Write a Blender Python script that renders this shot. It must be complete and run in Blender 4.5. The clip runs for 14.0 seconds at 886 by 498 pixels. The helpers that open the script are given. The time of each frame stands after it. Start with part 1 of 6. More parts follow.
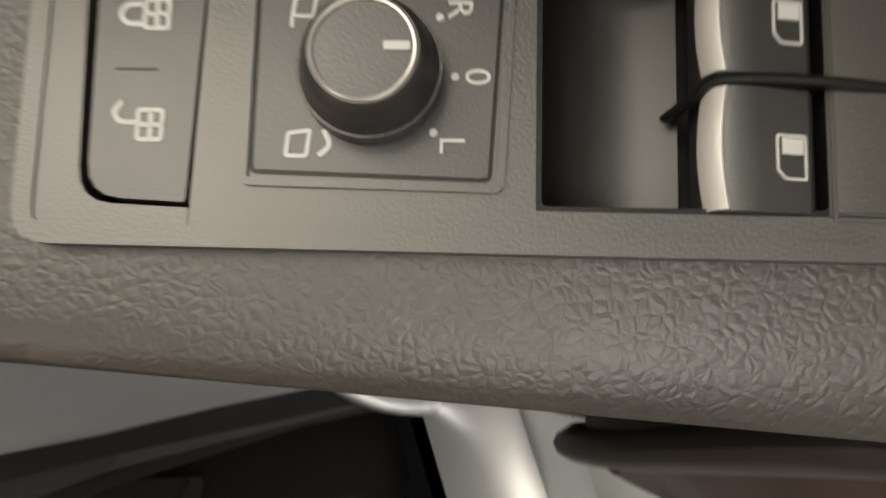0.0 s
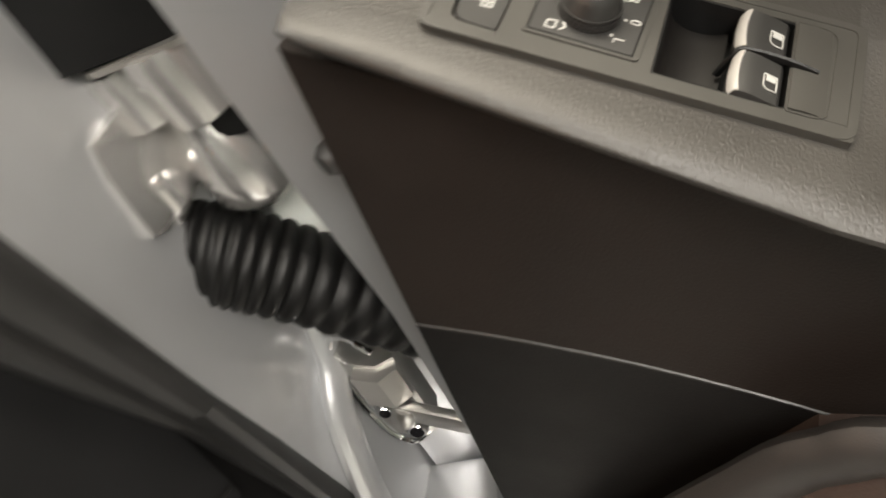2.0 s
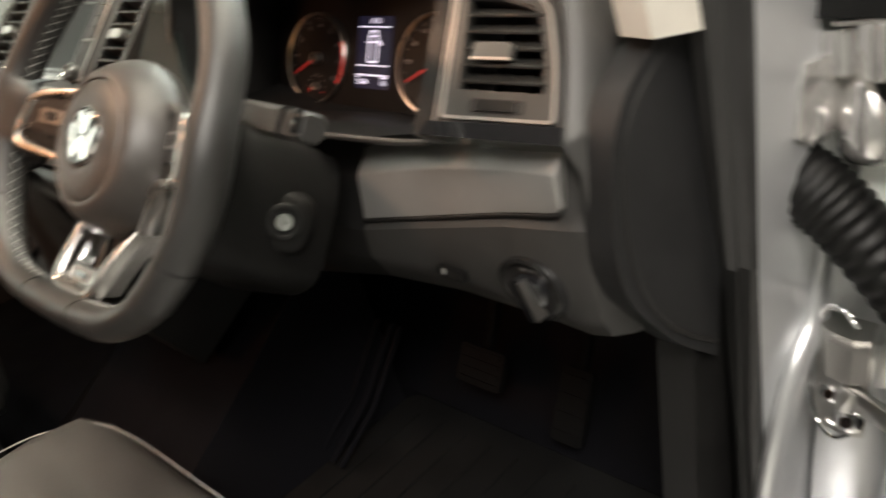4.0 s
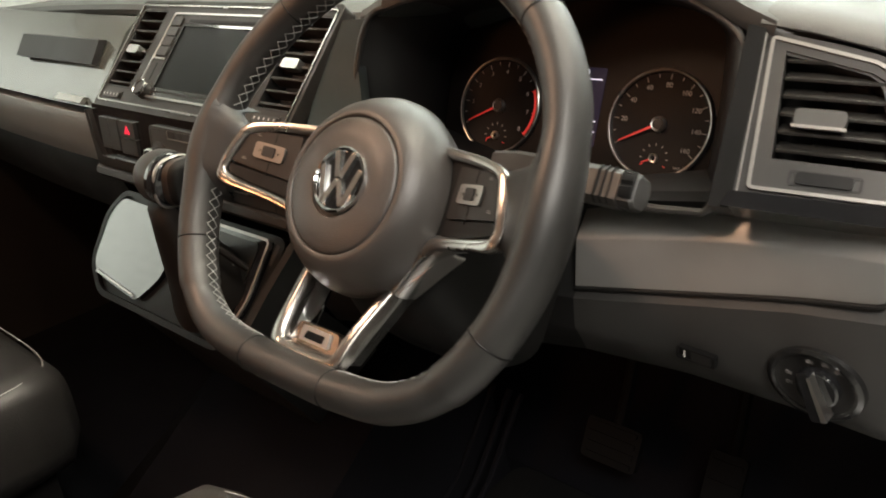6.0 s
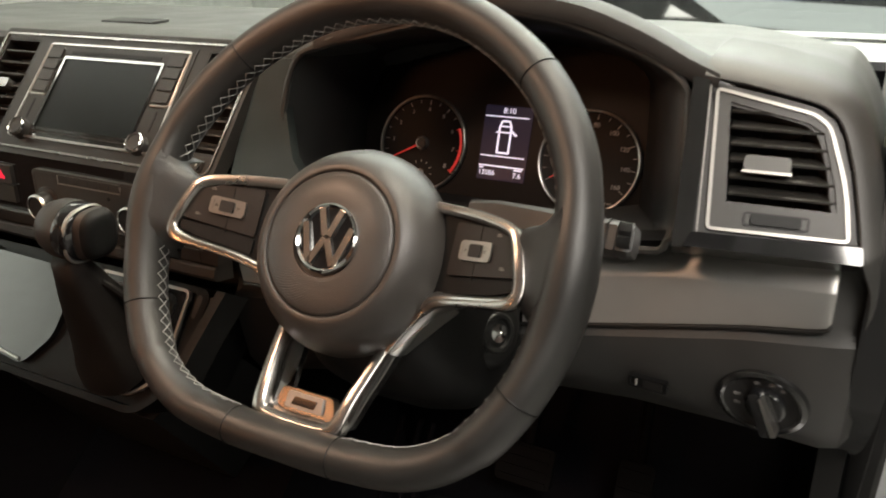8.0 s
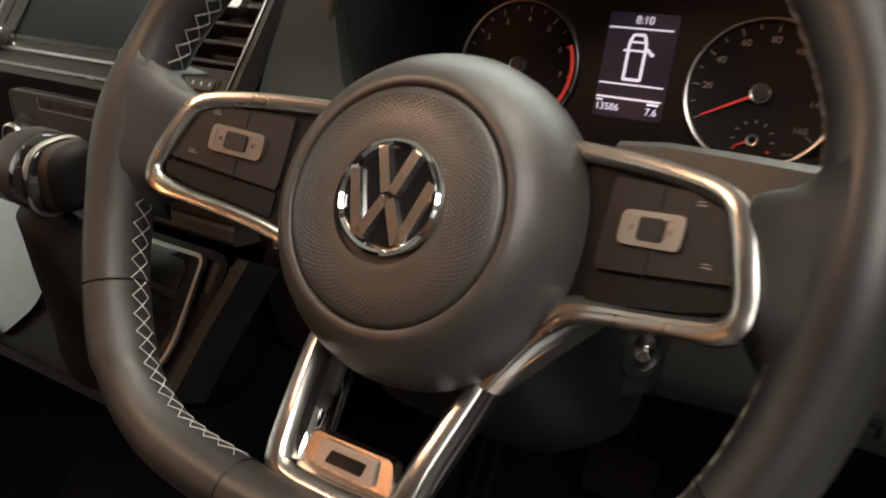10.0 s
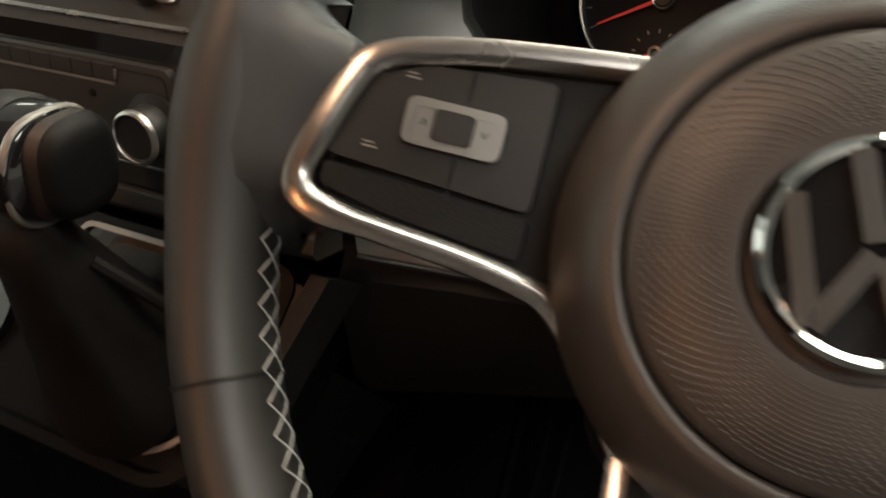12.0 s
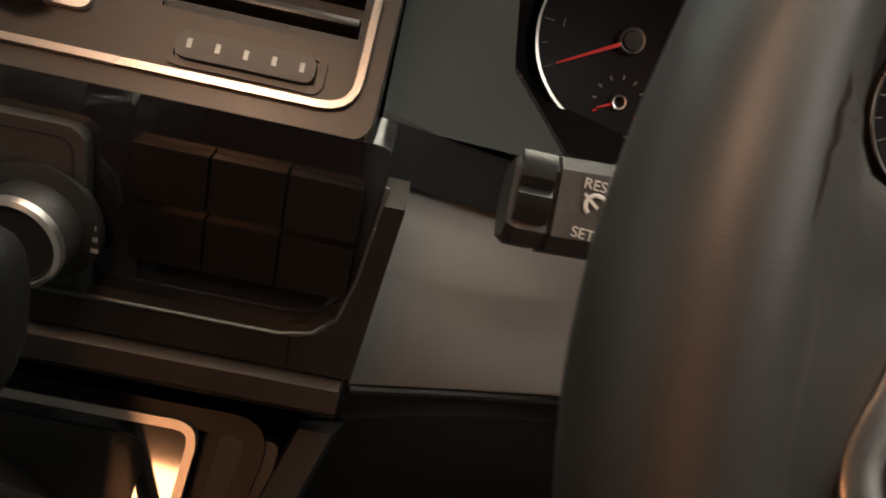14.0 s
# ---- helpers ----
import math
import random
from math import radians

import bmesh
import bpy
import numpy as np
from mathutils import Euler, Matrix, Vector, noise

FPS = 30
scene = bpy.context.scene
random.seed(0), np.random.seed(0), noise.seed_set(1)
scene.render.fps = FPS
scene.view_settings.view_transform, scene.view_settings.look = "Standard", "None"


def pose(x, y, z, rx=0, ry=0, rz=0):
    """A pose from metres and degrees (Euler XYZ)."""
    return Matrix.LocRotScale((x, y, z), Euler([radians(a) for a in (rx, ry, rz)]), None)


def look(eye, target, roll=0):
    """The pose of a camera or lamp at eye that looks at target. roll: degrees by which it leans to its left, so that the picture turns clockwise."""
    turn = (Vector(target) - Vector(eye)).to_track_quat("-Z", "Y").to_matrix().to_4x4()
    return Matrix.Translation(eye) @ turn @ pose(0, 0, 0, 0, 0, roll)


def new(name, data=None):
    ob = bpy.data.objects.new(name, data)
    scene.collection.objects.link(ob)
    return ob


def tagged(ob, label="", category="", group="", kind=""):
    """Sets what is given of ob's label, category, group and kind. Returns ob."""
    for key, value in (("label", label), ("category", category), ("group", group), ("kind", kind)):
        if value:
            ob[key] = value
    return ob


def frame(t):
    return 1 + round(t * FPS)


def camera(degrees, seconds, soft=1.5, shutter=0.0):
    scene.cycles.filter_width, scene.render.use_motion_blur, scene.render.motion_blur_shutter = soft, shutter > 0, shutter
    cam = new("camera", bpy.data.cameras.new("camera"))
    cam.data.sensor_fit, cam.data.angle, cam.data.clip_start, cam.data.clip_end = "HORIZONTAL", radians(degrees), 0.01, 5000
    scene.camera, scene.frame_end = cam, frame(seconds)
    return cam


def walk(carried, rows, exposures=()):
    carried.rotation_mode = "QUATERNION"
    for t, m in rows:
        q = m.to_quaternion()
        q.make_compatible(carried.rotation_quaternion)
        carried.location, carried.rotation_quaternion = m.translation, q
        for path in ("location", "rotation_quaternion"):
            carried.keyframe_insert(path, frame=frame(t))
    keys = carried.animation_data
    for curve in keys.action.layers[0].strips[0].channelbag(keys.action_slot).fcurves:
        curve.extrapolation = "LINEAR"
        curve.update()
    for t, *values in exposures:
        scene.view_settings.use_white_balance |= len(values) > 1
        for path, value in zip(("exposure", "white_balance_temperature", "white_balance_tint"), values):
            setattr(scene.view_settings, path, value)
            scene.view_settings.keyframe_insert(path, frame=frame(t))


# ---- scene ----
cam = camera(58.89, 14.0, soft=1.8, shutter=0.8)
PATH = [
    (0, (0.7476, 0.3239, 1.3477), (0.0868, 0.9022, -0.4492), -69.68),
    (0.5, (0.7476, 0.3047, 1.3681), (0.1688, 1.1126, -0.3675), -55.75),
    (1, (0.7421, 0.2834, 1.3809), (0.2115, 1.1970, -0.3173), -49.89),
    (1.5, (0.7227, 0.2215, 1.3934), (0.2695, 1.3437, -0.1989), -38.02),
    (2, (0.7012, 0.1259, 1.4131), (0.2339, 1.4432, -0.0174), -27.04),
    (2.5, (0.7058, 0.0256, 1.4069), (0.0359, 1.4706, 0.1972), -20.16),
    (3, (0.6954, -0.1038, 1.4049), (-0.2424, 1.3164, 0.3544), -17.82),
    (3.5, (0.6996, -0.1935, 1.4134), (-0.4786, 1.1063, 0.4530), -14.35),
    (4, (0.6586, -0.2538, 1.4130), (-0.6261, 0.9896, 0.5165), -10.32),
    (4.2, (0.6347, -0.2723, 1.4181), (-0.6754, 0.9509, 0.5308), -9.08),
    (6.3, (0.3989, -0.3694, 1.4343), (-0.7986, 1.0158, 0.6298), -3.73),
    (6.5, (0.3874, -0.3814, 1.4425), (-0.7477, 1.0537, 0.6349), -3.61),
    (7, (0.3624, -0.4011, 1.4669), (-0.6271, 1.1405, 0.6643), -3.31),
    (7.5, (0.3407, -0.4132, 1.4737), (-0.5541, 1.1865, 0.6734), -2.33),
    (7.7, (0.3303, -0.4133, 1.4708), (-0.5411, 1.1985, 0.6692), -2.12),
    (9.8, (0.1962, -0.2578, 1.3937), (-0.7637, 1.2356, 0.4726), -2.73),
    (10, (0.1829, -0.2422, 1.3826), (-0.7859, 1.2443, 0.4596), -2.32),
    (10.5, (0.1515, -0.2168, 1.3682), (-0.8400, 1.2293, 0.4060), -2.76),
    (11, (0.1027, -0.1812, 1.3470), (-0.8629, 1.2401, 0.3235), -2.86),
    (11.5, (0.0372, -0.1706, 1.3381), (-0.8678, 1.2630, 0.2771), -3.20),
    (12, (-0.0201, -0.1675, 1.3393), (-0.7721, 1.3575, 0.2862), -0.34),
    (12.5, (-0.0884, -0.1552, 1.3397), (-0.6443, 1.4364, 0.2636), 2.21),
    (13, (-0.1596, -0.1325, 1.3331), (-0.4332, 1.5320, 0.2585), 7.13),
    (13.5, (-0.1997, -0.0991, 1.3201), (-0.2047, 1.6039, 0.2714), 11.83),
    (14, (-0.2227, -0.0911, 1.3156), (-0.0911, 1.6264, 0.2992), 13.91),
]
walk(cam, [(t, look(eye, target, roll)) for t, eye, target, roll in PATH], [(0, -0.62), (0.5, -0.40), (1.0, -0.12), (1.5, 0.08), (2.0, 0.28), (2.5, 0.68), (3.0, 0.72), (3.6, 0.52), (4.4, 0.26), (6.3, 0.12), (7.7, -0.02), (9.8, -0.32), (11.0, -0.50), (12.5, -0.58), (13.0, -0.62), (14.0, -0.52)])

# ---- light ----
world = bpy.data.worlds.new("world")
scene.world = world
world.use_nodes = True
wbg = world.node_tree.nodes["Background"]
wbg.inputs[0].default_value = (0.86, 0.88, 0.80, 1)
wbg.inputs[1].default_value = 0.025
scene.view_settings.exposure = 0.0


def area_lamp(name, place, target, sx, sy, watts, color):
    data = bpy.data.lights.new(name, "AREA")
    data.shape, data.size, data.size_y, data.energy, data.color = "RECTANGLE", sx, sy, watts, color
    ob = new(name, data)
    ob.matrix_world = look(place, target)
    return ob


area_lamp("showroom_lamp_front", (-0.6, 3.4, 3.7), (-0.2, 0.6, 1.2), 4.0, 2.0, 175, (0.93, 1.0, 0.91))
# unseen fill, added to brighten the hall beyond the windscreen
area_lamp("hall_fill", (0.5, 6.0, 3.9), (0.5, 6.6, 0.8), 4.0, 2.0, 330, (0.97, 1.0, 0.94))
area_lamp("showroom_lamp_side", (0.85, 0.92, 3.75), (0.6, 0.4, 1.1), 1.8, 1.4, 116, (1.0, 0.90, 0.74))
# unseen fill through the doorway, placed clear of the keys' reflections
area_lamp("doorway_fill", (1.65, -1.25, 3.4), (0.5, 0.35, 1.1), 1.5, 1.1, 112, (1.0, 0.94, 0.86))
# unseen fill, added so the west wall shows bright in gloss parts
area_lamp("left_wall_fill", (-4.6, -2.6, 3.7), (-7.0, -3.6, 2.2), 1.5, 3.0, 450, (0.96, 1.0, 0.92))
area_lamp("dome_lamp", (-0.42, -0.28, 1.88), (-0.2, 0.1, 1.2), 0.22, 0.10, 4.0, (1.0, 0.62, 0.40))
area_lamp("rear_cabin_lamp", (-0.85, -2.15, 1.88), (-0.3, 0.1, 1.15), 0.34, 0.12, 12, (1.0, 0.42, 0.18))


# ---- materials ----
def material(name, base, rough=0.5, metal=0.0, bump=0.0, scale=400.0, vary=0.15, coat=0.0, emit=None, power=0.0, spec=0.5, kind="noise"):
    """A procedural surface: base colour varied at two scales, with fine relief."""
    m = bpy.data.materials.new(name)
    m.use_nodes = True
    nt = m.node_tree
    p = nt.nodes["Principled BSDF"]
    p.inputs["Metallic"].default_value = metal
    p.inputs["Specular IOR Level"].default_value = spec
    p.inputs["Coat Weight"].default_value = coat
    p.inputs["Coat Roughness"].default_value = 0.05
    co = nt.nodes.new("ShaderNodeTexCoord")
    big = nt.nodes.new("ShaderNodeTexNoise")
    big.inputs["Scale"].default_value = 14.0
    big.inputs["Detail"].default_value = 5.0
    fine = nt.nodes.new("ShaderNodeTexNoise" if kind == "noise" else "ShaderNodeTexVoronoi")
    fine.inputs["Scale"].default_value = scale
    nt.links.new(co.outputs["Object"], big.inputs["Vector"])
    if kind == "wrinkle":
        # leather cells, bent out of shape
        fine.feature = "DISTANCE_TO_EDGE"
        bend = nt.nodes.new("ShaderNodeTexNoise")
        bend.inputs["Scale"].default_value = scale * 0.55
        bend.inputs["Detail"].default_value = 3.0
        nt.links.new(co.outputs["Object"], bend.inputs["Vector"])
        off = nt.nodes.new("ShaderNodeVectorMath")
        off.operation = "MULTIPLY_ADD"
        off.inputs[1].default_value = (1.7 / scale,) * 3
        nt.links.new(bend.outputs["Color"], off.inputs[0])
        nt.links.new(co.outputs["Object"], off.inputs[2])
        nt.links.new(off.outputs["Vector"], fine.inputs["Vector"])
    else:
        nt.links.new(co.outputs["Object"], fine.inputs["Vector"])
    ramp = nt.nodes.new("ShaderNodeMapRange")
    ramp.inputs["From Min"].default_value, ramp.inputs["From Max"].default_value = 0.3, 0.7
    ramp.inputs["To Min"].default_value, ramp.inputs["To Max"].default_value = 1 - vary, 1 + vary
    nt.links.new(big.outputs["Fac"], ramp.inputs["Value"])
    mul = nt.nodes.new("ShaderNodeVectorMath")
    mul.operation = "SCALE"
    mul.inputs[0].default_value = base
    nt.links.new(ramp.outputs["Result"], mul.inputs["Scale"])
    nt.links.new(mul.outputs["Vector"], p.inputs["Base Color"])
    rr = nt.nodes.new("ShaderNodeMapRange")
    rr.inputs["From Min"].default_value, rr.inputs["From Max"].default_value = 0.3, 0.7
    rr.inputs["To Min"].default_value, rr.inputs["To Max"].default_value = max(0.02, rough * (1 - 0.8 * vary)), min(1, rough * (1 + 0.8 * vary))
    nt.links.new(big.outputs["Fac"], rr.inputs["Value"])
    nt.links.new(rr.outputs["Result"], p.inputs["Roughness"])
    if bump:
        b = nt.nodes.new("ShaderNodeBump")
        b.inputs["Strength"].default_value = bump
        b.inputs["Distance"].default_value = 0.0006
        nt.links.new(fine.outputs["Fac" if kind == "noise" else "Distance"], b.inputs["Height"])
        nt.links.new(b.outputs["Normal"], p.inputs["Normal"])
    if emit:
        p.inputs["Emission Color"].default_value = (*emit, 1)
        p.inputs["Emission Strength"].default_value = power
    return m


RIM_LEATHER = material("rim_leather", (0.0132, 0.0125, 0.0117), 0.48, spec=0.6, bump=0.06, scale=1600)
SEAT_LEATHER = material("seat_leather", (0.060, 0.058, 0.055), 0.40, bump=0.4, scale=500, kind="grain")
ARM_LEATHER = material("armrest_skin", (0.034, 0.0315, 0.028), 0.46, bump=0.42, scale=420, kind="wrinkle")
PAD = material("airbag_skin", (0.033, 0.029, 0.0262), 0.42, spec=0.65, bump=0.25, scale=1400)
DASH = material("dash_skin", (0.047, 0.049, 0.0465), 0.44, bump=0.3, scale=900)
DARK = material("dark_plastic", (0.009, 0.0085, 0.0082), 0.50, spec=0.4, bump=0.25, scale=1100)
MID = material("grey_plastic", (0.022, 0.021, 0.020), 0.42, bump=0.2, scale=1200)
PLATE = material("switch_plate_plastic", (0.034, 0.0325, 0.0285), 0.42, spec=0.8, bump=0.15, scale=1500)
# darker than the plate: the hollow's shade is in this colour
WELL_SHADE = material("shaded_recess_plastic", (0.0060, 0.0053, 0.0047), 0.40, bump=0.06, scale=1500)
KEY = material("key_plastic", (0.019, 0.0185, 0.0175), 0.45, spec=0.75, bump=0.1, scale=1500)
TRIM_BROWN = material("door_trim_skin", (0.0118, 0.0082, 0.0063), 0.62, spec=0.35, bump=0.5, scale=700)
RIM_GREY = material("pocket_rim_plastic", (0.030, 0.027, 0.025), 0.5, bump=0.2, scale=900)
# the trim's brown made lighter, with light on the pocket painted in
LIT_POCKET = material("lit_pocket_skin", (0.045, 0.030, 0.024), 0.55, spec=0.35, bump=0.4, scale=700)
TRIM_GREY = material("titanium_trim", (0.33, 0.322, 0.309), 0.36, metal=0.55, bump=0.05, scale=900, vary=0.06)
BEZEL = material("bezel_plastic", (0.019, 0.0165, 0.0145), 0.36, metal=0.25, bump=0.08, scale=1500)
SPOKE_KEY = material("spoke_key_plastic", (0.0078, 0.0066, 0.0060), 0.46, spec=0.4, bump=0.08, scale=1500)
BLANK = material("blank_switch_plastic", (0.0060, 0.0052, 0.0048), 0.34, spec=0.35, coat=0.1, vary=0.05)
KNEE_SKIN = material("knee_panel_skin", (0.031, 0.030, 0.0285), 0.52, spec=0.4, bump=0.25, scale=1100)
# kick panel colour lowered to hold the footwell's shade
SHADED_KICK = material("shaded_kick_plastic", (0.0045, 0.0042, 0.0040), 0.65, spec=0.2, bump=0.3, scale=900)
GLOSS_BEZEL = material("gloss_bezel", (0.012, 0.012, 0.012), 0.22, coat=0.4, vary=0.05)
VENT_GREY = material("vent_grey_plastic", (0.033, 0.0317, 0.0295), 0.40, bump=0.15, scale=1200)
SLAT = material("vent_slat_plastic", (0.020, 0.019, 0.0175), 0.26, vary=0.08)
TRIM_BLACK = material("lower_trim_skin", (0.0055, 0.0050, 0.0046), 0.62, spec=0.3, bump=0.4, scale=800)
BOOT_RUBBER = material("boot_rubber", (0.0028, 0.0027, 0.0026), 0.52, spec=0.3, bump=0.1, scale=900)
VENT_SKIN = material("vent_surround_skin", (0.031, 0.030, 0.0285), 0.50, bump=0.3, scale=900)
# knee panel plastic with the shade round the column put into its colour
SHADED_BLACK = material("shaded_black_plastic", (0.0038, 0.0037, 0.0037), 0.6, spec=0.3, bump=0.25, scale=1100)
FLAT_CHROME = material("flat_satin_chrome", (0.40, 0.385, 0.37), 0.27, metal=1.0, vary=0.05)
KNOB_CAP = material("knob_cap_leather", (0.0160, 0.0125, 0.0108), 0.48, bump=0.06, scale=1600)
EMBLEM_CHROME = material("emblem_chrome", (0.90, 0.90, 0.88), 0.21, metal=1.0, vary=0.05)
END_SKIN = material("dash_end_skin", (0.0105, 0.0105, 0.0110), 0.58, spec=0.35, bump=0.3, scale=1000)
DARK_LEATHER = material("dark_seat_leather", (0.016, 0.015, 0.0145), 0.45, bump=0.4, scale=500, kind="grain")
SHROUD_BLACK = material("shroud_plastic", (0.0042, 0.0041, 0.0040), 0.55, spec=0.2, bump=0.25, scale=1100)
PIANO = material("piano_black", (0.010, 0.010, 0.011), 0.06, coat=1.0, vary=0.05)
DULL_BLACK = material("satin_black", (0.005, 0.005, 0.005), 0.36, spec=0.15, vary=0.08)
GLOSS_GREY = material("gloss_grey", (0.012, 0.012, 0.012), 0.18, spec=0.35, coat=0.0, vary=0.1)
CHROME = material("satin_chrome", (0.64, 0.62, 0.60), 0.30, metal=1.0, vary=0.04)
SATIN = material("satin_silver", (0.38, 0.367, 0.346), 0.33, metal=0.75, vary=0.04)
LIP_SILVER = material("lip_silver", (0.58, 0.56, 0.53), 0.33, metal=0.45, vary=0.04)
BRIGHT = material("bright_chrome", (0.80, 0.80, 0.80), 0.06, metal=1.0, vary=0.03)
ALLOY = material("brushed_alloy", (0.50, 0.50, 0.49), 0.30, metal=1.0, vary=0.08)
GAITER = material("gaiter_leather", (0.0052, 0.0042, 0.0036), 0.6, spec=0.18, bump=0.2, scale=900)
# base lightened and tinted to carry the trim's reflection
GLOSS_TRIM = material("gloss_trim_sheen", (0.032, 0.037, 0.036), 0.16, coat=0.6, vary=0.1)
# green-grey base paints in the pale reflection on the lid
GLOVE = material("glovebox_sheen", (0.060, 0.066, 0.060), 0.16, coat=0.5, vary=0.1)
LEVER = material("vent_lever_plastic", (0.060, 0.060, 0.057), 0.35, vary=0.05)
# darker copy of the rubber, for pedals deep in shade
SHADED_PEDAL = material("shaded_pedal_rubber", (0.004, 0.004, 0.004), 0.8, spec=0.08, bump=0.3, scale=700)
RUBBER = material("rubber", (0.006, 0.006, 0.006), 0.45, spec=0.25, bump=0.15, scale=900)
SEAL = material("door_seal_rubber", (0.018, 0.0175, 0.017), 0.55, bump=0.2, scale=800)
PAINT = material("silver_paint", (0.60, 0.606, 0.617), 0.32, metal=0.68, coat=0.15, vary=0.03)
HINGE_PAINT = material("hinge_paint", (0.62, 0.605, 0.59), 0.20, metal=0.8, coat=0.2, vary=0.04)
# near-white copy of the silver paint, for an edge in bright light
LIT_EDGE = material("lit_edge_paint", (0.82, 0.86, 0.82), 0.35, vary=0.03)
STEEL = material("zinc_steel", (0.52, 0.51, 0.49), 0.34, metal=1.0, vary=0.2)
# dark carpet taken near black, the footwell's shade included
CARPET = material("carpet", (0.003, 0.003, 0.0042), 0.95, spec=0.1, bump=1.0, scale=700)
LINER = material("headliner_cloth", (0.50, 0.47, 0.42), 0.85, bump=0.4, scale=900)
# unseen lining, darker than the pale headliner cloth to cut bounced light
DIM_ROOF_CLOTH = material("dim_roof_cloth", (0.15, 0.145, 0.135), 0.9, bump=0.4, scale=900)
SCREEN = material("screen_glass", (0.006, 0.0075, 0.0075), 0.30, spec=0.12, coat=0.0, vary=0.1)
DIAL = material("dial_face", (0.0052, 0.0038, 0.0034), 0.5, spec=0.12, vary=0.1)
DIAL_RING = material("dial_ring_metal", (0.42, 0.39, 0.36), 0.28, metal=1.0, vary=0.05)
PRINT = material("white_print", (0.36, 0.36, 0.345), 0.5, vary=0.05)
DIMPRINT = material("grey_print", (0.17, 0.16, 0.155), 0.5, vary=0.05)
NEEDLE = material("red_needle", (0.55, 0.03, 0.03), 0.4, emit=(1.0, 0.06, 0.05), power=0.12)
LCD = material("display_back", (0.006, 0.006, 0.012), 0.2, emit=(0.08, 0.07, 0.16), power=0.10)
GLOW = material("display_glow", (0.5, 0.5, 0.6), 0.5, emit=(0.86, 0.80, 1.0), power=0.9)
ROCKER = material("rocker_silver", (0.30, 0.29, 0.275), 0.38, metal=1.0, vary=0.05)
HAZARD = material("hazard_red", (0.5, 0.01, 0.03), 0.4, emit=(1.0, 0.03, 0.08), power=0.7)
THREAD = material("grey_thread", (0.33, 0.33, 0.32), 0.6, vary=0.1)
WALLPAINT = material("wall_paint", (0.62, 0.63, 0.60), 0.7, bump=0.2, scale=200)
# unseen east and south walls, darkened to weaken reflections in the cabin
DIM_WALL = material("dim_wall_paint", (0.40, 0.402, 0.385), 0.75, bump=0.2, scale=200)
FLOORTILE = material("showroom_floor_tile", (0.48, 0.48, 0.46), 0.22, vary=0.08)
# ceiling darkened as well, for less reflected light
CEIL = material("ceiling_paint", (0.40, 0.40, 0.385), 0.8)
PANEL = material("lamp_panel", (0.9, 0.95, 0.9), 0.5, emit=(1.0, 0.96, 0.86), power=11.0)
WARM_LENS = material("warm_lens", (0.9, 0.6, 0.4), 0.4, emit=(1.0, 0.42, 0.16), power=22.0)
DOME = material("dome_lens", (0.9, 0.7, 0.5), 0.4, emit=(1.0, 0.55, 0.30), power=6.0)
GLASS = bpy.data.materials.new("windscreen_glass")
GLASS.use_nodes = True
gp = GLASS.node_tree.nodes["Principled BSDF"]
gp.inputs["Base Color"].default_value = (0.93, 0.97, 0.95, 1)
gp.inputs["Roughness"].default_value = 0.0
gp.inputs["Transmission Weight"].default_value = 1.0
gp.inputs["IOR"].default_value = 1.02
gp.inputs["Coat Weight"].default_value = 0.25


# ---- mesh helpers ----
def thing(name, m, label, category, group="", kind=""):
    e = new(name)
    e.empty_display_size = 0.02
    e.matrix_world = m
    return tagged(e, label, category, group, kind)


def part(name, bm, mat, parent, label="", smooth=True, angle=35):
    """Links a bmesh as one mesh object under a thing or part."""
    bmesh.ops.recalc_face_normals(bm, faces=bm.faces)
    me = bpy.data.meshes.new(name)
    for f in bm.faces:
        f.smooth = smooth
    if smooth:
        lim = radians(angle)
        for e in bm.edges:
            if len(e.link_faces) == 2 and e.calc_face_angle(0) > lim:
                e.smooth = False
    bm.to_mesh(me)
    bm.free()
    me.materials.append(mat)
    ob = new(name, me)
    ob.parent = parent
    if label:
        ob["label"] = label
    return ob


def lone(name, bm, mat, label, category, group="", kind="", angle=35):
    """A thing made of one mesh."""
    ob = part(name, bm, mat, None, "", True, angle)
    return tagged(ob, label, category, group, kind)


def bevel(bm, w, seg=2, limit=30):
    es = [e for e in bm.edges if len(e.link_faces) == 2 and e.calc_face_angle(0) > radians(limit)]
    if es and w:
        bmesh.ops.bevel(bm, geom=es, offset=w, segments=seg, profile=0.5, affect="EDGES", clamp_overlap=True)
    return bm


def join(*bms):
    out = bmesh.new()
    for b in bms:
        me = bpy.data.meshes.new("tmp")
        b.to_mesh(me)
        b.free()
        out.from_mesh(me)
        bpy.data.meshes.remove(me)
    return out


def moved(bm, m):
    bmesh.ops.transform(bm, matrix=m, verts=bm.verts)
    return bm


def fillet(pts, r, seg=4):
    """Rounds the corners of a closed polygon."""
    out, n = [], len(pts)
    for i, p in enumerate(pts):
        p = Vector(p)
        a, b = Vector(pts[i - 1]) - p, Vector(pts[(i + 1) % n]) - p
        rr = r[i] if isinstance(r, (list, tuple)) else r
        rr = min(rr, a.length * 0.45, b.length * 0.45)
        if rr <= 0:
            out.append(p)
            continue
        s, e = p + a.normalized() * rr, p + b.normalized() * rr
        for k in range(seg + 1):
            t = k / seg
            out.append((1 - t) ** 2 * s + 2 * t * (1 - t) * p + t * t * e)
    return out


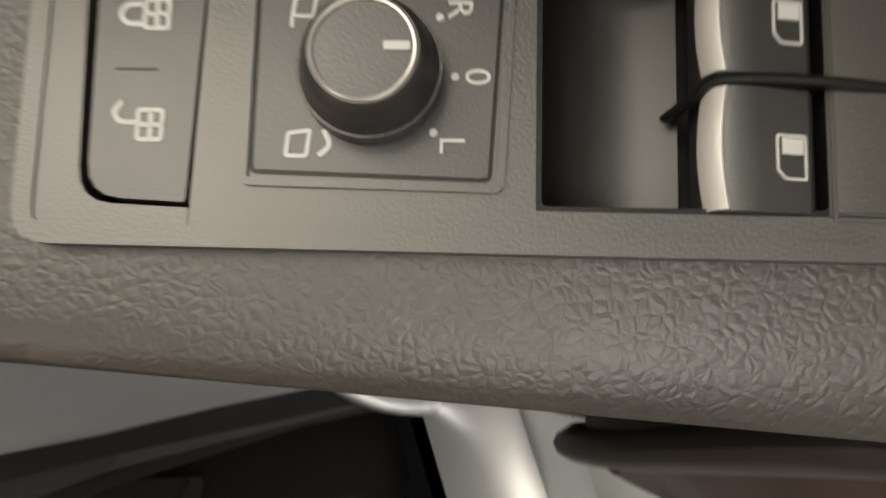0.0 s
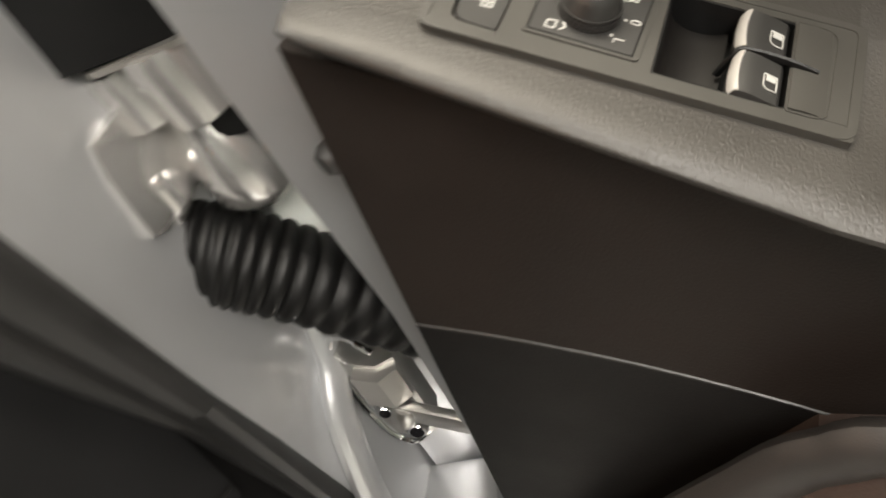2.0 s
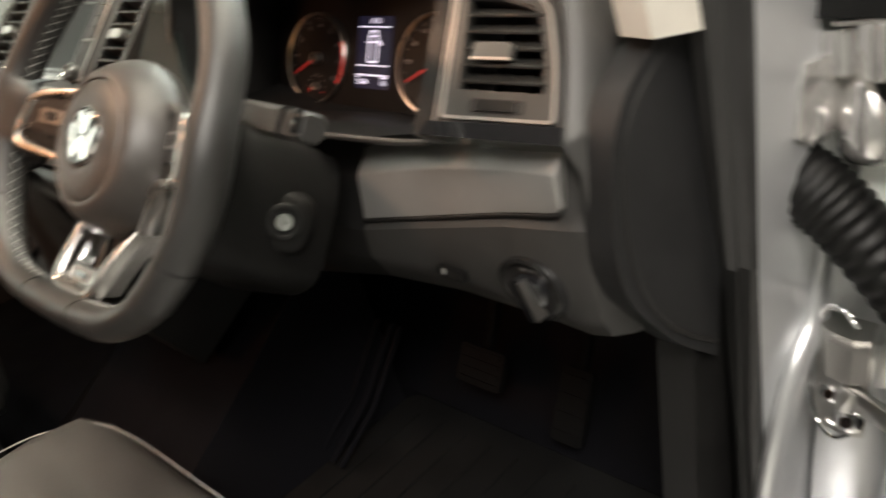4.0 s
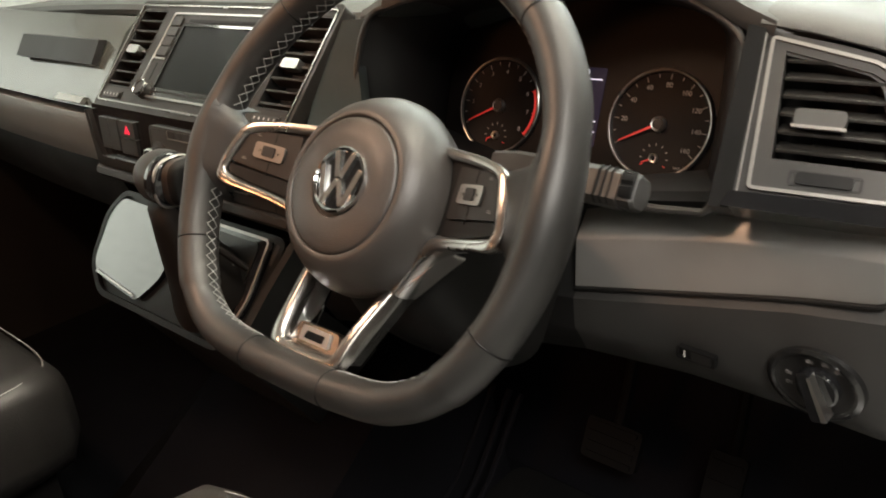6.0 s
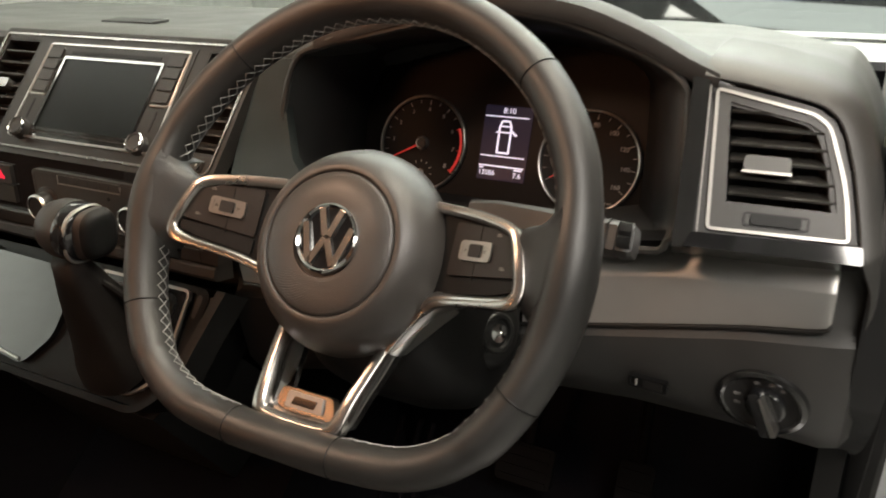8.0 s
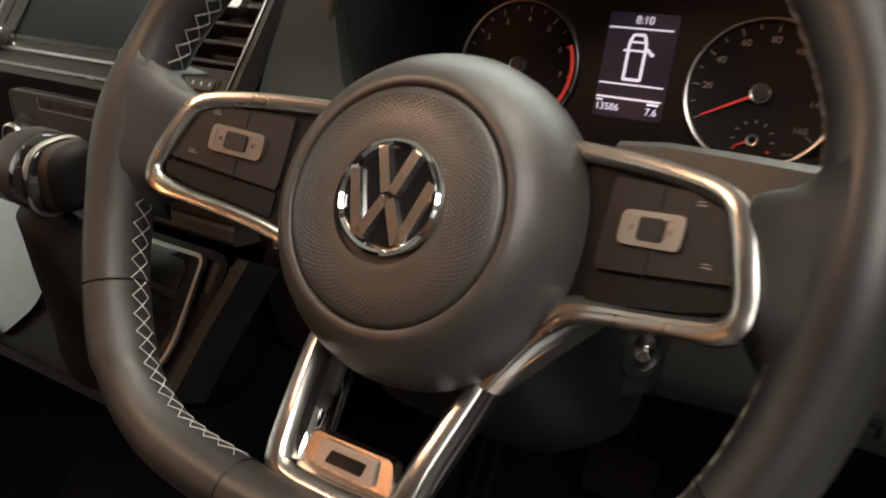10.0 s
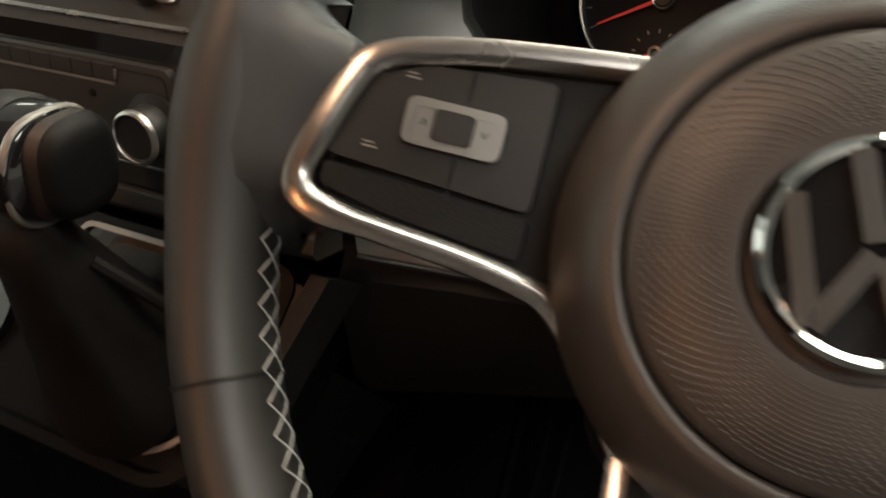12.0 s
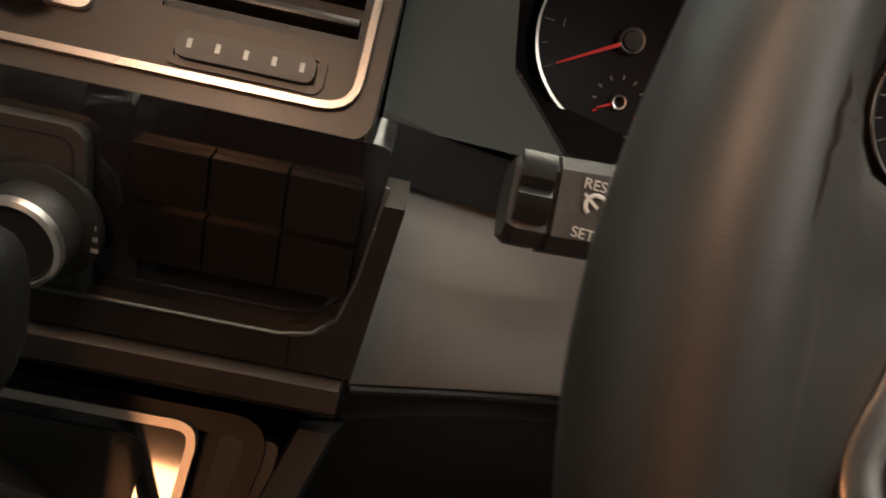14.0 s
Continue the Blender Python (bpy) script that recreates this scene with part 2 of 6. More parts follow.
def prism(pts, n0, n1):
    bm = bmesh.new()
    lo = [bm.verts.new((p[0], p[1], n0)) for p in pts]
    hi = [bm.verts.new((p[0], p[1], n1)) for p in pts]
    k = len(pts)
    bm.faces.new(lo[::-1])
    bm.faces.new(hi)
    for i in range(k):
        bm.faces.new((lo[i], lo[(i + 1) % k], hi[(i + 1) % k], hi[i]))
    return bm


def slab(pts, r, n0, n1, w=0.0, seg=4):
    return bevel(prism(fillet(pts, r, seg), n0, n1), w, 2, 60)


def rect(u0, u1, v0, v1):
    return [(u0, v0), (u1, v0), (u1, v1), (u0, v1)]


def block(u0, u1, v0, v1, n0, n1, w=0.0, r=0.0):
    if r:
        return slab(rect(u0, u1, v0, v1), r, n0, n1, w)
    return bevel(prism(rect(u0, u1, v0, v1), n0, n1), w)


def ring(outer, inner, n0, n1, w=0.0):
    """A flat ring between two loops of the same count."""
    bm = bmesh.new()
    k = len(outer)
    vs = [[bm.verts.new((p[0], p[1], n)) for p in loop] for loop, n in ((outer, n0), (outer, n1), (inner, n1), (inner, n0))]
    for a in range(4):
        lo, hi = vs[a], vs[(a + 1) % 4]
        for i in range(k):
            bm.faces.new((lo[i], lo[(i + 1) % k], hi[(i + 1) % k], hi[i]))
    return bevel(bm, w, 2, 60)


def frame_of(pts, r, width, n0, n1, w=0.0):
    """A border of constant width inside a rounded polygon."""
    outer = fillet(pts, r, 5)
    k = len(outer)
    inner = []
    for i in range(k):
        t = (outer[(i + 1) % k] - outer[i - 1]).normalized()
        nrm = Vector((-t.y, t.x))
        inner.append(outer[i] + nrm * width)
    return ring(outer, inner, n0, n1, w)


def lathe(prof, seg=32, center=(0, 0)):
    """Turns (radius, height) points round the frame's third axis."""
    bm = bmesh.new()
    loops = []
    for r, n in prof:
        if r < 1e-6:
            loops.append([bm.verts.new((center[0], center[1], n))])
        else:
            loops.append([bm.verts.new((center[0] + r * math.cos(2 * math.pi * k / seg), center[1] + r * math.sin(2 * math.pi * k / seg), n)) for k in range(seg)])
    for a, b in zip(loops, loops[1:]):
        for i in range(seg):
            j = (i + 1) % seg
            q = [a[i % len(a)], a[j % len(a)], b[j % len(b)], b[i % len(b)]]
            q = [v for x, v in enumerate(q) if v not in q[:x]]
            if len(q) > 2:
                bm.faces.new(q)
    return bm


def loft(loops, cap=True, closed=True):
    bm = bmesh.new()
    vs = [[bm.verts.new(p) for p in loop] for loop in loops]
    k = len(vs[0])
    for a, b in zip(vs, vs[1:]):
        for i in range(k if closed else k - 1):
            bm.faces.new((a[i], a[(i + 1) % k], b[(i + 1) % k], b[i]))
    if cap:
        bm.faces.new(vs[0][::-1])
        bm.faces.new(vs[-1])
    return bm


def tube(pts, a, b=None, closed=False, seg=10, ref=(0, 0, 1)):
    """Sweeps an ellipse (a across, b along ref) over a path; a and b may be lists."""
    pts = [Vector(p) for p in pts]
    ref = Vector(ref)
    n = len(pts)
    loops = []
    for i, p in enumerate(pts):
        t = pts[(i + 1) % n] - pts[i - 1] if closed else pts[min(i + 1, n - 1)] - pts[max(i - 1, 0)]
        t.normalize()
        side = t.cross(ref).normalized()
        up = side.cross(t).normalized()
        ra = a[i] if isinstance(a, (list, tuple)) else a
        rb = ra if b is None else (b[i] if isinstance(b, (list, tuple)) else b)
        loops.append([p + side * ra * math.cos(2 * math.pi * k / seg) + up * rb * math.sin(2 * math.pi * k / seg) for k in range(seg)])
    if closed:
        loops.append(loops[0])
    bm = loft(loops, cap=not closed)
    if closed:
        bmesh.ops.remove_doubles(bm, verts=bm.verts, dist=1e-6)
    return bm


def spline(pts, per=6, closed=False):
    """A smooth curve through points."""
    pts = [Vector(p) for p in pts]
    n, out = len(pts), []
    for i in range(n if closed else n - 1):
        p1, p2 = pts[i], pts[(i + 1) % n]
        p0 = pts[i - 1] if closed or i else p1 * 2 - p2
        p3 = pts[(i + 2) % n] if closed or i + 2 < n else p2 * 2 - p1
        for k in range(per):
            t = k / per
            out.append(0.5 * ((2 * p1) + (p2 - p0) * t + (2 * p0 - 5 * p1 + 4 * p2 - p3) * t * t + (3 * p1 - p0 - 3 * p2 + p3) * t ** 3))
    if not closed:
        out.append(pts[-1])
    return out


def writing(name, text, size, m, mat, parent, align="CENTER"):
    cu = bpy.data.curves.new(name, "FONT")
    cu.body, cu.size, cu.align_x, cu.align_y, cu.extrude = text, size, align, "CENTER", 0.00015
    tmp = bpy.data.objects.new(name, cu)
    me = bpy.data.meshes.new_from_object(tmp)
    bpy.data.objects.remove(tmp)
    me.name = name
    me.materials.clear()
    me.materials.append(mat)
    ob = new(name, me)
    ob.parent = parent
    ob.matrix_local = m
    return ob


def flat(u, v, n, turn=0.0):
    return Matrix.Translation((u, v, n)) @ Matrix.Rotation(radians(turn), 4, "Z")


def axes(o, x, y, z):
    return Matrix(((x[0], y[0], z[0], o[0]), (x[1], y[1], z[1], o[1]), (x[2], y[2], z[2], o[2]), (0, 0, 0, 1)))


HUB = Vector((0, 0, 1.25))
TIP = Matrix.Translation(HUB) @ Matrix.Rotation(radians(-12), 4, "X") @ Matrix.Translation(-HUB)


def face(o, lean, yaw=0.0):
    """A frame on the dash: first axis to the right, second up the leaning face, third towards the driver."""
    a, b = radians(lean), radians(yaw)
    x = Vector((math.cos(b), math.sin(b), 0))
    f = Vector((-math.sin(b), math.cos(b), 0))
    v = f * math.sin(a) + Vector((0, 0, math.cos(a)))
    n = -f * math.cos(a) + Vector((0, 0, math.sin(a)))
    return TIP @ axes(o, x, v, n)


def upright(o, lean=0.0, yaw=0.0):
    return axes(
        o,
        (math.cos(radians(yaw)), math.sin(radians(yaw)), 0),
        (-math.sin(radians(yaw)) * math.sin(radians(lean)), math.cos(radians(yaw)) * math.sin(radians(lean)), math.cos(radians(lean))),
        (math.sin(radians(yaw)) * math.cos(radians(lean)), -math.cos(radians(yaw)) * math.cos(radians(lean)), math.sin(radians(lean))),
    )


I4 = Matrix.Identity(4)

# ---- showroom ----
lone("floor", moved(block(-7, 7, -7, 8, -0.1, 0.0), I4), FLOORTILE, "polished light grey showroom floor", "floor", kind="structure")
lone("ceiling", block(-7, 7, -7, 8, 4.0, 4.2), CEIL, "plain grey showroom ceiling", "ceiling", kind="structure")
for nm, args in (("wall_north", (-7, 7, 8, 8.2)), ("wall_south", (-7, 7, -7.2, -7)), ("wall_east", (7, 7.2, -7, 8)), ("wall_west", (-7.2, -7, -7, 8))):
    pale = nm in ("wall_north", "wall_west")
    lone(nm, block(*args, 0.0, 4.0), WALLPAINT if pale else DIM_WALL, "plain pale painted showroom wall" if pale else "plain showroom wall, dimmed for weaker reflections", "wall", kind="structure")


def ceiling_light(x, y):
    e = thing("ceiling_light", Matrix.Translation((x, y, 3.94)), "long white ceiling light panel in a metal frame", "light", "showroom ceiling lights")
    part("frame", block(-0.95, 0.95, -0.2, 0.2, 0.0, 0.06, 0.01), ALLOY, e)
    part("diffuser", block(-0.9, 0.9, -0.15, 0.15, -0.012, -0.002), PANEL, e)
    return e


for cx in (-3.6, -0.6, 2.4):
    for cy in (2.2, 4.4, 6.4):
        ceiling_light(cx, cy)
# further unseen panels, added for gloss parts to mirror
for cx, cy in ((-3.6, -0.6), (-3.6, -3.2), (3.2, -4.0)):
    ceiling_light(cx, cy)

# a parked car beyond the windscreen
pc = thing("parked_car", Matrix.Translation((0.4, 5.2, 0)), "dark parked car standing in front of the van", "car")
part("body", bevel(loft([[(x, y, z) for y, z in ((-0.9, 0.3), (0.9, 0.3), (0.92, 0.75), (0.7, 0.95), (0.6, 1.38 * k + 0.95 * (1 - k)), (-0.6, 1.38 * k + 0.95 * (1 - k)), (-0.7, 0.95), (-0.92, 0.75))] for x, k in ((-2.1, 0), (-1.5, 0.1), (-0.8, 1), (0.7, 1), (1.5, 0.2), (2.1, 0.0))]), 0.03), PIANO, pc)
for wx in (-1.3, 1.3):
    for wyy in (-0.9, 0.9):
        part("wheel", moved(lathe([(0, -0.1), (0.26, -0.1), (0.32, -0.07), (0.32, 0.07), (0.26, 0.1), (0, 0.1)], 24), Matrix.Translation((wx, wyy, 0.32)) @ Matrix.Rotation(radians(90), 4, "X")), RUBBER, pc)

# ---- van body ----
van = thing("van_body", I4, "silver painted van body with open driver's doorway", "van body")
# hinge pillar: section leans slightly rearward going up
PILLAR = [(0.397, 0.392), (0.412, 0.455), (0.418, 0.500), (0.436, 0.560), (0.470, 0.600), (0.540, 0.635), (0.545, 0.70), (0.36, 0.70), (0.36, 0.445), (0.384, 0.405)]


def pillar_loop(z, k=1.0):
    return [(x, y + 0.091 * (1.218 - z), z) for x, y in PILLAR]


part("hinge_pillar", bevel(loft([pillar_loop(z) for z in (0.45, 0.7, 0.95, 1.2, 1.38)]), 0.006, 2, 25), PAINT, van, "silver painted hinge pillar")
# raised rib shapes the highlight that runs down the curved pillar
part("pillar_glint_rib", tube(spline([(0.421, 0.548, 1.00), (0.421, 0.540, 0.94), (0.421, 0.519, 0.886), (0.417, 0.484, 0.848), (0.414, 0.462, 0.803), (0.411, 0.440, 0.740), (0.409, 0.428, 0.66), (0.408, 0.425, 0.52)]), 0.0215, 0.0130, seg=16, ref=(1, 0, 0)), PAINT, van)
# the bright light on this edge is put into its colour
part("pillar_edge", bevel(loft([[(0.446, y, z), (0.478, y + 0.012, z), (0.514, y + 0.040, z), (0.514, 0.68, z), (0.446, 0.68, z)] for z, y in ((0.985, 0.508), (1.04, 0.538), (1.10, 0.574), (1.175, 0.620))]), 0.002), LIT_EDGE, van, "inner edge of the front wing, painted as lit")
part("lower_pillar", bevel(loft([[(0.422, 0.545 + d, z), (0.460, 0.548 + d, z), (0.510, 0.562 + d, z), (0.548, 0.590 + d, z), (0.548, 0.66, z), (0.43, 0.66, z)] for z, d in ((0.44, 0.0), (0.72, 0.0), (0.78, 0.02), (0.80, 0.05))]), 0.008, 3), PAINT, van, "silver painted lower pillar")
part("sill", bevel(moved(block(0.36, 0.50, -1.05, 0.55, 0.42, 0.60), I4), 0.02), PAINT, van)
part("fender", bevel(loft([[(0.50, y, 0.5), (0.56, y, 0.5), (0.565, y, 1.05), (0.52, y, 1.22), (0.46, y, 1.25)] for y in (0.66, 0.9, 1.25)]), 0.01), PAINT, van)
part("windscreen_pillar", bevel(loft([[(0.36 - 0.03 * k, 0.40 - 0.62 * k, 1.24 + 0.75 * k), (0.398 + 0.01 * k, 0.41 - 0.62 * k, 1.24 + 0.75 * k), (0.415 + 0.01 * k, 0.62 - 0.7 * k, 1.24 + 0.75 * k), (0.36 - 0.03 * k, 0.56 - 0.7 * k, 1.24 + 0.75 * k)] for k in (0, 0.5, 1)]), 0.01), PAINT, van)
for wy_ in (0.98, -2.35):
    wh_ = part("wheel", moved(lathe([(0, -0.11), (0.20, -0.11), (0.30, -0.10), (0.33, -0.08), (0.33, 0.08), (0.30, 0.10), (0.20, 0.11), (0, 0.11)], 32), Matrix.Translation((0.40 if wy_ < 0 else 0.42, wy_, 0.33)) @ Matrix.Rotation(radians(90), 4, "Y")), RUBBER, van)
    part("wheel", moved(lathe([(0, -0.11), (0.20, -0.11), (0.30, -0.10), (0.33, -0.08), (0.33, 0.08), (0.30, 0.10), (0.20, 0.11), (0, 0.11)], 32), Matrix.Translation((-1.33, wy_, 0.33)) @ Matrix.Rotation(radians(90), 4, "Y")), RUBBER, van)
part("roof", bevel(block(-1.42, 0.46, -3.3, -0.05, 1.97, 2.01), 0.01), PAINT, van)
part("tailgate", bevel(block(-1.40, 0.42, -3.34, -3.28, 0.5, 1.97), 0.005), MID, van)
part("side_panel", bevel(block(-1.45, -1.40, -3.3, 1.2, 0.45, 1.19), 0.01), PAINT, van)
part("far_door_trim", bevel(block(-1.40, -1.37, -3.28, 1.0, 0.60, 1.18, 0.0), 0.01), TRIM_BROWN, van)
part("side_pillar", bevel(block(-1.45, -1.40, -3.3, -0.80, 1.19, 1.97), 0.01), PAINT, van)
part("rear_side_panel", bevel(block(0.42, 0.47, -3.3, -0.66, 0.45, 1.97), 0.01), PAINT, van)
part("rear_side_trim", bevel(block(0.40, 0.418, -3.28, -0.66, 0.60, 1.93), 0.004), MID, van)
part("nose", bevel(block(-1.42, 0.50, 1.05, 1.35, 0.4, 1.20), 0.05), PAINT, van)
part("roof_lining", bevel(block(-1.38, 0.40, -3.27, -0.08, 1.935, 1.965), 0.005), DIM_ROOF_CLOTH, van)
scr = part("windscreen", loft([[(-1.38, 0.82, 1.27), (0.36, 0.80, 1.27), (0.36, 0.806, 1.275), (-1.38, 0.826, 1.275)], [(-1.36, -0.06, 1.96), (0.32, -0.06, 1.96), (0.32, -0.054, 1.965), (-1.36, -0.054, 1.965)]]), GLASS, van, "clear windscreen glass")
scr.visible_shadow = False
# pale inner pillar trim, its lower end cut straight
APT = []
for k in (0, 0.25, 0.6, 1.0):
    dx, dy, z = -0.012 * k, -0.19 * k, 1.264 + 0.71 * k
    APT.append([(0.338 + dx, 0.300 + dy, z + 0.006), (0.352 + dx, 0.262 + dy, z + 0.006), (0.378 + dx, 0.262 + dy, z + 0.004), (0.392 + dx, 0.300 + dy, z), (0.388 + dx, 0.338 + dy, z - 0.006), (0.345 + dx, 0.375 + dy, z - 0.006)])
part("pillar_trim", bevel(loft(APT), 0.006, 3, 25), LINER, van, "pale beige pillar trim")
# rubber door seal between dash end and painted pillar
SL = []
for z, s, e in ((1.449, (0.401, 0.268), (0.393, 0.374)), (1.232, (0.390, 0.327), (0.396, 0.392)), (1.014, (0.380, 0.385), (0.399, 0.411)), (0.797, (0.374, 0.418), (0.402, 0.430)), (0.60, (0.376, 0.43), (0.404, 0.447))):
    s, e = Vector((*s, z)), Vector((*e, z))
    d = (e - s)
    o = Vector((d.y, -d.x, 0)).normalized() * 0.012
    SL.append([s, s + d * 0.15 + o * 0.8, s + d * 0.35 + o * 0.2, s + d * 0.55 + o, s + d * 0.8 + o * 1.0, e + o * 0.1, e - o * 1.2, s - o * 1.2])
part("door_seal", bevel(loft(SL), 0.0015), SEAL, van, "black rubber door seal")
part("kick_panel", bevel(loft([[(0.335, 0.325, z), (0.362, 0.350, z), (0.364, 0.44, z), (0.340, 0.70, z), (0.30, 0.70, z)] for z in (0.58, 0.75, 1.0)]), 0.01), SHADED_KICK, van)


# hinge, wiring boot and check strap between pillar and door
hinge = thing("upper_door_hinge", Matrix.Translation((0.45, 0.52, 1.17)), "silver painted upper door hinge with bolts", "hinge")
part("pillar_leaf", bevel(loft([[(-0.046, -0.058 + s, z), (-0.034, -0.062 + s, z), (-0.024, -0.030 + s, z), (-0.010, 0.010, z), (-0.03, 0.05, z), (-0.06, 0.03, z)] for z, s in ((-0.056, 0.012), (-0.048, 0.0), (0.0, 0.004), (0.020, 0.012))]), 0.005, 3), HINGE_PAINT, hinge)
part("upper_knuckle", moved(lathe([(0, 0.0), (0.022, 0.0), (0.0255, 0.003), (0.0255, 0.046), (0.0235, 0.052), (0, 0.053)], 32), Matrix.Translation((0.022, -0.011, 0.001)) @ Matrix.Rotation(radians(-5), 4, "Y")), HINGE_PAINT, hinge)
part("side_knuckle", moved(lathe([(0, -0.002), (0.015, -0.002), (0.0180, 0.001), (0.0180, 0.036), (0.016, 0.042), (0, 0.043)], 28), Matrix.Translation((-0.016, -0.008, 0.002)) @ Matrix.Rotation(radians(-5), 4, "Y")), HINGE_PAINT, hinge)
part("web", bevel(loft([[(-0.02, -0.016, z), (0.014, -0.022, z), (0.020, 0.03, z), (-0.03, 0.03, z)] for z in (0.004, 0.044)]), 0.004, 3), HINGE_PAINT, hinge)
part("top_plate", moved(slab([(-0.020, -0.030), (0.050, -0.030), (0.052, 0.024), (-0.014, 0.034)], 0.010, 0.050, 0.054, 0.0015), Matrix.Rotation(radians(-4), 4, "Y")), SATIN, hinge, "bright upper lip")
# black block stands for the shade in the gap between the leaves
part("gap_shade", bevel(block(0.018, 0.050, -0.016, 0.04, -0.022, 0.003, 0.004), 0.003), RUBBER, hinge)
part("lower_leaf", loft([[(cx + rx * math.cos(a), cy + ry * math.sin(a), z) for a in [k * math.pi / 14 for k in range(28)]] for cx, cy, rx, ry, z in ((0.000, 0.012, 0.018, 0.020, 0.006), (0.004, 0.006, 0.022, 0.022, -0.010), (0.009, 0.002, 0.028, 0.028, -0.030), (0.012, -0.001, 0.031, 0.030, -0.052), (0.013, -0.001, 0.030, 0.028, -0.072), (0.012, 0.002, 0.024, 0.022, -0.084), (0.010, 0.006, 0.010, 0.010, -0.088))]), HINGE_PAINT, hinge, "smooth silver lower hinge leaf", angle=80)
part("leaf_rib", loft([[(-0.030 + rx * math.cos(a), -0.022 + 0.018 * math.sin(a), z) for a in [k * math.pi / 8 for k in range(16)]] for rx, z in ((0.004, -0.020), (0.011, -0.034), (0.013, -0.050), (0.005, -0.062))]), HINGE_PAINT, hinge, angle=80)
for bx, by, bz in ((-0.040, -0.032, -0.008), (-0.048, -0.038, 0.006)):
    part("bolt", moved(lathe([(0, 0.010), (0.006, 0.010), (0.008, 0.006), (0.010, 0.004), (0.010, 0)], 6), Matrix.Translation((bx, by, bz)) @ Matrix.Rotation(radians(75), 4, "X") @ Matrix.Rotation(radians(40), 4, "Y")), BRIGHT, hinge)
# a black block fills the space above the hinge
gap = thing("hinge_block", Matrix.Translation((0.440, 0.518, 1.268)), "black block above the door hinge", "rubber cover")
part("block", bevel(loft([[(-0.030, -0.030, z), (0.055, -0.022, z), (0.050, 0.06, z), (-0.03, 0.06, z)] for z in (-0.042, 0.0, 0.07)]), 0.006, 3), RUBBER, gap)

boot = thing("wiring_boot", I4, "black ribbed rubber wiring boot between pillar and door", "rubber boot")
axis = spline([(0.392, 0.496, 1.070), (0.420, 0.493, 1.059), (0.455, 0.493, 1.029), (0.505, 0.497, 0.969), (0.555, 0.502, 0.905)], 32)
MAJOR = (0.25, -0.50, -0.80)
wide, thin = [], []
for i in range(len(axis)):
    k = i / (len(axis) - 1)
    wave = abs(math.sin(k * math.pi * 18)) ** 0.6 - 0.6 if 0.06 < k < 0.97 else 0.2
    wide.append(0.0380 - 0.004 * k + 0.0040 * wave)
    thin.append(0.0290 + 0.0045 * wave)
part("bellows", tube(axis, thin, wide, seg=28, ref=MAJOR), BOOT_RUBBER, boot, angle=60)
part("collar", tube([(0.376, 0.495, 1.070), (0.386, 0.493, 1.066), (0.398, 0.491, 1.061), (0.404, 0.490, 1.058)], [0.028, 0.033, 0.033, 0.028], [0.044, 0.049, 0.049, 0.044], seg=28, ref=MAJOR), BOOT_RUBBER, boot)

chk = thing("door_check_strap", Matrix.Translation((0.452, 0.50, 0.83)), "zinc plated door check mechanism with bolts", "door check")
part("housing", bevel(loft([[(-0.024, 0.010, z), (-0.010, -0.004, z), (0.018, -0.012, z), (0.034, -0.006, z), (0.030, 0.03, z), (-0.02, 0.035, z)] for z in (-0.062, -0.045, 0.045, 0.066)]), 0.006, 3), STEEL, chk)
part("wire_loop", tube(spline([(0.020, -0.006, 0.078), (0.002, 0.004, 0.090), (-0.016, 0.012, 0.084), (-0.026, 0.012, 0.060), (-0.030, 0.008, 0.020), (-0.026, 0.002, -0.025), (-0.012, -0.008, -0.056), (0.006, -0.014, -0.066), (0.022, -0.014, -0.056)], 6), 0.0028, seg=8, ref=(0.3, -1, 0.1)), BRIGHT, chk)
part("slider", bevel(loft([[(-0.006, -0.018, z), (0.020, -0.026, z), (0.036, -0.016, z), (0.030, 0.01, z), (0.0, 0.01, z)] for z in (0.018, 0.062)]), 0.005, 3), SATIN, chk, "pale plastic slider")
part("roller", moved(lathe([(0, -0.014), (0.010, -0.014), (0.012, -0.010), (0.012, 0.010), (0.010, 0.014), (0, 0.014)], 18), Matrix.Translation((0.020, -0.020, -0.002)) @ Matrix.Rotation(radians(20), 4, "Y")), STEEL, chk)
part("arm", bevel(moved(block(0.0, 0.085, -0.010, 0.0, -0.013, 0.013, 0.002), Matrix.Translation((0.018, -0.014, 0.004)) @ Matrix.Rotation(radians(-17), 4, "Z") @ Matrix.Rotation(radians(12), 4, "Y")), 0.002), STEEL, chk)
for bx, by, bz, br in ((0.021, -0.012, -0.036, 1.0), (-0.003, -0.002, -0.014, 0.8)):
    part("bolt", moved(lathe([(0, 0.013), (0.007, 0.013), (0.010, 0.010), (0.011, 0.006), (0.015, 0.004), (0.015, 0)], 14), Matrix.Translation((bx, by, bz)) @ Matrix.Rotation(radians(75), 4, "X") @ Matrix.Diagonal((br, br, br, 1))), BRIGHT, chk)

# ---- driver's door, standing open ----
DD = Vector((0.954, -0.300, 0)).normalized()
DN = Vector((DD.y, -DD.x, 0))
DOOR = axes((0.555, 0.420, 0.0), DD, (0, 0, 1), DN)


def door_x(z):
    return 0.09 * (z - 1.0)


door = thing("driver_door", DOOR, "open van door with dark moulded trim and armrest", "door")


def door_slab(s0, s1, z0, z1, n0, n1, w, shear=True):
    pts = [(s0 + (door_x(z0) if shear else 0), z0), (s1, z0), (s1, z1), (s0 + (door_x(z1) if shear else 0), z1)]
    return bevel(prism(pts, n0, n1), w, 3)


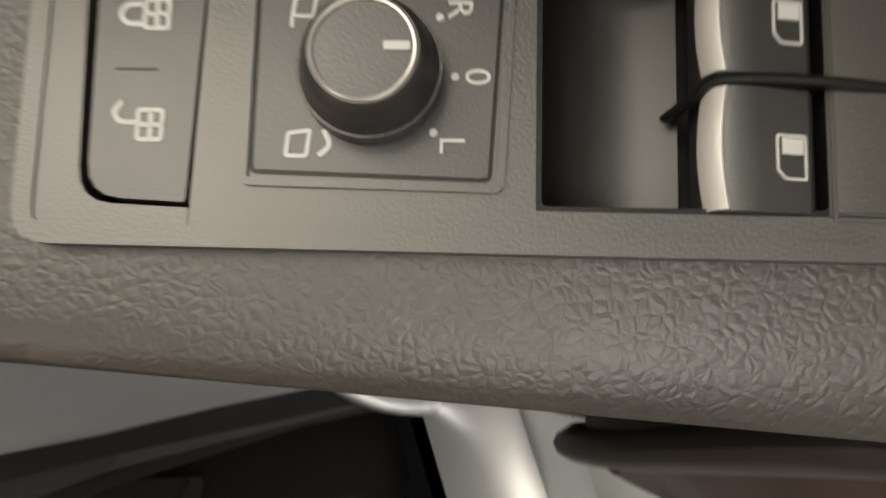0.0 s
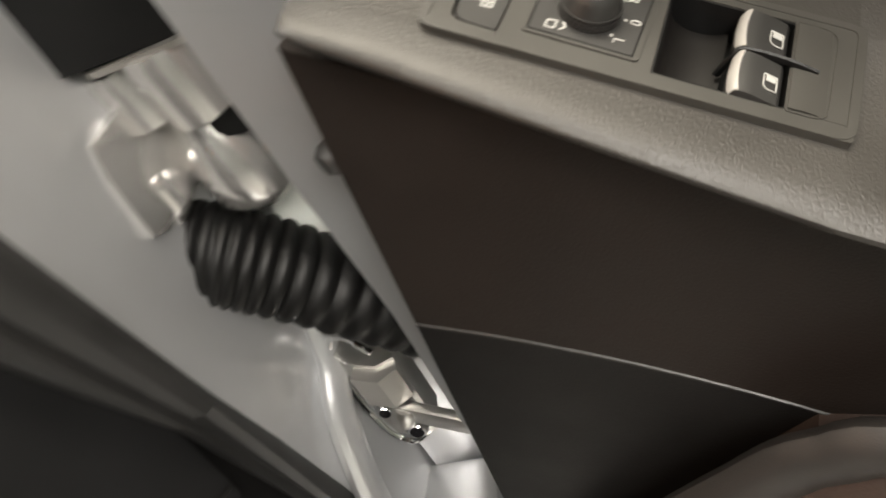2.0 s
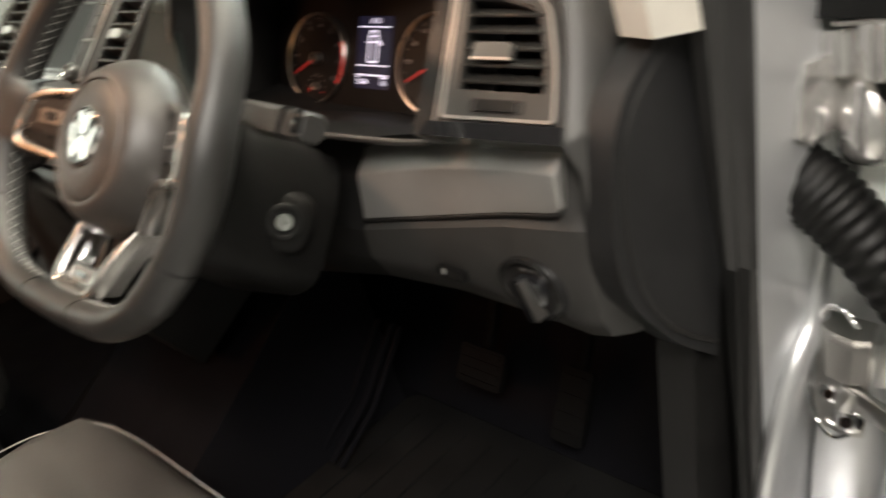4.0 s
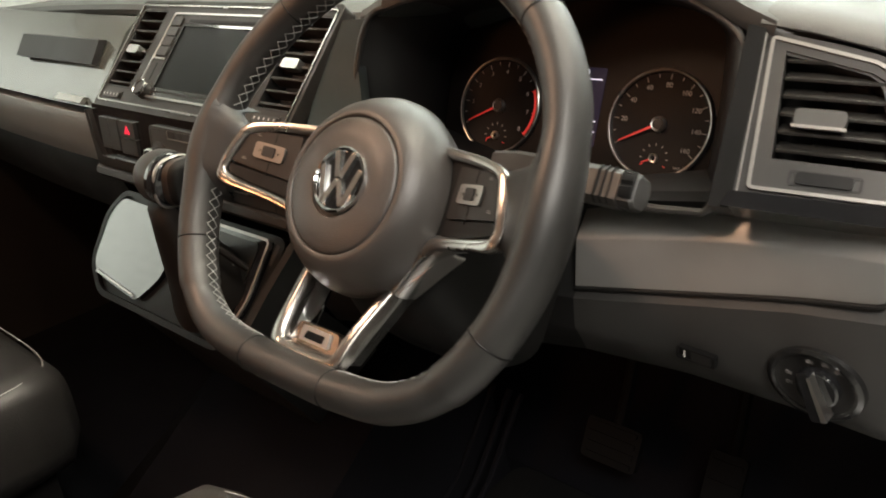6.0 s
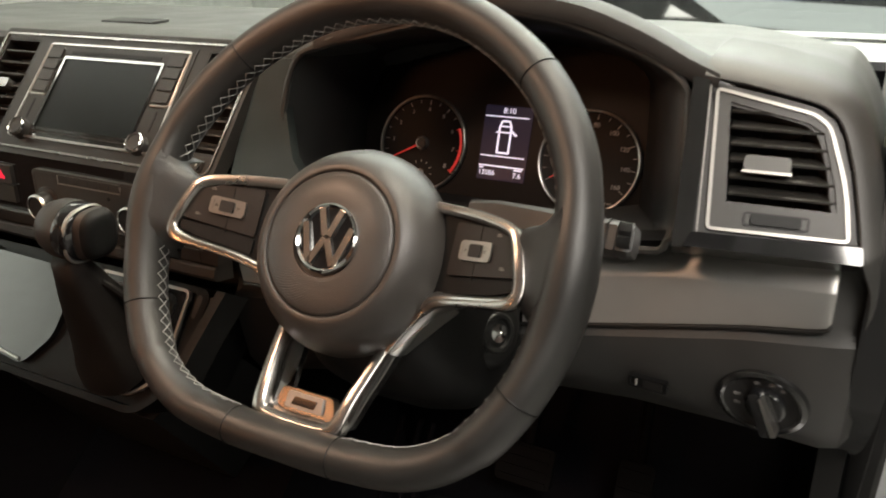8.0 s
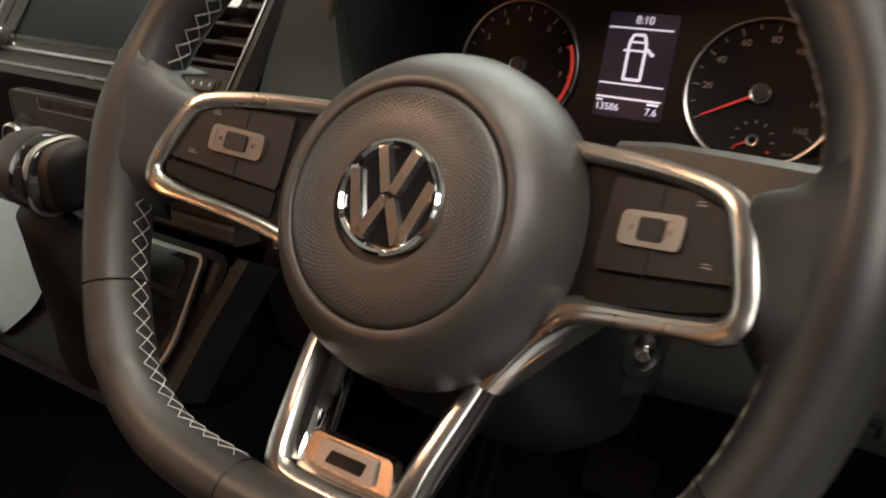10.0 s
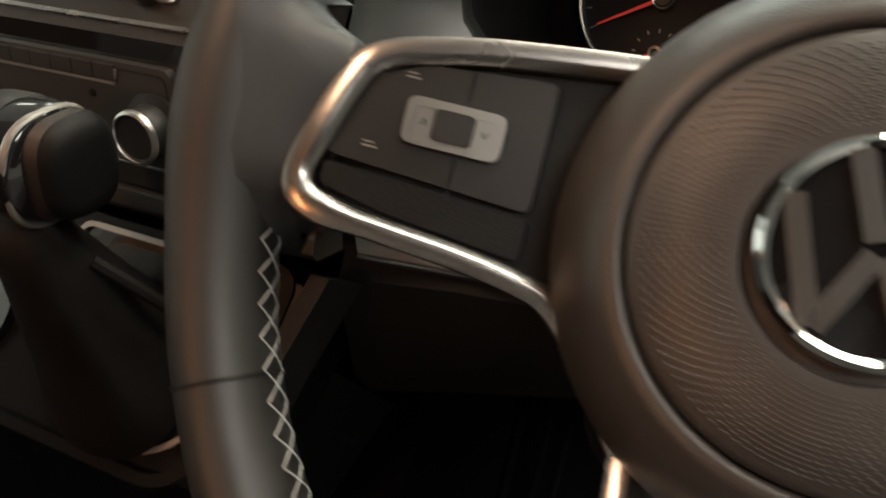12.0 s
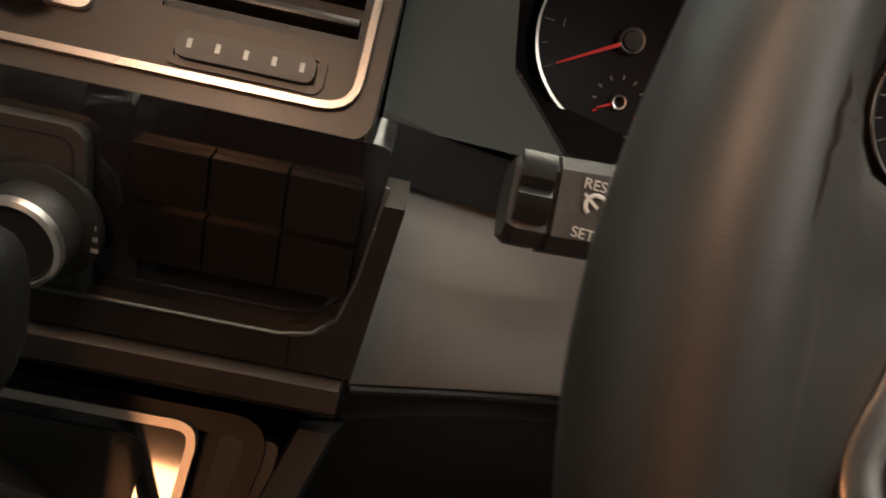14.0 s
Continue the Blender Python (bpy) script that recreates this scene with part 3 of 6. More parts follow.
part("shell", door_slab(-0.060, 1.02, 0.50, 1.36, -0.20, -0.105, 0.012), PAINT, door, "silver painted door shell")
def flange_loop(z):
    e = -0.022 - 0.08 * max(0.0, z - 1.03)
    return [(0.05, z, -0.006), (e + 0.004, z, -0.008), (e - 0.004, z, -0.016), (e - 0.030, z, -0.042), (e - 0.034, z, -0.052), (e - 0.034, z, -0.15), (0.05, z, -0.15)]


part("shell_flange", loft([flange_loop(z) for z in (0.50, 0.7, 0.9, 1.03, 1.12, 1.20, 1.28, 1.34)]), PAINT, door, "silver painted door flange", angle=28)



def seam_z(s):
    return 1.068 - 0.05 * s - 0.72 * s * s if s < 0.25 else 1.0105 - 0.41 * (s - 0.25)


def lean_out(bm):
    """The trim stands further out towards its foot."""
    for v in bm.verts:
        if v.co.z > 0:
            v.co.z += 0.09 * (1.2 - v.co.y)
    return bm


def wavy(s0, s1, top, bottom, k=14):
    a = [(s0 + (s1 - s0) * i / k, top(s0 + (s1 - s0) * i / k)) for i in range(k + 1)]
    b = [(s0 + (s1 - s0) * i / k, bottom(s0 + (s1 - s0) * i / k)) for i in range(k + 1)]
    return b + a[::-1]


part("trim_upper", lean_out(bevel(prism(wavy(0.024, 1.0, lambda s: 1.262 - 0.43 * s, lambda s: seam_z(s) + 0.0015, 40), -0.100, 0.010), 0.003, 2, 40)), TRIM_BROWN, door, "dark brown moulded door trim")
part("trim_lower", lean_out(bevel(prism(wavy(0.024, 1.0, lambda s: seam_z(s) - 0.0015, lambda s: 0.52, 40), -0.100, 0.010), 0.003, 2, 40)), TRIM_BLACK, door, "black moulded lower door trim")
part("trim_clip", moved(lathe([(0, 0.012), (0.006, 0.011), (0.009, 0.007), (0.010, 0.0)], 16), Matrix.Translation((0.020, 1.185, 0.0)) @ Matrix.Rotation(radians(-30), 4, "Y")), MID, door)
part("seam_bead", tube([(s, seam_z(s), 0.0095 + 0.09 * (1.2 - seam_z(s))) for s in [0.024 + i * 0.02 for i in range(12)]], 0.0015, seg=6), MID, door)
part("upper_face", bevel(prism(wavy(0.0, 1.0, lambda s: 1.37, lambda s: 1.20 - 0.40 * s), -0.105, -0.083), 0.006), TRIM_BROWN, door)
PK = [(0.03, 0.53), (1.0, 0.53), (1.0, 0.76), (0.56, 0.93), (0.30, 1.025), (0.235, 1.015), (0.190, 0.955), (0.14, 0.885), (0.095, 0.82), (0.055, 0.73)]
part("pocket_rim", tube(spline([(0.035, 0.66, 0.075), (0.060, 0.77, 0.075), (0.110, 0.86, 0.072), (0.155, 0.925, 0.066), (0.200, 0.985, 0.060), (0.240, 1.030, 0.056), (0.30, 1.040, 0.058), (0.56, 0.945, 0.075), (0.80, 0.86, 0.08), (1.0, 0.78, 0.08)]), 0.019, 0.012, seg=12), RIM_GREY, door)
part("pocket", bevel(loft([[(s, z, 0.005) for s, z in PK], [(s, z, min(0.105, 0.058 + 0.55 * max(0.0, 0.90 - z)) - 0.25 * max(0.0, 0.14 - s)) for s, z in PK], [(s + 0.02, z - 0.06 if z > 0.6 else z, min(0.118, 0.085 + 0.3 * s)) for s, z in PK]]), 0.004), LIT_POCKET, door)

# armrest and switch plate share a sloping frame
PU = Vector((0.864, -0.317, -0.391)).normalized()
PN_ = Vector((0.354, -0.171, 0.92))
PN_ = (PN_ - PU * PN_.dot(PU)).normalized()
PV = PN_.cross(PU)
ARM = axes((0.7176, 0.384, 1.2274), PU, PV, PN_)
ARML = DOOR.inverted() @ ARM


def arm_section(u, trough=False, drop=0.0):
    well = -0.024 if trough else -0.0025
    e = 0.010 * max(0.0, min(1.0, (u + 0.10) / 0.18))
    sec = [(0.085, -0.002), (0.0345, -0.0022), (0.0340, well), (-0.0230, well), (-0.0235, -0.0025), (-0.036, -0.0030), (-0.0415 - 0.4 * e, -0.0040), (-0.0442 - 0.9 * e, -0.0058 - 0.05 * e), (-0.0448 - 1.25 * e, -0.0078 - 0.1 * e), (-0.0440 - 1.3 * e, -0.0104 - 0.15 * e), (-0.0400 - 1.1 * e, -0.0135 - 0.2 * e), (-0.015, -0.0280), (0.02, -0.032), (0.085, -0.036)]
    return [(u, v, n - drop) for v, n in sec]


def arm_end(u, k):
    """The armrest thins towards its front end."""
    return [(u - 0.15 * (min(v, 0.03) + 0.042), v, -0.002 + (n + 0.002) * k) for u_, v, n in arm_section(u)]


part("armrest", moved(loft([arm_end(-0.1285, 0.30), arm_end(-0.1275, 0.55), arm_end(-0.122, 0.8), arm_section(-0.105), arm_section(-0.0780), arm_section(-0.0775, True), arm_section(0.0840, True), arm_section(0.0845), arm_section(0.2), arm_section(0.62)]), ARML), ARM_LEATHER, door, "dark grained armrest skin", angle=50)

plate = thing("window_switch_plate", ARM, "dark plastic switch plate set in the door armrest", "switch panel")
PL = [(-0.0795, -0.0255), (0.0845, -0.0265), (0.0865, 0.0355), (-0.0785, 0.0365)]


STRIPS = [
    ([(-0.0795, -0.0255), (-0.0490, -0.0256), (-0.0490, -0.0190), (-0.0682, -0.0182), (-0.0692, 0.0262), (-0.0470, 0.0300), (-0.0470, 0.0363), (-0.0785, 0.0365)], [0.007, 0, 0, 0.006, 0.006, 0, 0, 0.007]),
    ([(-0.0490, -0.0256), (0.0100, -0.0261), (0.0100, 0.0358), (-0.0470, 0.0363)], [0, 0, 0, 0]),
    ([(0.0100, -0.0261), (0.0845, -0.0265), (0.0830, -0.0190), (0.0100, -0.0186)], [0, 0.007, 0, 0]),
    ([(0.0100, 0.0285), (0.0850, 0.0285), (0.0865, 0.0355), (0.0100, 0.0358)], [0, 0, 0.007, 0]),
    ([(0.0590, -0.0186), (0.0836, -0.0188), (0.0850, 0.0285), (0.0590, 0.0285)], [0, 0, 0, 0]),
]
for pts, rr in STRIPS:
    part("plate_strip", prism(fillet(pts, rr), -0.006, 0.0008), PLATE, plate, smooth=False)
part("rim", frame_of(PL, [0.007, 0.008, 0.008, 0.007], 0.0035, -0.006, 0.0013, 0.0009), PLATE, plate)
# well and ramp are coloured dark to carry the recess's shade
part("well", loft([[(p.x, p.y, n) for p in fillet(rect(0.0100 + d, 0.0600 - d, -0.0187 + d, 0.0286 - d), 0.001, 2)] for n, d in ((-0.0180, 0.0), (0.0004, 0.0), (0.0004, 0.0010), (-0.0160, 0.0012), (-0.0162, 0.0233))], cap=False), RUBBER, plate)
part("well_ramp", loft([[(0.0110, v, 0.0), (0.0113, v, -0.0045), (0.0124, v, -0.0085), (0.0148, v, -0.0118), (0.0185, v, -0.0140), (0.0230, v, -0.0150), (0.0285, v, -0.0148), (0.0330, v, -0.0136), (0.0372, v, -0.0115), (0.0372, v, -0.0165), (0.011, v, -0.0165)] for v in (-0.0174, 0.0273)]), WELL_SHADE, plate, "dark curved recess in front of the window switches", angle=60)
# lock rocker
lock = part("lock_switch", slab([(-0.0668, -0.0172), (-0.0497, -0.0180), (-0.0478, 0.0285), (-0.0672, 0.0250)], [0.006, 0.0008, 0.0008, 0.006], -0.006, 0.0006, 0.0006), KEY, plate)


def padlock(v, opened):
    body = frame_of(rect(-0.0586 - 0.0004, -0.0540, v - 0.0030, v + 0.0030), 0.001, 0.0008, 0.0006, 0.0009)
    bar = join(prism(rect(-0.0590, -0.0540, v - 0.0004, v + 0.0004), 0.0006, 0.0009), prism(rect(-0.0568, -0.0560, v - 0.0026, v + 0.0026), 0.0006, 0.0009))
    o = 0.0022 if opened else 0.0
    shackle = tube(spline([(-0.0590, v - 0.0018 + o, 0.0008), (-0.0618, v - 0.0016 + o, 0.0008), (-0.0628, v + o, 0.0008), (-0.0618, v + 0.0016 + o, 0.0008), (-0.0592 - o, v + 0.0018 + o, 0.0008)], 5), 0.0005, 0.0002, seg=6)
    part("lock_mark", join(body, bar, shackle), PRINT, lock)


padlock(0.0154, False)
padlock(-0.0046, True)
part("lock_light", prism(rect(-0.0632, -0.0560, 0.0052, 0.0056), 0.0006, 0.0008), DARK, lock)
# mirror control
part("mirror_base", slab([(-0.0381, -0.0122), (0.0018, -0.0132), (0.0038, 0.0226), (-0.0380, 0.0224)], 0.0012, -0.004, 0.0012, 0.0003), KEY, plate)
part("mirror_groove", frame_of([(-0.0405, -0.0150), (0.0046, -0.0158), (0.0066, 0.0252), (-0.0402, 0.0250)], 0.002, 0.0014, 0.0005, 0.0016, 0.0004), PLATE, plate)
part("mirror_gap", frame_of([(-0.0388, -0.0129), (0.0025, -0.0139), (0.0045, 0.0233), (-0.0387, 0.0231)], 0.0014, 0.0007, 0.0006, 0.0010), RUBBER, plate)
knob = part("mirror_knob", lathe([(0.0124, 0.0), (0.0124, 0.0008), (0.0119, 0.0012), (0.0117, 0.0066), (0.0111, 0.0082), (0.0106, 0.0110), (0.0098, 0.0134), (0.0089, 0.0146), (0, 0.0147)], 40, (-0.0182, 0.0042)), KEY, plate)
part("knob_ring", lathe([(0.0078, 0.0146), (0.0079, 0.0151), (0.0083, 0.0152), (0.0086, 0.0150), (0.0087, 0.0146)], 48, (-0.0182, 0.0042)), SATIN, knob)
part("knob_pointer", block(-0.0150, -0.0108, 0.0039, 0.0053, 0.0147, 0.0151, 0.0, 0.0004), PRINT, knob)
ribs = []
for r_ in range(3):
    for k in range(40):
        a = 2 * math.pi * (k + 0.5 * (r_ % 2)) / 40
        ribs.append(moved(prism(rect(-0.0006, 0.0006, -0.0009, 0.0009), -0.0003, 0.0004), Matrix.Translation((-0.0182 + 0.0118 * math.cos(a), 0.0042 + 0.0118 * math.sin(a), 0.0022 + 0.0019 * r_)) @ Matrix.Rotation(a, 4, "Z") @ Matrix.Rotation(radians(90), 4, "Y")))
tagged(part("knurling", join(*ribs), MID, knob, smooth=False), kind="stuff")
for ch, u, v in (("R", -0.0035, 0.0166), ("0", -0.0003, 0.0044), ("L", -0.0045, -0.0076)):
    writing("letter", ch, 0.0062, flat(u, v, 0.0014, -90), PRINT, plate)
for u, v in ((-0.0068, 0.0150), (-0.0040, 0.0044), (-0.0075, -0.0055)):
    part("dot", lathe([(0.0007, 0.0012), (0.0007, 0.0015), (0, 0.0015)], 12, (u, v)), PRINT, plate)
part("mirror_mark", join(frame_of([(-0.0330, -0.0102), (-0.0288, -0.0102), (-0.0282, -0.0050), (-0.0326, -0.0056)], 0.0008, 0.0007, 0.0012, 0.0015), tube(spline([(-0.0270, -0.0098, 0.0014), (-0.0252, -0.0078, 0.0014), (-0.0262, -0.0052, 0.0014)], 4), 0.0005, 0.0002, seg=6)), PRINT, plate)
part("mirror_mark", join(frame_of([(-0.0328, 0.0148), (-0.0286, 0.0146), (-0.0280, 0.0192), (-0.0322, 0.0192)], 0.0008, 0.0006, 0.0012, 0.0015), prism(rect(-0.0328, -0.0322, 0.0130, 0.0150), 0.0012, 0.0015)), PRINT, plate)


def window_switch(v0, v1):
    prof = [(0.0388, -0.0095), (0.0390, -0.0005), (0.0402, 0.0026), (0.0425, 0.0036), (0.0470, 0.0030), (0.0560, 0.0008), (0.0574, -0.0010), (0.0574, -0.0095)]
    sw = part("window_switch", bevel(loft([[(u, v, n) for u, n in prof] for v in (v0, v1)]), 0.0005, 2, 40), KEY, plate)
    lip = [(0.0385, -0.0006), (0.0387, 0.0004), (0.0398, 0.0030), (0.0412, 0.0040), (0.0416, 0.0036), (0.0402, 0.0028), (0.0391, 0.0004), (0.0389, -0.0006)]
    rows = []
    for k in range(9):
        f = k / 8
        bow = -0.0010 * (1 - (2 * f - 1) ** 2)
        rows.append([(u + bow, v0 + 0.0002 + (v1 - v0 - 0.0004) * f, n) for u, n in lip])
    part("chrome_lip", loft(rows), LIP_SILVER, sw, "bright satin metal edge")
    c = (v0 + v1) / 2 - 0.001
    ol = [(0.0495, c - 0.0026), (0.0510, c - 0.0042), (0.0552, c - 0.0042), (0.0552, c + 0.0036), (0.0495, c + 0.0036)]
    tilt = Matrix.Translation((0.052, c, 0.0021)) @ Matrix.Rotation(radians(13), 4, "Y") @ Matrix.Translation((-0.052, -c, 0.0))
    part("window_mark", moved(join(frame_of(ol, 0.0006, 0.00045, 0, 0.0003), prism(rect(0.0506, 0.0545, c + 0.0002, c + 0.0030), 0, 0.0003)), tilt), PRINT, sw)
    return sw


window_switch(0.0052, 0.0262)
window_switch(-0.0184, 0.0028)
part("switch_divider", tube(spline([(0.0350, 0.0010, -0.010), (0.0375, 0.0022, -0.002), (0.0400, 0.0038, 0.0022), (0.0500, 0.0040, 0.0028), (0.0600, 0.0036, 0.0024), (0.0690, 0.0032, 0.0010)], 5), 0.0011, 0.0018, seg=8), RUBBER, plate)
part("thumb_rest", bevel(loft([[(0.0592, v, 0.0006), (0.0600, v, 0.0016), (0.0660, v, 0.0018), (0.0735, v, 0.0010), (0.0740, v, 0.0002), (0.0592, v, -0.002)] for v in (-0.0182, 0.0280)]), 0.0006), PLATE, plate)
part("thumb_line", frame_of([(0.0594, -0.0196), (0.0748, -0.0198), (0.0762, 0.0294), (0.0594, 0.0294)], [0.0005, 0.008, 0.008, 0.0005], 0.0007, 0.0008, 0.0013), PLATE, plate)

# ---- dashboard ----
dash = thing("dashboard", I4, "dark moulded van dashboard with grey trim strips", "dashboard")
FRONT = [(-1.36, 0.285, 1.300), (-1.00, 0.270, 1.318), (-0.68, 0.262, 1.325), (-0.26, 0.250, 1.324), (-0.215, 0.238, 1.328), (-0.165, 0.224, 1.345), (-0.12, 0.236, 1.359), (-0.06, 0.253, 1.373), (-0.01, 0.266, 1.384), (0.038, 0.270, 1.379),
         (0.091, 0.272, 1.370), (0.145, 0.268, 1.351), (0.186, 0.262, 1.332), (0.212, 0.258, 1.322), (0.250, 0.278, 1.324), (0.290, 0.278, 1.313), (0.315, 0.272, 1.296), (0.335, 0.268, 1.262), (0.345, 0.268, 1.235)]


def top_section(x, y, z):
    rear = 0.80 - 0.25 * max(0, (x - 0.05) / 0.3) ** 2
    zr = min(1.292, z - 0.01)
    f = max(0.0, min(1.0, (x - 0.22) / 0.08))
    ridge = (0.45 * z + 0.55 * 1.312) * (1 - f) + (z + 0.006) * f
    return [(x, y, z - 0.004), (x, y + 0.004, z + 0.003), (x, y + 0.022, z + 0.007), (x, y + 0.07, z + 0.006 - 0.25 * max(0, z - 1.33)), (x, y + 0.16, ridge), (x, 0.55, min(1.308, z)), (x, rear, zr), (x, rear, zr - 0.05), (x, 0.45, zr - 0.04), (x, y + 0.12, z - 0.034), (x, y + 0.03, z - 0.018), (x, y + 0.003, z - 0.012)]


part("top", loft([top_section(x, *yz) for x, *yz in [tuple(p) for p in spline(FRONT, 3)]]), DASH, dash, "dark grey soft-touch dash top")
BROW = [tuple(p) for p in spline(FRONT[5:14], 3)]
# front band of the hood, darker than the dash top
part("hood_brow", bevel(loft([[(x, y - 0.0015, z - 0.010), (x, y - 0.0015, z - 0.003), (x, y + 0.003, z + 0.0055), (x, y + 0.012, z + 0.0090), (x, y + 0.026, z + 0.0105), (x, y + 0.030, z + 0.002), (x, y + 0.012, z - 0.010)] for x, y, z in BROW]), 0.001), DARK, dash, "darker hood edge over the instruments")
part("top_vent_slot", bevel(moved(block(-0.05, 0.05, -0.018, 0.018, 0, 0.004, 0.002), Matrix.Translation((-0.64, 0.43, 1.3175))), 0.001), DARK, dash)

# instrument binnacle
LIP = [(-0.15, 0.190, 1.185), (-0.185, 0.190, 1.195), (-0.203, 0.200, 1.230), (-0.200, 0.215, 1.290), (-0.187, 0.222, 1.325), (-0.165, 0.226, 1.338), (-0.12, 0.240, 1.347), (-0.06, 0.256, 1.360), (0.0, 0.270, 1.370), (0.05, 0.274, 1.366), (0.09, 0.276, 1.357), (0.145, 0.272, 1.338), (0.183, 0.262, 1.318), (0.192, 0.250, 1.290), (0.197, 0.222, 1.215), (0.190, 0.212, 1.195), (0.15, 0.205, 1.185)]
CLUSTER = face((-0.0185, 0.345, 1.285), 10)
RIMF = [(-0.135, -0.060), (-0.160, -0.055), (-0.172, -0.030), (-0.175, 0.040), (-0.165, 0.075), (-0.150, 0.095), (-0.11, 0.110), (-0.06, 0.117), (0.0, 0.120), (0.04, 0.120), (0.08, 0.117), (0.115, 0.110), (0.140, 0.098), (0.152, 0.072), (0.158, -0.030), (0.150, -0.048), (0.12, -0.055)]
back = [CLUSTER @ Vector((u, v, 0.004)) for u, v in RIMF]
mid = [(Vector(a) * 0.35 + b * 0.65) for a, b in zip(LIP, back)]
binn = part("binnacle", loft([spline(loop, 4, True) for loop in (LIP, mid, back)], cap=False), DARK, dash, "dark recessed instrument binnacle", angle=50)
sol = binn.modifiers.new("thick", "SOLIDIFY")
sol.thickness, sol.offset = 0.004, 0
part("binnacle_lip", tube(spline(LIP, 3, True), 0.0035, 0.0035, closed=True, seg=8, ref=(0, 1, 0.3)), MID, dash)
# gloss trim between binnacle and centre stack
GL = [[(-0.234, 0.154, 1.214), (-0.160, 0.192, 1.196)], [(-0.234, 0.172, 1.245), (-0.190, 0.202, 1.226)], [(-0.234, 0.205, 1.290), (-0.2015, 0.214, 1.290)], [(-0.232, 0.228, 1.322), (-0.188, 0.222, 1.326)]]
part("gloss_trim", loft([[a, b, (b[0], b[1] + 0.012, b[2]), (a[0], a[1] + 0.012, a[2])] for a, b in GL]), GLOSS_TRIM, dash, "glossy dark trim with a painted-in grey-green reflection")
GB = [[(-0.232, 0.153, 1.216), (-0.232, 0.145, 1.198)], [(-0.18, 0.186, 1.1955), (-0.18, 0.177, 1.1765)], [(-0.12, 0.200, 1.186), (-0.12, 0.194, 1.160)], [(0.0, 0.200, 1.184), (0.0, 0.202, 1.170)], [(0.05, 0.204, 1.185), (0.05, 0.214, 1.174)], [(0.12, 0.206, 1.187), (0.12, 0.214, 1.178)], [(0.192, 0.214, 1.196), (0.195, 0.212, 1.191)]]
part("lower_rail", loft([[a, b, (b[0], b[1] + 0.02, b[2] - 0.004), (a[0], a[1] + 0.02, a[2] + 0.002)] for a, b in GB]), RUBBER, dash)

# grey trim strip under the instruments, with a soft crease
STRIP = [(-0.228, 0.148, 1.199, 0.146, 1.106), (-0.18, 0.180, 1.1765, 0.172, 1.092), (-0.10, 0.222, 1.160, 0.203, 1.078), (0.056, 0.243, 1.157, 0.2235, 1.082), (0.168, 0.2335, 1.1815, 0.2185, 1.1085), (0.26, 0.222, 1.193, 0.212, 1.131), (0.316, 0.213, 1.196, 0.206, 1.143), (0.324, 0.214, 1.192, 0.208, 1.149)]
for run in (STRIP[:3], [tuple(p) for p in spline(STRIP[3:], 4)]):
    part("trim_strip", loft([[(x, yt + 0.006, zt), (x, yt * 0.66 + yb * 0.34 - 0.0085, zt * 0.66 + zb * 0.34), (x, yt * 0.62 + yb * 0.38 - 0.0090, zt * 0.62 + zb * 0.38), (x, yb, zb), (x, yb + 0.02, zb), (x, yt + 0.02, zt)] for x, yt, zt, yb, zb in run]), TRIM_GREY, dash, "satin grey metal-look trim strip")
    # a dark bead draws the shadow line under the strip
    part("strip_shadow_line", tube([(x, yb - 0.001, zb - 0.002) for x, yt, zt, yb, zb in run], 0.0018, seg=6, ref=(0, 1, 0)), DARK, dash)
KNEE = []
for x, yt, zt, yb, zb in [(-0.24, 0.150, 1.190, 0.146, 1.100)] + STRIP[1:6] + [(0.330, 0.212, 1.205, 0.206, 1.143), (0.346, 0.218, 1.215, 0.212, 1.143), (0.354, 0.235, 1.21, 0.232, 1.143)]:
    k = max(0, min(1, (x + 0.1) / 0.3))
    low = 0.975 + 0.035 * k
    KNEE.append([(x, yt + 0.006, zt + 0.008), (x, yb + 0.005, zb), (x, yb - 0.004, zb - 0.012), (x, yb - 0.002, zb - 0.045), (x, yb + 0.004, low + 0.035), (x, yb + 0.020, low + 0.008), (x, yb + 0.06, low - 0.012), (x, 0.44, low - 0.03), (x, 0.44, zt)])
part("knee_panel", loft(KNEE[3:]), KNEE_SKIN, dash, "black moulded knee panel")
# same moulding as the knee panel, its shade painted in
part("column_panel", loft(KNEE[:4]), SHADED_BLACK, dash, "knee panel beside the column, darkened as shade")
part("knee_seam", tube([(0.300, 0.2095, 1.098), (0.33, 0.2095, 1.098), (0.3545, 0.232, 1.096)], 0.0012, seg=6, ref=(0, 0, 1)), RUBBER, dash)
# end cover of the dash, seen through the doorway
CAP = [(0.288, 1.266), (0.235, 1.240), (0.213, 1.212), (0.206, 1.180), (0.2055, 1.110), (0.2166, 1.070), (0.2488, 1.0305), (0.3036, 0.9727), (0.385, 0.908), (0.392, 1.0), (0.380, 1.10), (0.365, 1.25)]
CAPF = axes((0, 0, 0), (0, 1, 0), (0, 0, 1), (1, 0, 0))
part("end_cover", moved(slab(CAP, [0.008, 0.02, 0.02, 0.02, 0.02, 0.03, 0.03, 0.03, 0.01, 0.02, 0.02, 0.008], 0.345, 0.371, 0.006), CAPF), END_SKIN, dash, "black moulded dash end cover")
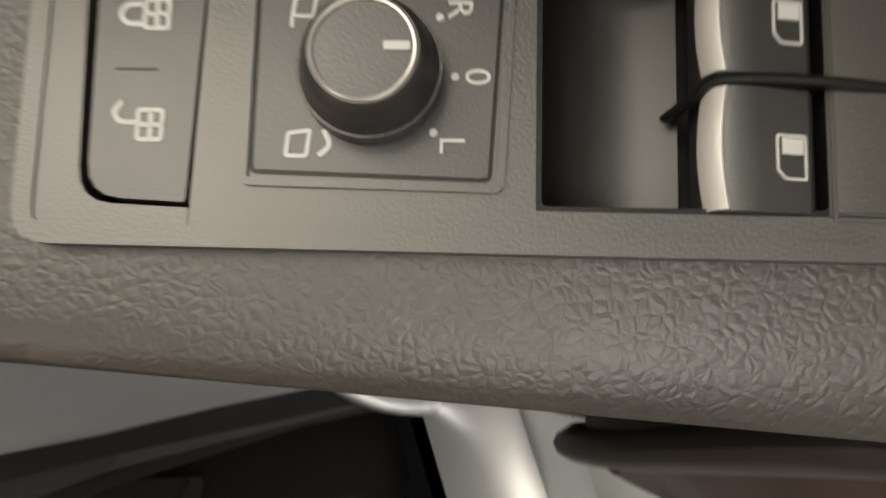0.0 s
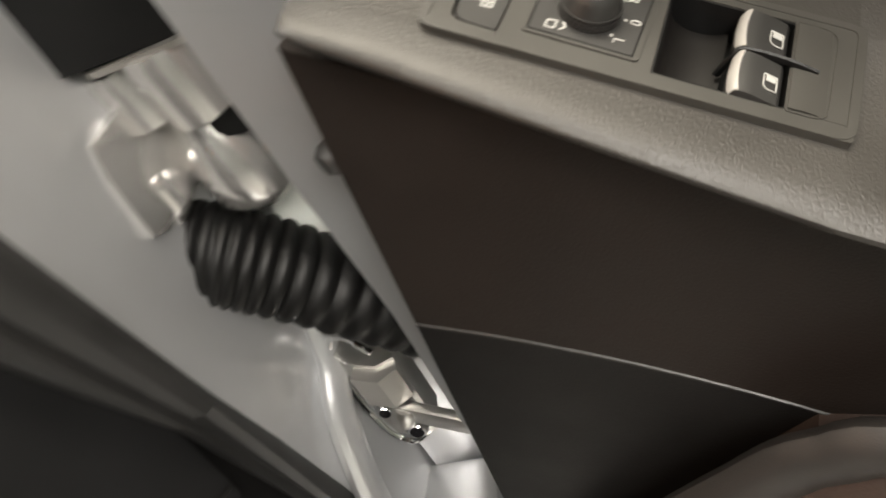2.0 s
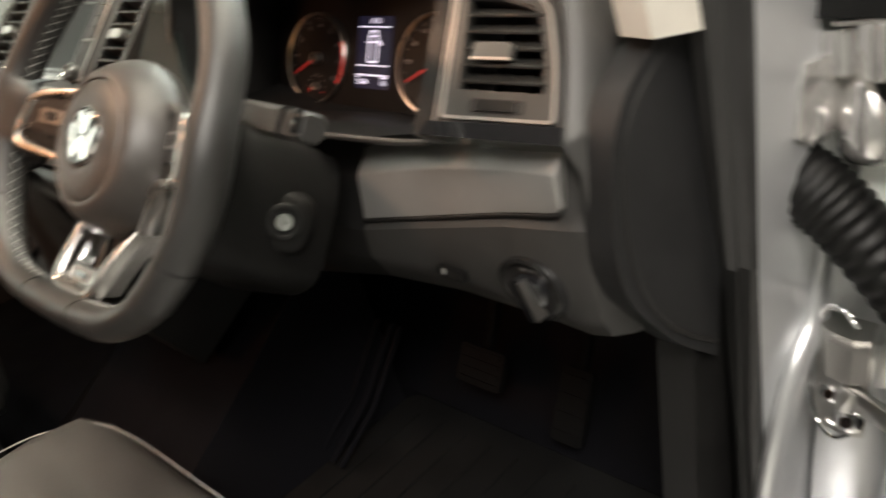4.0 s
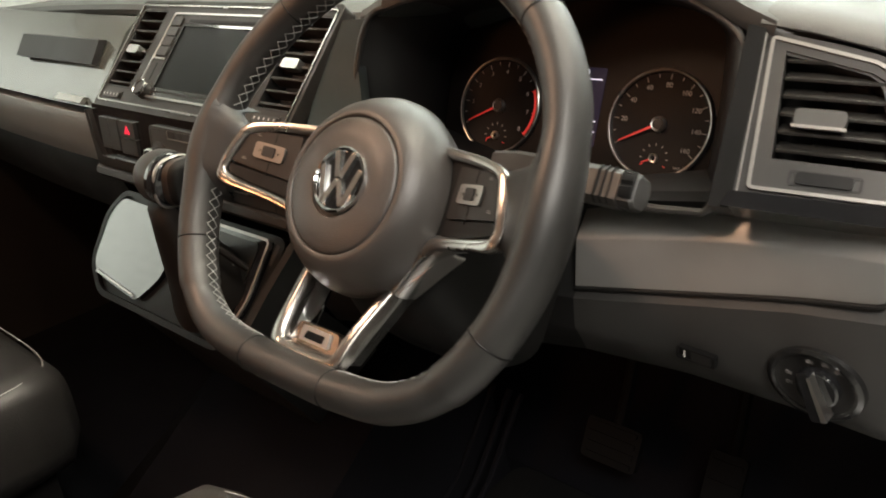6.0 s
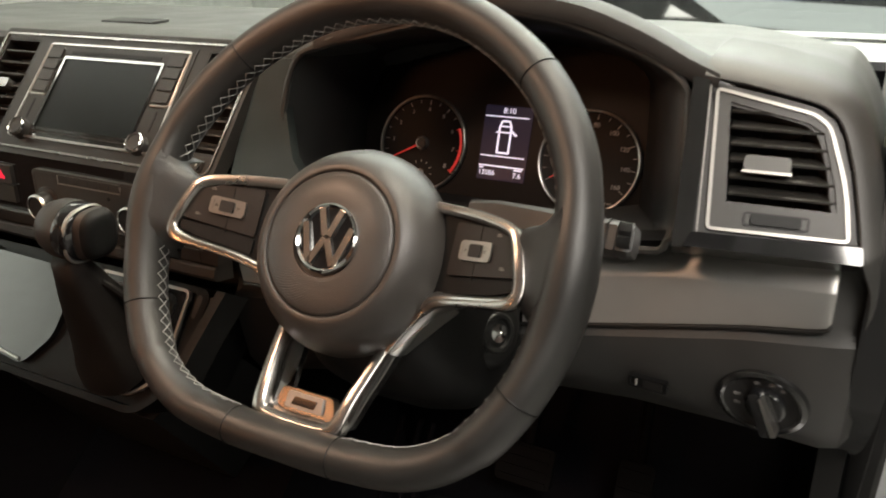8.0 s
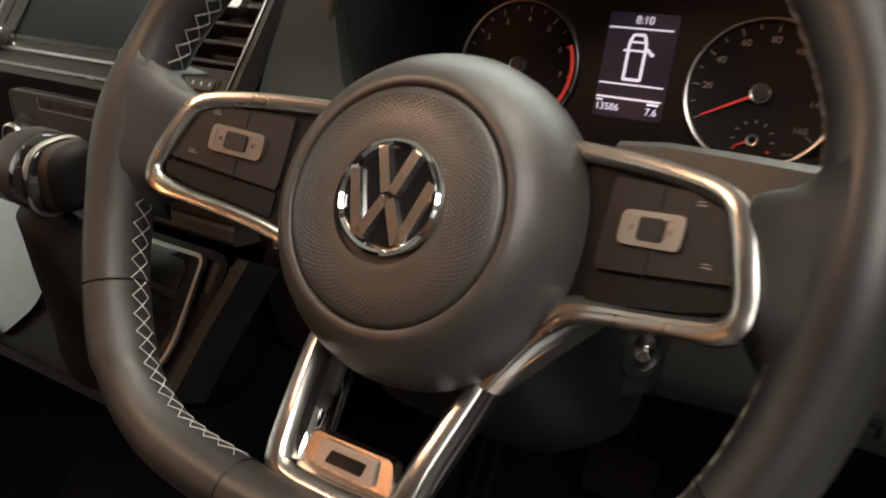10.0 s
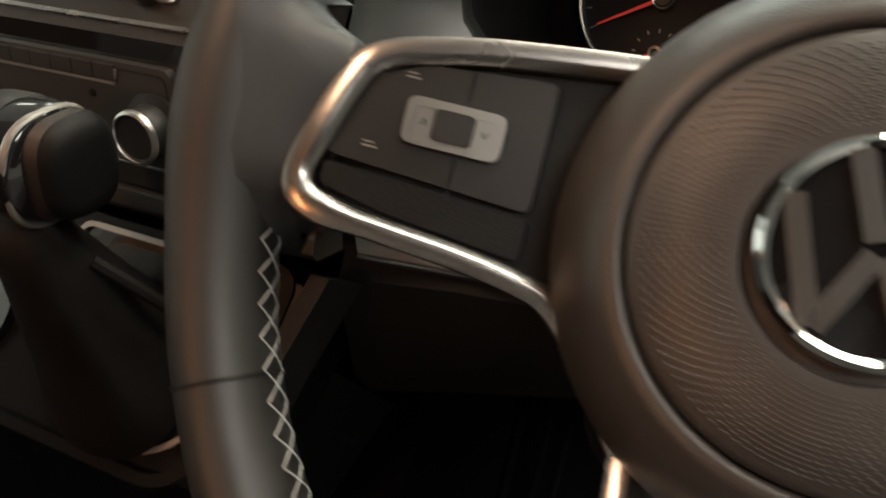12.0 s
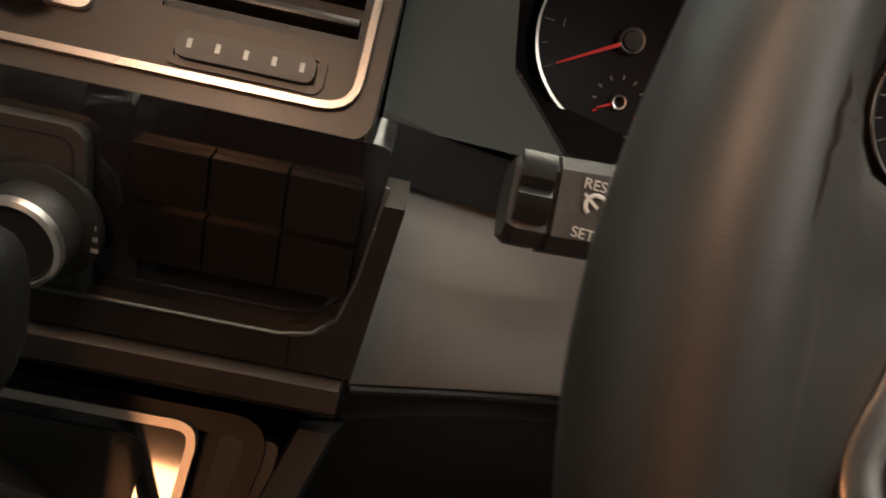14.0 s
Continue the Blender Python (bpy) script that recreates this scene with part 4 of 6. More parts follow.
part("end_cover_groove", moved(tube(spline([(0.298, 1.254, 0.372), (0.246, 1.226, 0.372), (0.224, 1.19, 0.372), (0.223, 1.13, 0.372), (0.232, 1.085, 0.372), (0.267, 1.0266, 0.372), (0.3166, 0.9778, 0.372), (0.382, 0.929, 0.372)], 5), 0.003, 0.0015, seg=6), CAPF), DARK, dash)

# right air vent
VENT = face((0.227, 0.195, 1.263), 22, 8)


def vent_slats(parent, poly_u, v0, v1, count, depth, m=None, tilt=30):
    """Horizontal slats between two slanting sides: poly_u(v) gives left and right."""
    for k in range(count):
        v = v0 + (v1 - v0) * (k + 0.5) / count
        a, b = poly_u(v)
        sl = moved(prism(rect(a, b, -0.0012, 0.0012), -depth, -0.001), Matrix.Translation((0, v, 0)) @ Matrix.Rotation(radians(tilt), 4, "X"))
        part("slat", bevel(sl, 0.0006), SLAT, parent)


rv = thing("side_air_vent", VENT, "black slatted air vent with satin metal frame", "air vent")
VO = [(-0.0037, -0.0032), (0.1000, -0.0020), (0.0940, 0.0420), (0.0780, 0.0890), (0.0660, 0.0985), (-0.0102, 0.1150)]
GAP = [(-0.0207, 0.1226), (0.0138, 0.1177), (0.0409, 0.1115), (0.0672, 0.1050), (0.0807, 0.0958), (0.0885, 0.0811), (0.0967, 0.0519), (0.1025, 0.0208), (0.1061, -0.0012), (0.1085, -0.0180)]
part("housing", join(frame_of([(-0.0195, -0.018), (0.1072, -0.0172), (0.1047, 0.000), (0.1010, 0.0215), (0.0952, 0.0520), (0.0870, 0.0806), (0.0797, 0.0945), (0.0665, 0.1035), (0.0405, 0.1100), (-0.0195, 0.1208)], 0.004, 0.016, -0.03, -0.0012, 0.001), prism(rect(-0.01, 0.1, -0.01, 0.105), -0.04, -0.034)), MID, rv)
part("gloss_post", slab([(-0.0275, -0.020), (-0.0120, -0.0195), (-0.0150, 0.120), (-0.0290, 0.123)], 0.002, -0.03, 0.0012, 0.001), GLOSS_GREY, rv, "gloss black post beside the vent")
part("post_line", slab([(-0.0100, -0.017), (-0.0090, -0.017), (-0.0140, 0.117), (-0.0150, 0.117)], 0.0003, -0.002, 0.0004, 0.0002), SATIN, rv)
part("ledge", slab([(-0.0190, -0.0190), (0.1096, -0.0178), (0.1082, -0.0040), (-0.0140, -0.0068)], 0.002, -0.03, 0.0045, 0.0015), PIANO, rv, "gloss black ledge")
part("metal_frame", frame_of(VO, [0.005, 0.006, 0.02, 0.016, 0.012, 0.006], 0.0026, -0.004, 0.0022, 0.0010), SATIN, rv, "satin metal frame")
part("inner_plate", ring([(-0.0015, -0.001), (0.0975, 0.0), (0.0920, 0.041), (0.0765, 0.0865), (0.0650, 0.0960), (-0.0078, 0.1125)], [(0.0088, 0.0215), (0.0888, 0.0210), (0.0845, 0.0430), (0.0735, 0.0830), (0.0620, 0.0900), (0.0020, 0.1035)], -0.012, 0.0004, 0.0008), VENT_GREY, rv, "dark grey vent surround")


def vent_side(v):
    return (0.0100 - 0.083 * (v - 0.02), 0.0895 - 0.24 * max(0, v - 0.022) - 0.9 * max(0, v - 0.086))


vent_slats(rv, vent_side, 0.0205, 0.102, 6, 0.0185, tilt=38)
for vu in (0.03, 0.06):
    part("vane", prism(rect(vu, vu + 0.0012, 0.02, 0.10), -0.032, -0.020), RUBBER, rv)
part("lever", slab(rect(0.0180, 0.0525, 0.0465, 0.0595), 0.004, -0.004, 0.005, 0.0015), LEVER, rv)
part("lever_edge", slab(rect(0.0170, 0.0535, 0.0450, 0.0472), 0.0009, 0.002, 0.0056, 0.0004), SATIN, rv)
part("thumbwheel", slab(rect(0.0280, 0.0650, 0.0048, 0.0135), 0.003, -0.002, 0.0028, 0.001), RUBBER, rv)
part("thumbwheel_slot", frame_of(rect(0.0225, 0.0708, 0.0032, 0.0148), 0.003, 0.002, -0.002, 0.001, 0.0004), DARK, rv)

# soft skin of the dash rolling round the vent and down to the knee panel
RIMP = spline([VENT @ Vector((u, v, 0)) for u, v in GAP] + [Vector(p) for p in ((0.3445, 0.2045, 1.180), (0.3455, 0.2065, 1.150), (0.3465, 0.2120, 1.115), (0.3470, 0.2260, 1.090))], 3)
VN = (VENT.to_3x3() @ Vector((0, 0, 1))).normalized()
skin = []
for i, p in enumerate(RIMP):
    t = (RIMP[min(i + 1, len(RIMP) - 1)] - RIMP[max(i - 1, 0)]).normalized()
    o = VN.cross(t).normalized()
    skin.append([p + o * a + Vector((0, b, 0)) for a, b in ((0, 0.02), (0.0003, 0.0005), (0.002, -0.0012), (0.006, -0.0005), (0.011, 0.003), (0.016, 0.010), (0.019, 0.022), (0.020, 0.060), (0.015, 0.12), (0.0, 0.12))])
part("vent_surround_skin", loft(skin), VENT_SKIN, dash, "dark grey soft-touch dash skin", angle=50)

# light switch
lsw = thing("headlamp_switch", upright((0.282, 0.2085, 1.062), -6, -6), "round black rotary headlamp switch with silver grip", "switch")
part("bezel", moved(lathe([(0.0295, -0.004), (0.0300, 0.002), (0.0325, 0.003), (0.0365, 0.0015), (0.0375, -0.006)], 48), Matrix.Diagonal((1.03, 0.86, 1, 1))), GLOSS_BEZEL, lsw)
part("face", moved(lathe([(0, 0.0), (0.026, 0.0), (0.0300, 0.0012), (0.0300, -0.004)], 40), Matrix.Diagonal((1.03, 0.86, 1, 1))), DARK, lsw)
part("dial", lathe([(0.0170, -0.002), (0.0165, 0.006), (0.0150, 0.0075), (0, 0.0078)], 36, (0.004, 0)), PIANO, lsw)
part("grip", moved(bevel(prism(fillet([(-0.0080, -0.024), (0.0046, -0.024), (0.0034, 0.020), (-0.0062, 0.020)], 0.003), 0.004, 0.0150), 0.0025, 3, 50), flat(0.004, 0, 0, 22)), PIANO, lsw, "gloss black grip bar")
part("grip_edge", moved(bevel(prism(fillet([(0.0006, -0.0235), (0.0054, -0.0235), (0.0040, 0.016), (0.0016, 0.016)], 0.0012), 0.004, 0.0160), 0.001, 2, 50), flat(0.004, 0, 0, 22)), CHROME, lsw, "silver edge of the grip")
for u, v in ((-0.0215, 0.003), (-0.0205, -0.006), (-0.006, 0.0195), (0.006, 0.021), (0.016, 0.018)):
    part("mark", join(ring([(u + 0.0019 * math.cos(a), v + 0.0016 * math.sin(a)) for a in [k * math.pi / 6 for k in range(12)]], [(u + 0.0012 * math.cos(a), v + 0.0010 * math.sin(a)) for a in [k * math.pi / 6 for k in range(12)]], 0.0, 0.0006), prism(rect(u + 0.0024, u + 0.0036, v - 0.0012, v - 0.0007), 0, 0.0006), prism(rect(u + 0.0024, u + 0.0036, v + 0.0007, v + 0.0012), 0, 0.0006)), DIMPRINT, lsw)
dim = thing("dimmer_wheel", upright((0.185, 0.2100, 1.053), -4, -4), "small black instrument dimmer thumbwheel", "switch")
part("frame", frame_of(rect(-0.018, 0.018, -0.006, 0.006), 0.002, 0.002, -0.004, 0.0015, 0.0004), RUBBER, dim)
part("wheel", block(-0.004, 0.014, -0.004, 0.004, -0.004, 0.002, 0.001), DARK, dim)
part("mark", prism(rect(-0.011, -0.0098, -0.0035, 0.0035), 0.0, 0.0018), PRINT, dim)
part("backing", prism(rect(-0.017, 0.017, -0.005, 0.005), -0.005, -0.0005), RUBBER, dim)

# ---- instrument cluster ----
clu = thing("instrument_cluster", CLUSTER, "dark instrument cluster with two chrome-ringed dials and a display", "instrument cluster")
part("face_plate", prism([(u * 1.01, v * 1.01) for u, v in RIMF], -0.006, 0.0), DIAL, clu)


def dial(cu, cv, name, numbers, start, step, red_from, needle):
    r = 0.0535
    d = part(name, lathe([(0, 0.0008), (r - 0.004, 0.0008), (r - 0.002, 0.002), (r - 0.002, 0.0)], 56, (cu, cv)), DIAL, clu)
    part("ring", lathe([(r - 0.0022, 0.001), (r - 0.0015, 0.0042), (r, 0.0048), (r + 0.0009, 0.004), (r + 0.0012, 0.0)], 64, (cu, cv)), DIAL_RING, d, "thin satin metal ring")
    ticks, reds = [], []
    for k in range(len(numbers) * 2 - 1):
        a = radians(start + step * k / 2)
        t = moved(prism(rect(r - 0.0095 if k % 2 == 0 else r - 0.0075, r - 0.0040, -0.00035, 0.00035), 0.0009, 0.0012), flat(cu, cv, 0) @ Matrix.Rotation(a, 4, "Z"))
        (reds if k / 2 >= red_from else ticks).append(t)
    part("ticks", join(*ticks), DIMPRINT, d, smooth=False)
    if reds:
        part("red_ticks", join(*reds), NEEDLE, d, smooth=False)
    for k, txt in enumerate(numbers):
        if txt:
            a = radians(start + step * k)
            writing("numeral", txt, 0.0068, flat(cu + (r - 0.015) * math.cos(a), cv + (r - 0.015) * math.sin(a), 0.0011), DIMPRINT, d)
    if red_from < len(numbers):
        a0, a1 = start + step * red_from, start + step * (len(numbers) - 1)
        pts = [(cu + (r - 0.0055) * math.cos(radians(a0 + (a1 - a0) * k / 12)), cv + (r - 0.0055) * math.sin(radians(a0 + (a1 - a0) * k / 12)), 0.0016) for k in range(13)]
        part("red_zone", tube(pts, 0.0016, 0.0004, seg=6), NEEDLE, d)
    part("hub", lathe([(0.0048, 0.001), (0.0058, 0.005), (0.0068, 0.0055), (0.0074, 0.004), (0.0074, 0.001)], 28, (cu, cv)), CHROME, d)
    part("hub_cap", lathe([(0.0056, 0.003), (0.0052, 0.0064), (0, 0.0068)], 24, (cu, cv)), DARK, d)
    part("needle", moved(prism([(0.006, -0.0011), (r - 0.010, -0.0005), (r - 0.010, 0.0005), (0.006, 0.0011)], 0.0040, 0.0048), flat(cu, cv, 0) @ Matrix.Rotation(radians(needle), 4, "Z")), NEEDLE, d, "red needle")
    # small gauge inside the lower half
    gv = cv - 0.0335
    for k in range(9):
        a = radians(210 - 30 * k)
        part("gauge_tick", moved(prism(rect(0.0125, 0.0150, -0.0005, 0.0005), 0.0009, 0.0012), flat(cu + 0.001, gv, 0) @ Matrix.Rotation(a, 4, "Z")), NEEDLE if k in (0, 8) else DIMPRINT, d, smooth=False)
    part("gauge_hub", lathe([(0.0026, 0.001), (0.0030, 0.0036), (0.0040, 0.0038), (0.0044, 0.003), (0.0044, 0.001)], 20, (cu + 0.001, gv)), CHROME, d)
    part("gauge_needle", moved(prism([(0.003, -0.0008), (0.0125, -0.0004), (0.0125, 0.0004), (0.003, 0.0008)], 0.0024, 0.003), flat(cu + 0.001, gv, 0) @ Matrix.Rotation(radians(205), 4, "Z")), NEEDLE, d)
    return d


dial(-0.0975, 0.0, "rev_counter", ["", "1", "2", "3", "4", "5", "6", "7", "8"], 208, -30.5, 6, 208)
dial(0.0975, 0.0, "speedometer", ["", "20", "40", "60", "80", "100", "120", "140", "160"], 208, -30.5, 99, 208)
lcd = part("display", slab(rect(-0.0255, 0.0300, -0.0310, 0.0500), 0.002, 0.0, 0.0012, 0.0003), LCD, clu, "lit multifunction display")
part("line", prism(rect(-0.0245, 0.0265, 0.0375, 0.0387), 0.0012, 0.0015), GLOW, lcd)
part("line", prism(rect(-0.0245, 0.0270, -0.0055, -0.0043), 0.0012, 0.0015), GLOW, lcd)
part("line", prism(rect(-0.0245, 0.0275, -0.0165, -0.0150), 0.0012, 0.0015), GLOW, lcd)
writing("clock", "8:10", 0.0086, flat(0.0030, 0.0445, 0.0014), GLOW, lcd)
writing("odometer", "13586", 0.0078, flat(-0.0145, -0.0235, 0.0014), GLOW, lcd)
writing("trip", "7.6", 0.0078, flat(0.0210, -0.0240, 0.0014), GLOW, lcd)
part("unit_bar", prism(rect(0.0170, 0.0260, -0.0190, -0.0172), 0.0012, 0.0015), GLOW, lcd)
part("unit_bar", prism(rect(-0.0240, -0.0190, -0.0190, -0.0176), 0.0012, 0.0015), GLOW, lcd)
# plan view of the van on the display
vu, vv = 0.0008, 0.0145
part("van_outline", frame_of([(vu - 0.0078, vv - 0.0165), (vu + 0.0078, vv - 0.0165), (vu + 0.0078, vv + 0.013), (vu + 0.005, vv + 0.0200), (vu - 0.005, vv + 0.0200), (vu - 0.0078, vv + 0.013)], 0.002, 0.0022, 0.0012, 0.0015), GLOW, lcd)
part("van_screen", join(prism([(vu - 0.0062, vv + 0.006), (vu + 0.0062, vv + 0.006), (vu + 0.0050, vv + 0.0075), (vu - 0.0050, vv + 0.0075)], 0.0012, 0.0015), prism([(vu - 0.0055, vv + 0.0125), (vu + 0.0055, vv + 0.0125), (vu + 0.0060, vv + 0.0140), (vu - 0.0060, vv + 0.0140)], 0.0012, 0.0015), prism(rect(vu - 0.0105, vu - 0.0078, vv + 0.0058, vv + 0.0075), 0.0012, 0.0015)), GLOW, lcd)
part("van_open_door", moved(prism(rect(0, 0.0085, -0.0012, 0.0012), 0.0012, 0.0015), flat(vu + 0.0070, vv + 0.0090, 0, -38)), GLOW, lcd)
writing("dial_unit", "km/h", 0.0038, flat(0.1240, -0.0400, 0.0011), DIMPRINT, clu)

# ---- centre stack ----
STACK = face((-0.4405, 0.1445, 1.2664), 31)
stk = thing("centre_stack", STACK, "brown-grey centre stack bezel with satin outline", "dash panel")
SO = [(-0.205, -0.026), (0.205, -0.026), (0.207, 0.138), (-0.207, 0.138)]
part("bezel_plate", join(*[prism(p, -0.012, 0.0) for p in (rect(-0.204, -0.198, -0.024, 0.136), rect(0.198, 0.204, -0.024, 0.136), rect(-0.198, 0.198, 0.1235, 0.136), rect(-0.198, 0.198, -0.024, 0.004), rect(-0.135, -0.119, 0.004, 0.1235), rect(0.119, 0.135, 0.004, 0.1235))]), BEZEL, stk, smooth=False)
part("satin_outline", frame_of([(-0.2005, -0.0185), (0.1995, -0.0185), (0.2015, 0.1315), (-0.2025, 0.1315)], [0.008, 0.012, 0.006, 0.006], 0.0024, -0.002, 0.0022, 0.0009), FLAT_CHROME, stk)
part("outer_rim", frame_of(SO, 0.008, 0.0045, -0.016, 0.001, 0.0012), BEZEL, stk)


def stack_vent(sign):
    m = STACK @ flat(sign * 0.1665, 0.0, 0.0)
    e = thing("centre_air_vent", m, "tall slatted centre air vent with thumbwheel", "air vent", "centre air vents")
    part("well", join(frame_of(rect(-0.0315, 0.0315, 0.0035, 0.1240), 0.003, 0.003, -0.03, 0.0, 0.0006), prism(rect(-0.03, 0.03, 0.004, 0.124), -0.032, -0.03)), DARK, e)
    for k in range(7):
        v = 0.0125 + 0.0158 * k
        part("slat", bevel(moved(prism(rect(-0.0280, 0.0280, -0.0016, 0.0016), -0.016, -0.0005), Matrix.Translation((0, v, 0)) @ Matrix.Rotation(radians(-8), 4, "X")), 0.0008), BEZEL, e)
    part("lever", slab(rect(-0.014, 0.014, 0.054, 0.066), 0.004, -0.004, 0.006, 0.0015), CHROME, e)
    part("wheel_slot", frame_of(rect(-0.0265, 0.0215, -0.0145, -0.0010), 0.004, 0.0025, -0.002, 0.0012, 0.0005), BEZEL, e)
    w_ = part("thumbwheel", slab(rect(-0.0235, 0.0185, -0.0122, -0.0035), 0.0035, -0.002, 0.0030, 0.0012), MID, e)
    for k in range(5):
        part("notch", block(-0.0202 + 0.0085 * k, -0.0188 + 0.0085 * k, -0.0092, -0.0062, 0.003, 0.0034, 0.0002), PRINT, w_)
    return e


stack_vent(1)
stack_vent(-1)

radio = thing("infotainment_radio", STACK, "touchscreen radio with two knobs and dark display", "radio")
part("bezel", join(*[prism(p, -0.010, 0.0012) for p in (rect(-0.119, -0.080, 0.004, 0.1235), rect(0.080, 0.119, 0.004, 0.1235), rect(-0.080, 0.080, 0.004, 0.0095), rect(-0.080, 0.080, 0.1005, 0.1235))]), BEZEL, radio, smooth=False)
part("surround", frame_of([(-0.116, -0.004), (0.116, -0.004), (0.113, 0.1200), (-0.113, 0.1200)], 0.005, 0.0022, -0.002, 0.0026, 0.0008), CHROME, radio)
part("screen", slab(rect(-0.0770, 0.0770, 0.0100, 0.1000), 0.002, -0.006, 0.0004, 0.0003), SCREEN, radio, "dark glass touchscreen")
part("screen_frame", frame_of(rect(-0.0805, 0.0805, 0.0065, 0.1035), 0.003, 0.0035, -0.003, 0.0022, 0.0006), PIANO, radio)
part("disc_slot", block(-0.072, 0.072, 0.1060, 0.1105, 0.0005, 0.0018, 0.0003), RUBBER, radio)
part("lower_bar", prism([(-0.070, -0.0035), (0.070, -0.0035), (0.078, 0.0035), (-0.078, 0.0035)], -0.002, 0.002), PIANO, radio)
for sg in (-1, 1):
    for k in range(4):
        v = 0.0555 + 0.0148 * k
        part("radio_key", bevel(prism(fillet([(sg * 0.0855, v), (sg * 0.1085, v), (sg * 0.1080, v + 0.0125), (sg * 0.0855, v + 0.0125)][::sg], 0.0012), 0.0010, 0.0034), 0.0007), MID, radio)
    part("key_bracket", tube([(sg * 0.112, 0.117, 0.002), (sg * 0.1125, 0.054, 0.002), (sg * 0.108, 0.0515, 0.002), (sg * 0.086, 0.0515, 0.002)], 0.0014, seg=8), SATIN, radio)
    part("card_slot", block(sg * 0.098 - 0.0012, sg * 0.098 + 0.0012, 0.0200, 0.0450, 0.0008, 0.0016), RUBBER, radio)
    kb = part("radio_knob", lathe([(0.0115, 0.0), (0.0112, 0.010), (0.0098, 0.0118), (0.0085, 0.0118), (0.0080, 0.0108), (0, 0.0108)], 32, (sg * 0.0945, 0.0045)), MID, radio)
    part("knob_ring", lathe([(0.0098, 0.0112), (0.0104, 0.0124), (0.0114, 0.0112), (0.0116, 0.0085)], 36, (sg * 0.0945, 0.0045)), BRIGHT, kb)

# climate unit below
CLIM = face((-0.43, 0.134, 1.187), -8)
cli = thing("climate_panel", CLIM, "black climate control panel with two rotary knobs", "climate panel")
part("surround", join(prism(fillet([(-0.215, -0.016), (0.199, -0.016), (0.203, 0.058), (-0.222, 0.058)], 0.006), -0.03, -0.004)), PIANO, cli)
part("panel", slab(rect(-0.0665, 0.1130, -0.0200, 0.0455), 0.007, -0.004, 0.0015, 0.001), KEY, cli)
part("panel_line", frame_of(rect(-0.0630, 0.1095, -0.0165, 0.0420), 0.006, 0.0006, 0.0012, 0.0019), DARK, cli)
for k in range(6):
    part("climate_key", block(-0.0205 + 0.0160 * k, -0.0055 + 0.0160 * k, 0.0350, 0.0435, 0.001, 0.0030, 0.0007), MID, cli)
part("key_underline", tube([(-0.0225, 0.0425, 0.0022), (-0.0230, 0.0335, 0.0022), (0.0735, 0.0335, 0.0022), (0.0755, 0.0415, 0.0022)], 0.0009, seg=6), SATIN, cli)
for cu, cv in ((-0.045, 0.0065), (0.0985, 0.0120)):
    base = part("climate_knob", lathe([(0.0205, 0.001), (0.0200, 0.003), (0.0150, 0.0045), (0.0146, 0.017), (0.0135, 0.0185), (0.0122, 0.0185), (0.0118, 0.0178), (0, 0.0178)], 40, (cu, cv)), DARK, cli)
    part("knob_ring", lathe([(0.0126, 0.0182), (0.0132, 0.0194), (0.0146, 0.0186), (0.0150, 0.0160)], 44, (cu, cv)), CHROME, base)
    for k in range(3):
        part("knob_mark", prism(rect(cu + 0.0172 + 0.0006 * k, cu + 0.0196 - 0.0004 * k, cv - 0.006 + 0.004 * k, cv - 0.0046 + 0.004 * k), 0.0036, 0.0042), DIMPRINT, base, smooth=False)
part("sensor", lathe([(0.0025, 0.001), (0.0022, 0.0024), (0, 0.0026)], 14, (0.0548, 0.0255)), RUBBER, cli)
for r_ in range(2):
    for k in range(3):
        part("blank_switch", block(0.1262 + 0.0236 * k, 0.1488 + 0.0236 * k, 0.0050 + 0.0210 * r_, 0.0235 + 0.0210 * r_, -0.006, 0.0005, 0.0014), BLANK, cli)
hz = part("hazard_switch", block(-0.1460, -0.1060, 0.0215, 0.0430, -0.006, 0.0010, 0.0015), KEY, cli)
part("hazard_mark", frame_of([(-0.1310, 0.0270), (-0.1170, 0.0270), (-0.1240, 0.0385)], 0.0008, 0.0030, 0.001, 0.0014), HAZARD, hz, "glowing red hazard triangle")
part("hazard_fill", prism([(-0.1290, 0.0280), (-0.1190, 0.0280), (-0.1240, 0.0365)], 0.001, 0.0012), HAZARD, hz)
part("lower_switch", block(-0.1460, -0.1060, -0.0010, 0.0195, -0.006, 0.0005, 0.0012), KEY, cli)
for k in range(2):
    part("blank_switch", block(-0.1980 + 0.0245 * k, -0.1750 + 0.0245 * k, 0.0010, 0.0430, -0.006, 0.0002, 0.0012), KEY, cli)
# silver cradle round the climate unit
CRO = [(-0.215, -0.024), (0.203, -0.024), (0.2095, 0.042), (0.2020, 0.042), (0.1985, 0.010), (0.1940, -0.005), (0.1830, -0.0108), (-0.200, -0.0115), (-0.212, 0.01), (-0.221, 0.050), (-0.229, 0.050)]
part("cradle", bevel(prism(CRO, -0.02, 0.0035), 0.0012, 2, 50), BEZEL, cli)
part("cradle_edge", tube([(-0.200, -0.0112, 0.0032), (0.177, -0.0110, 0.0032), (0.188, -0.0084, 0.0032), (0.1950, -0.001, 0.0032), (0.1990, 0.015, 0.0032), (0.2030, 0.048, 0.0032)], 0.0009, seg=6), FLAT_CHROME, cli)
part("cradle_joint", prism(rect(0.1806, 0.1812, -0.0245, -0.0106), 0.0, 0.0040), RUBBER, cli)
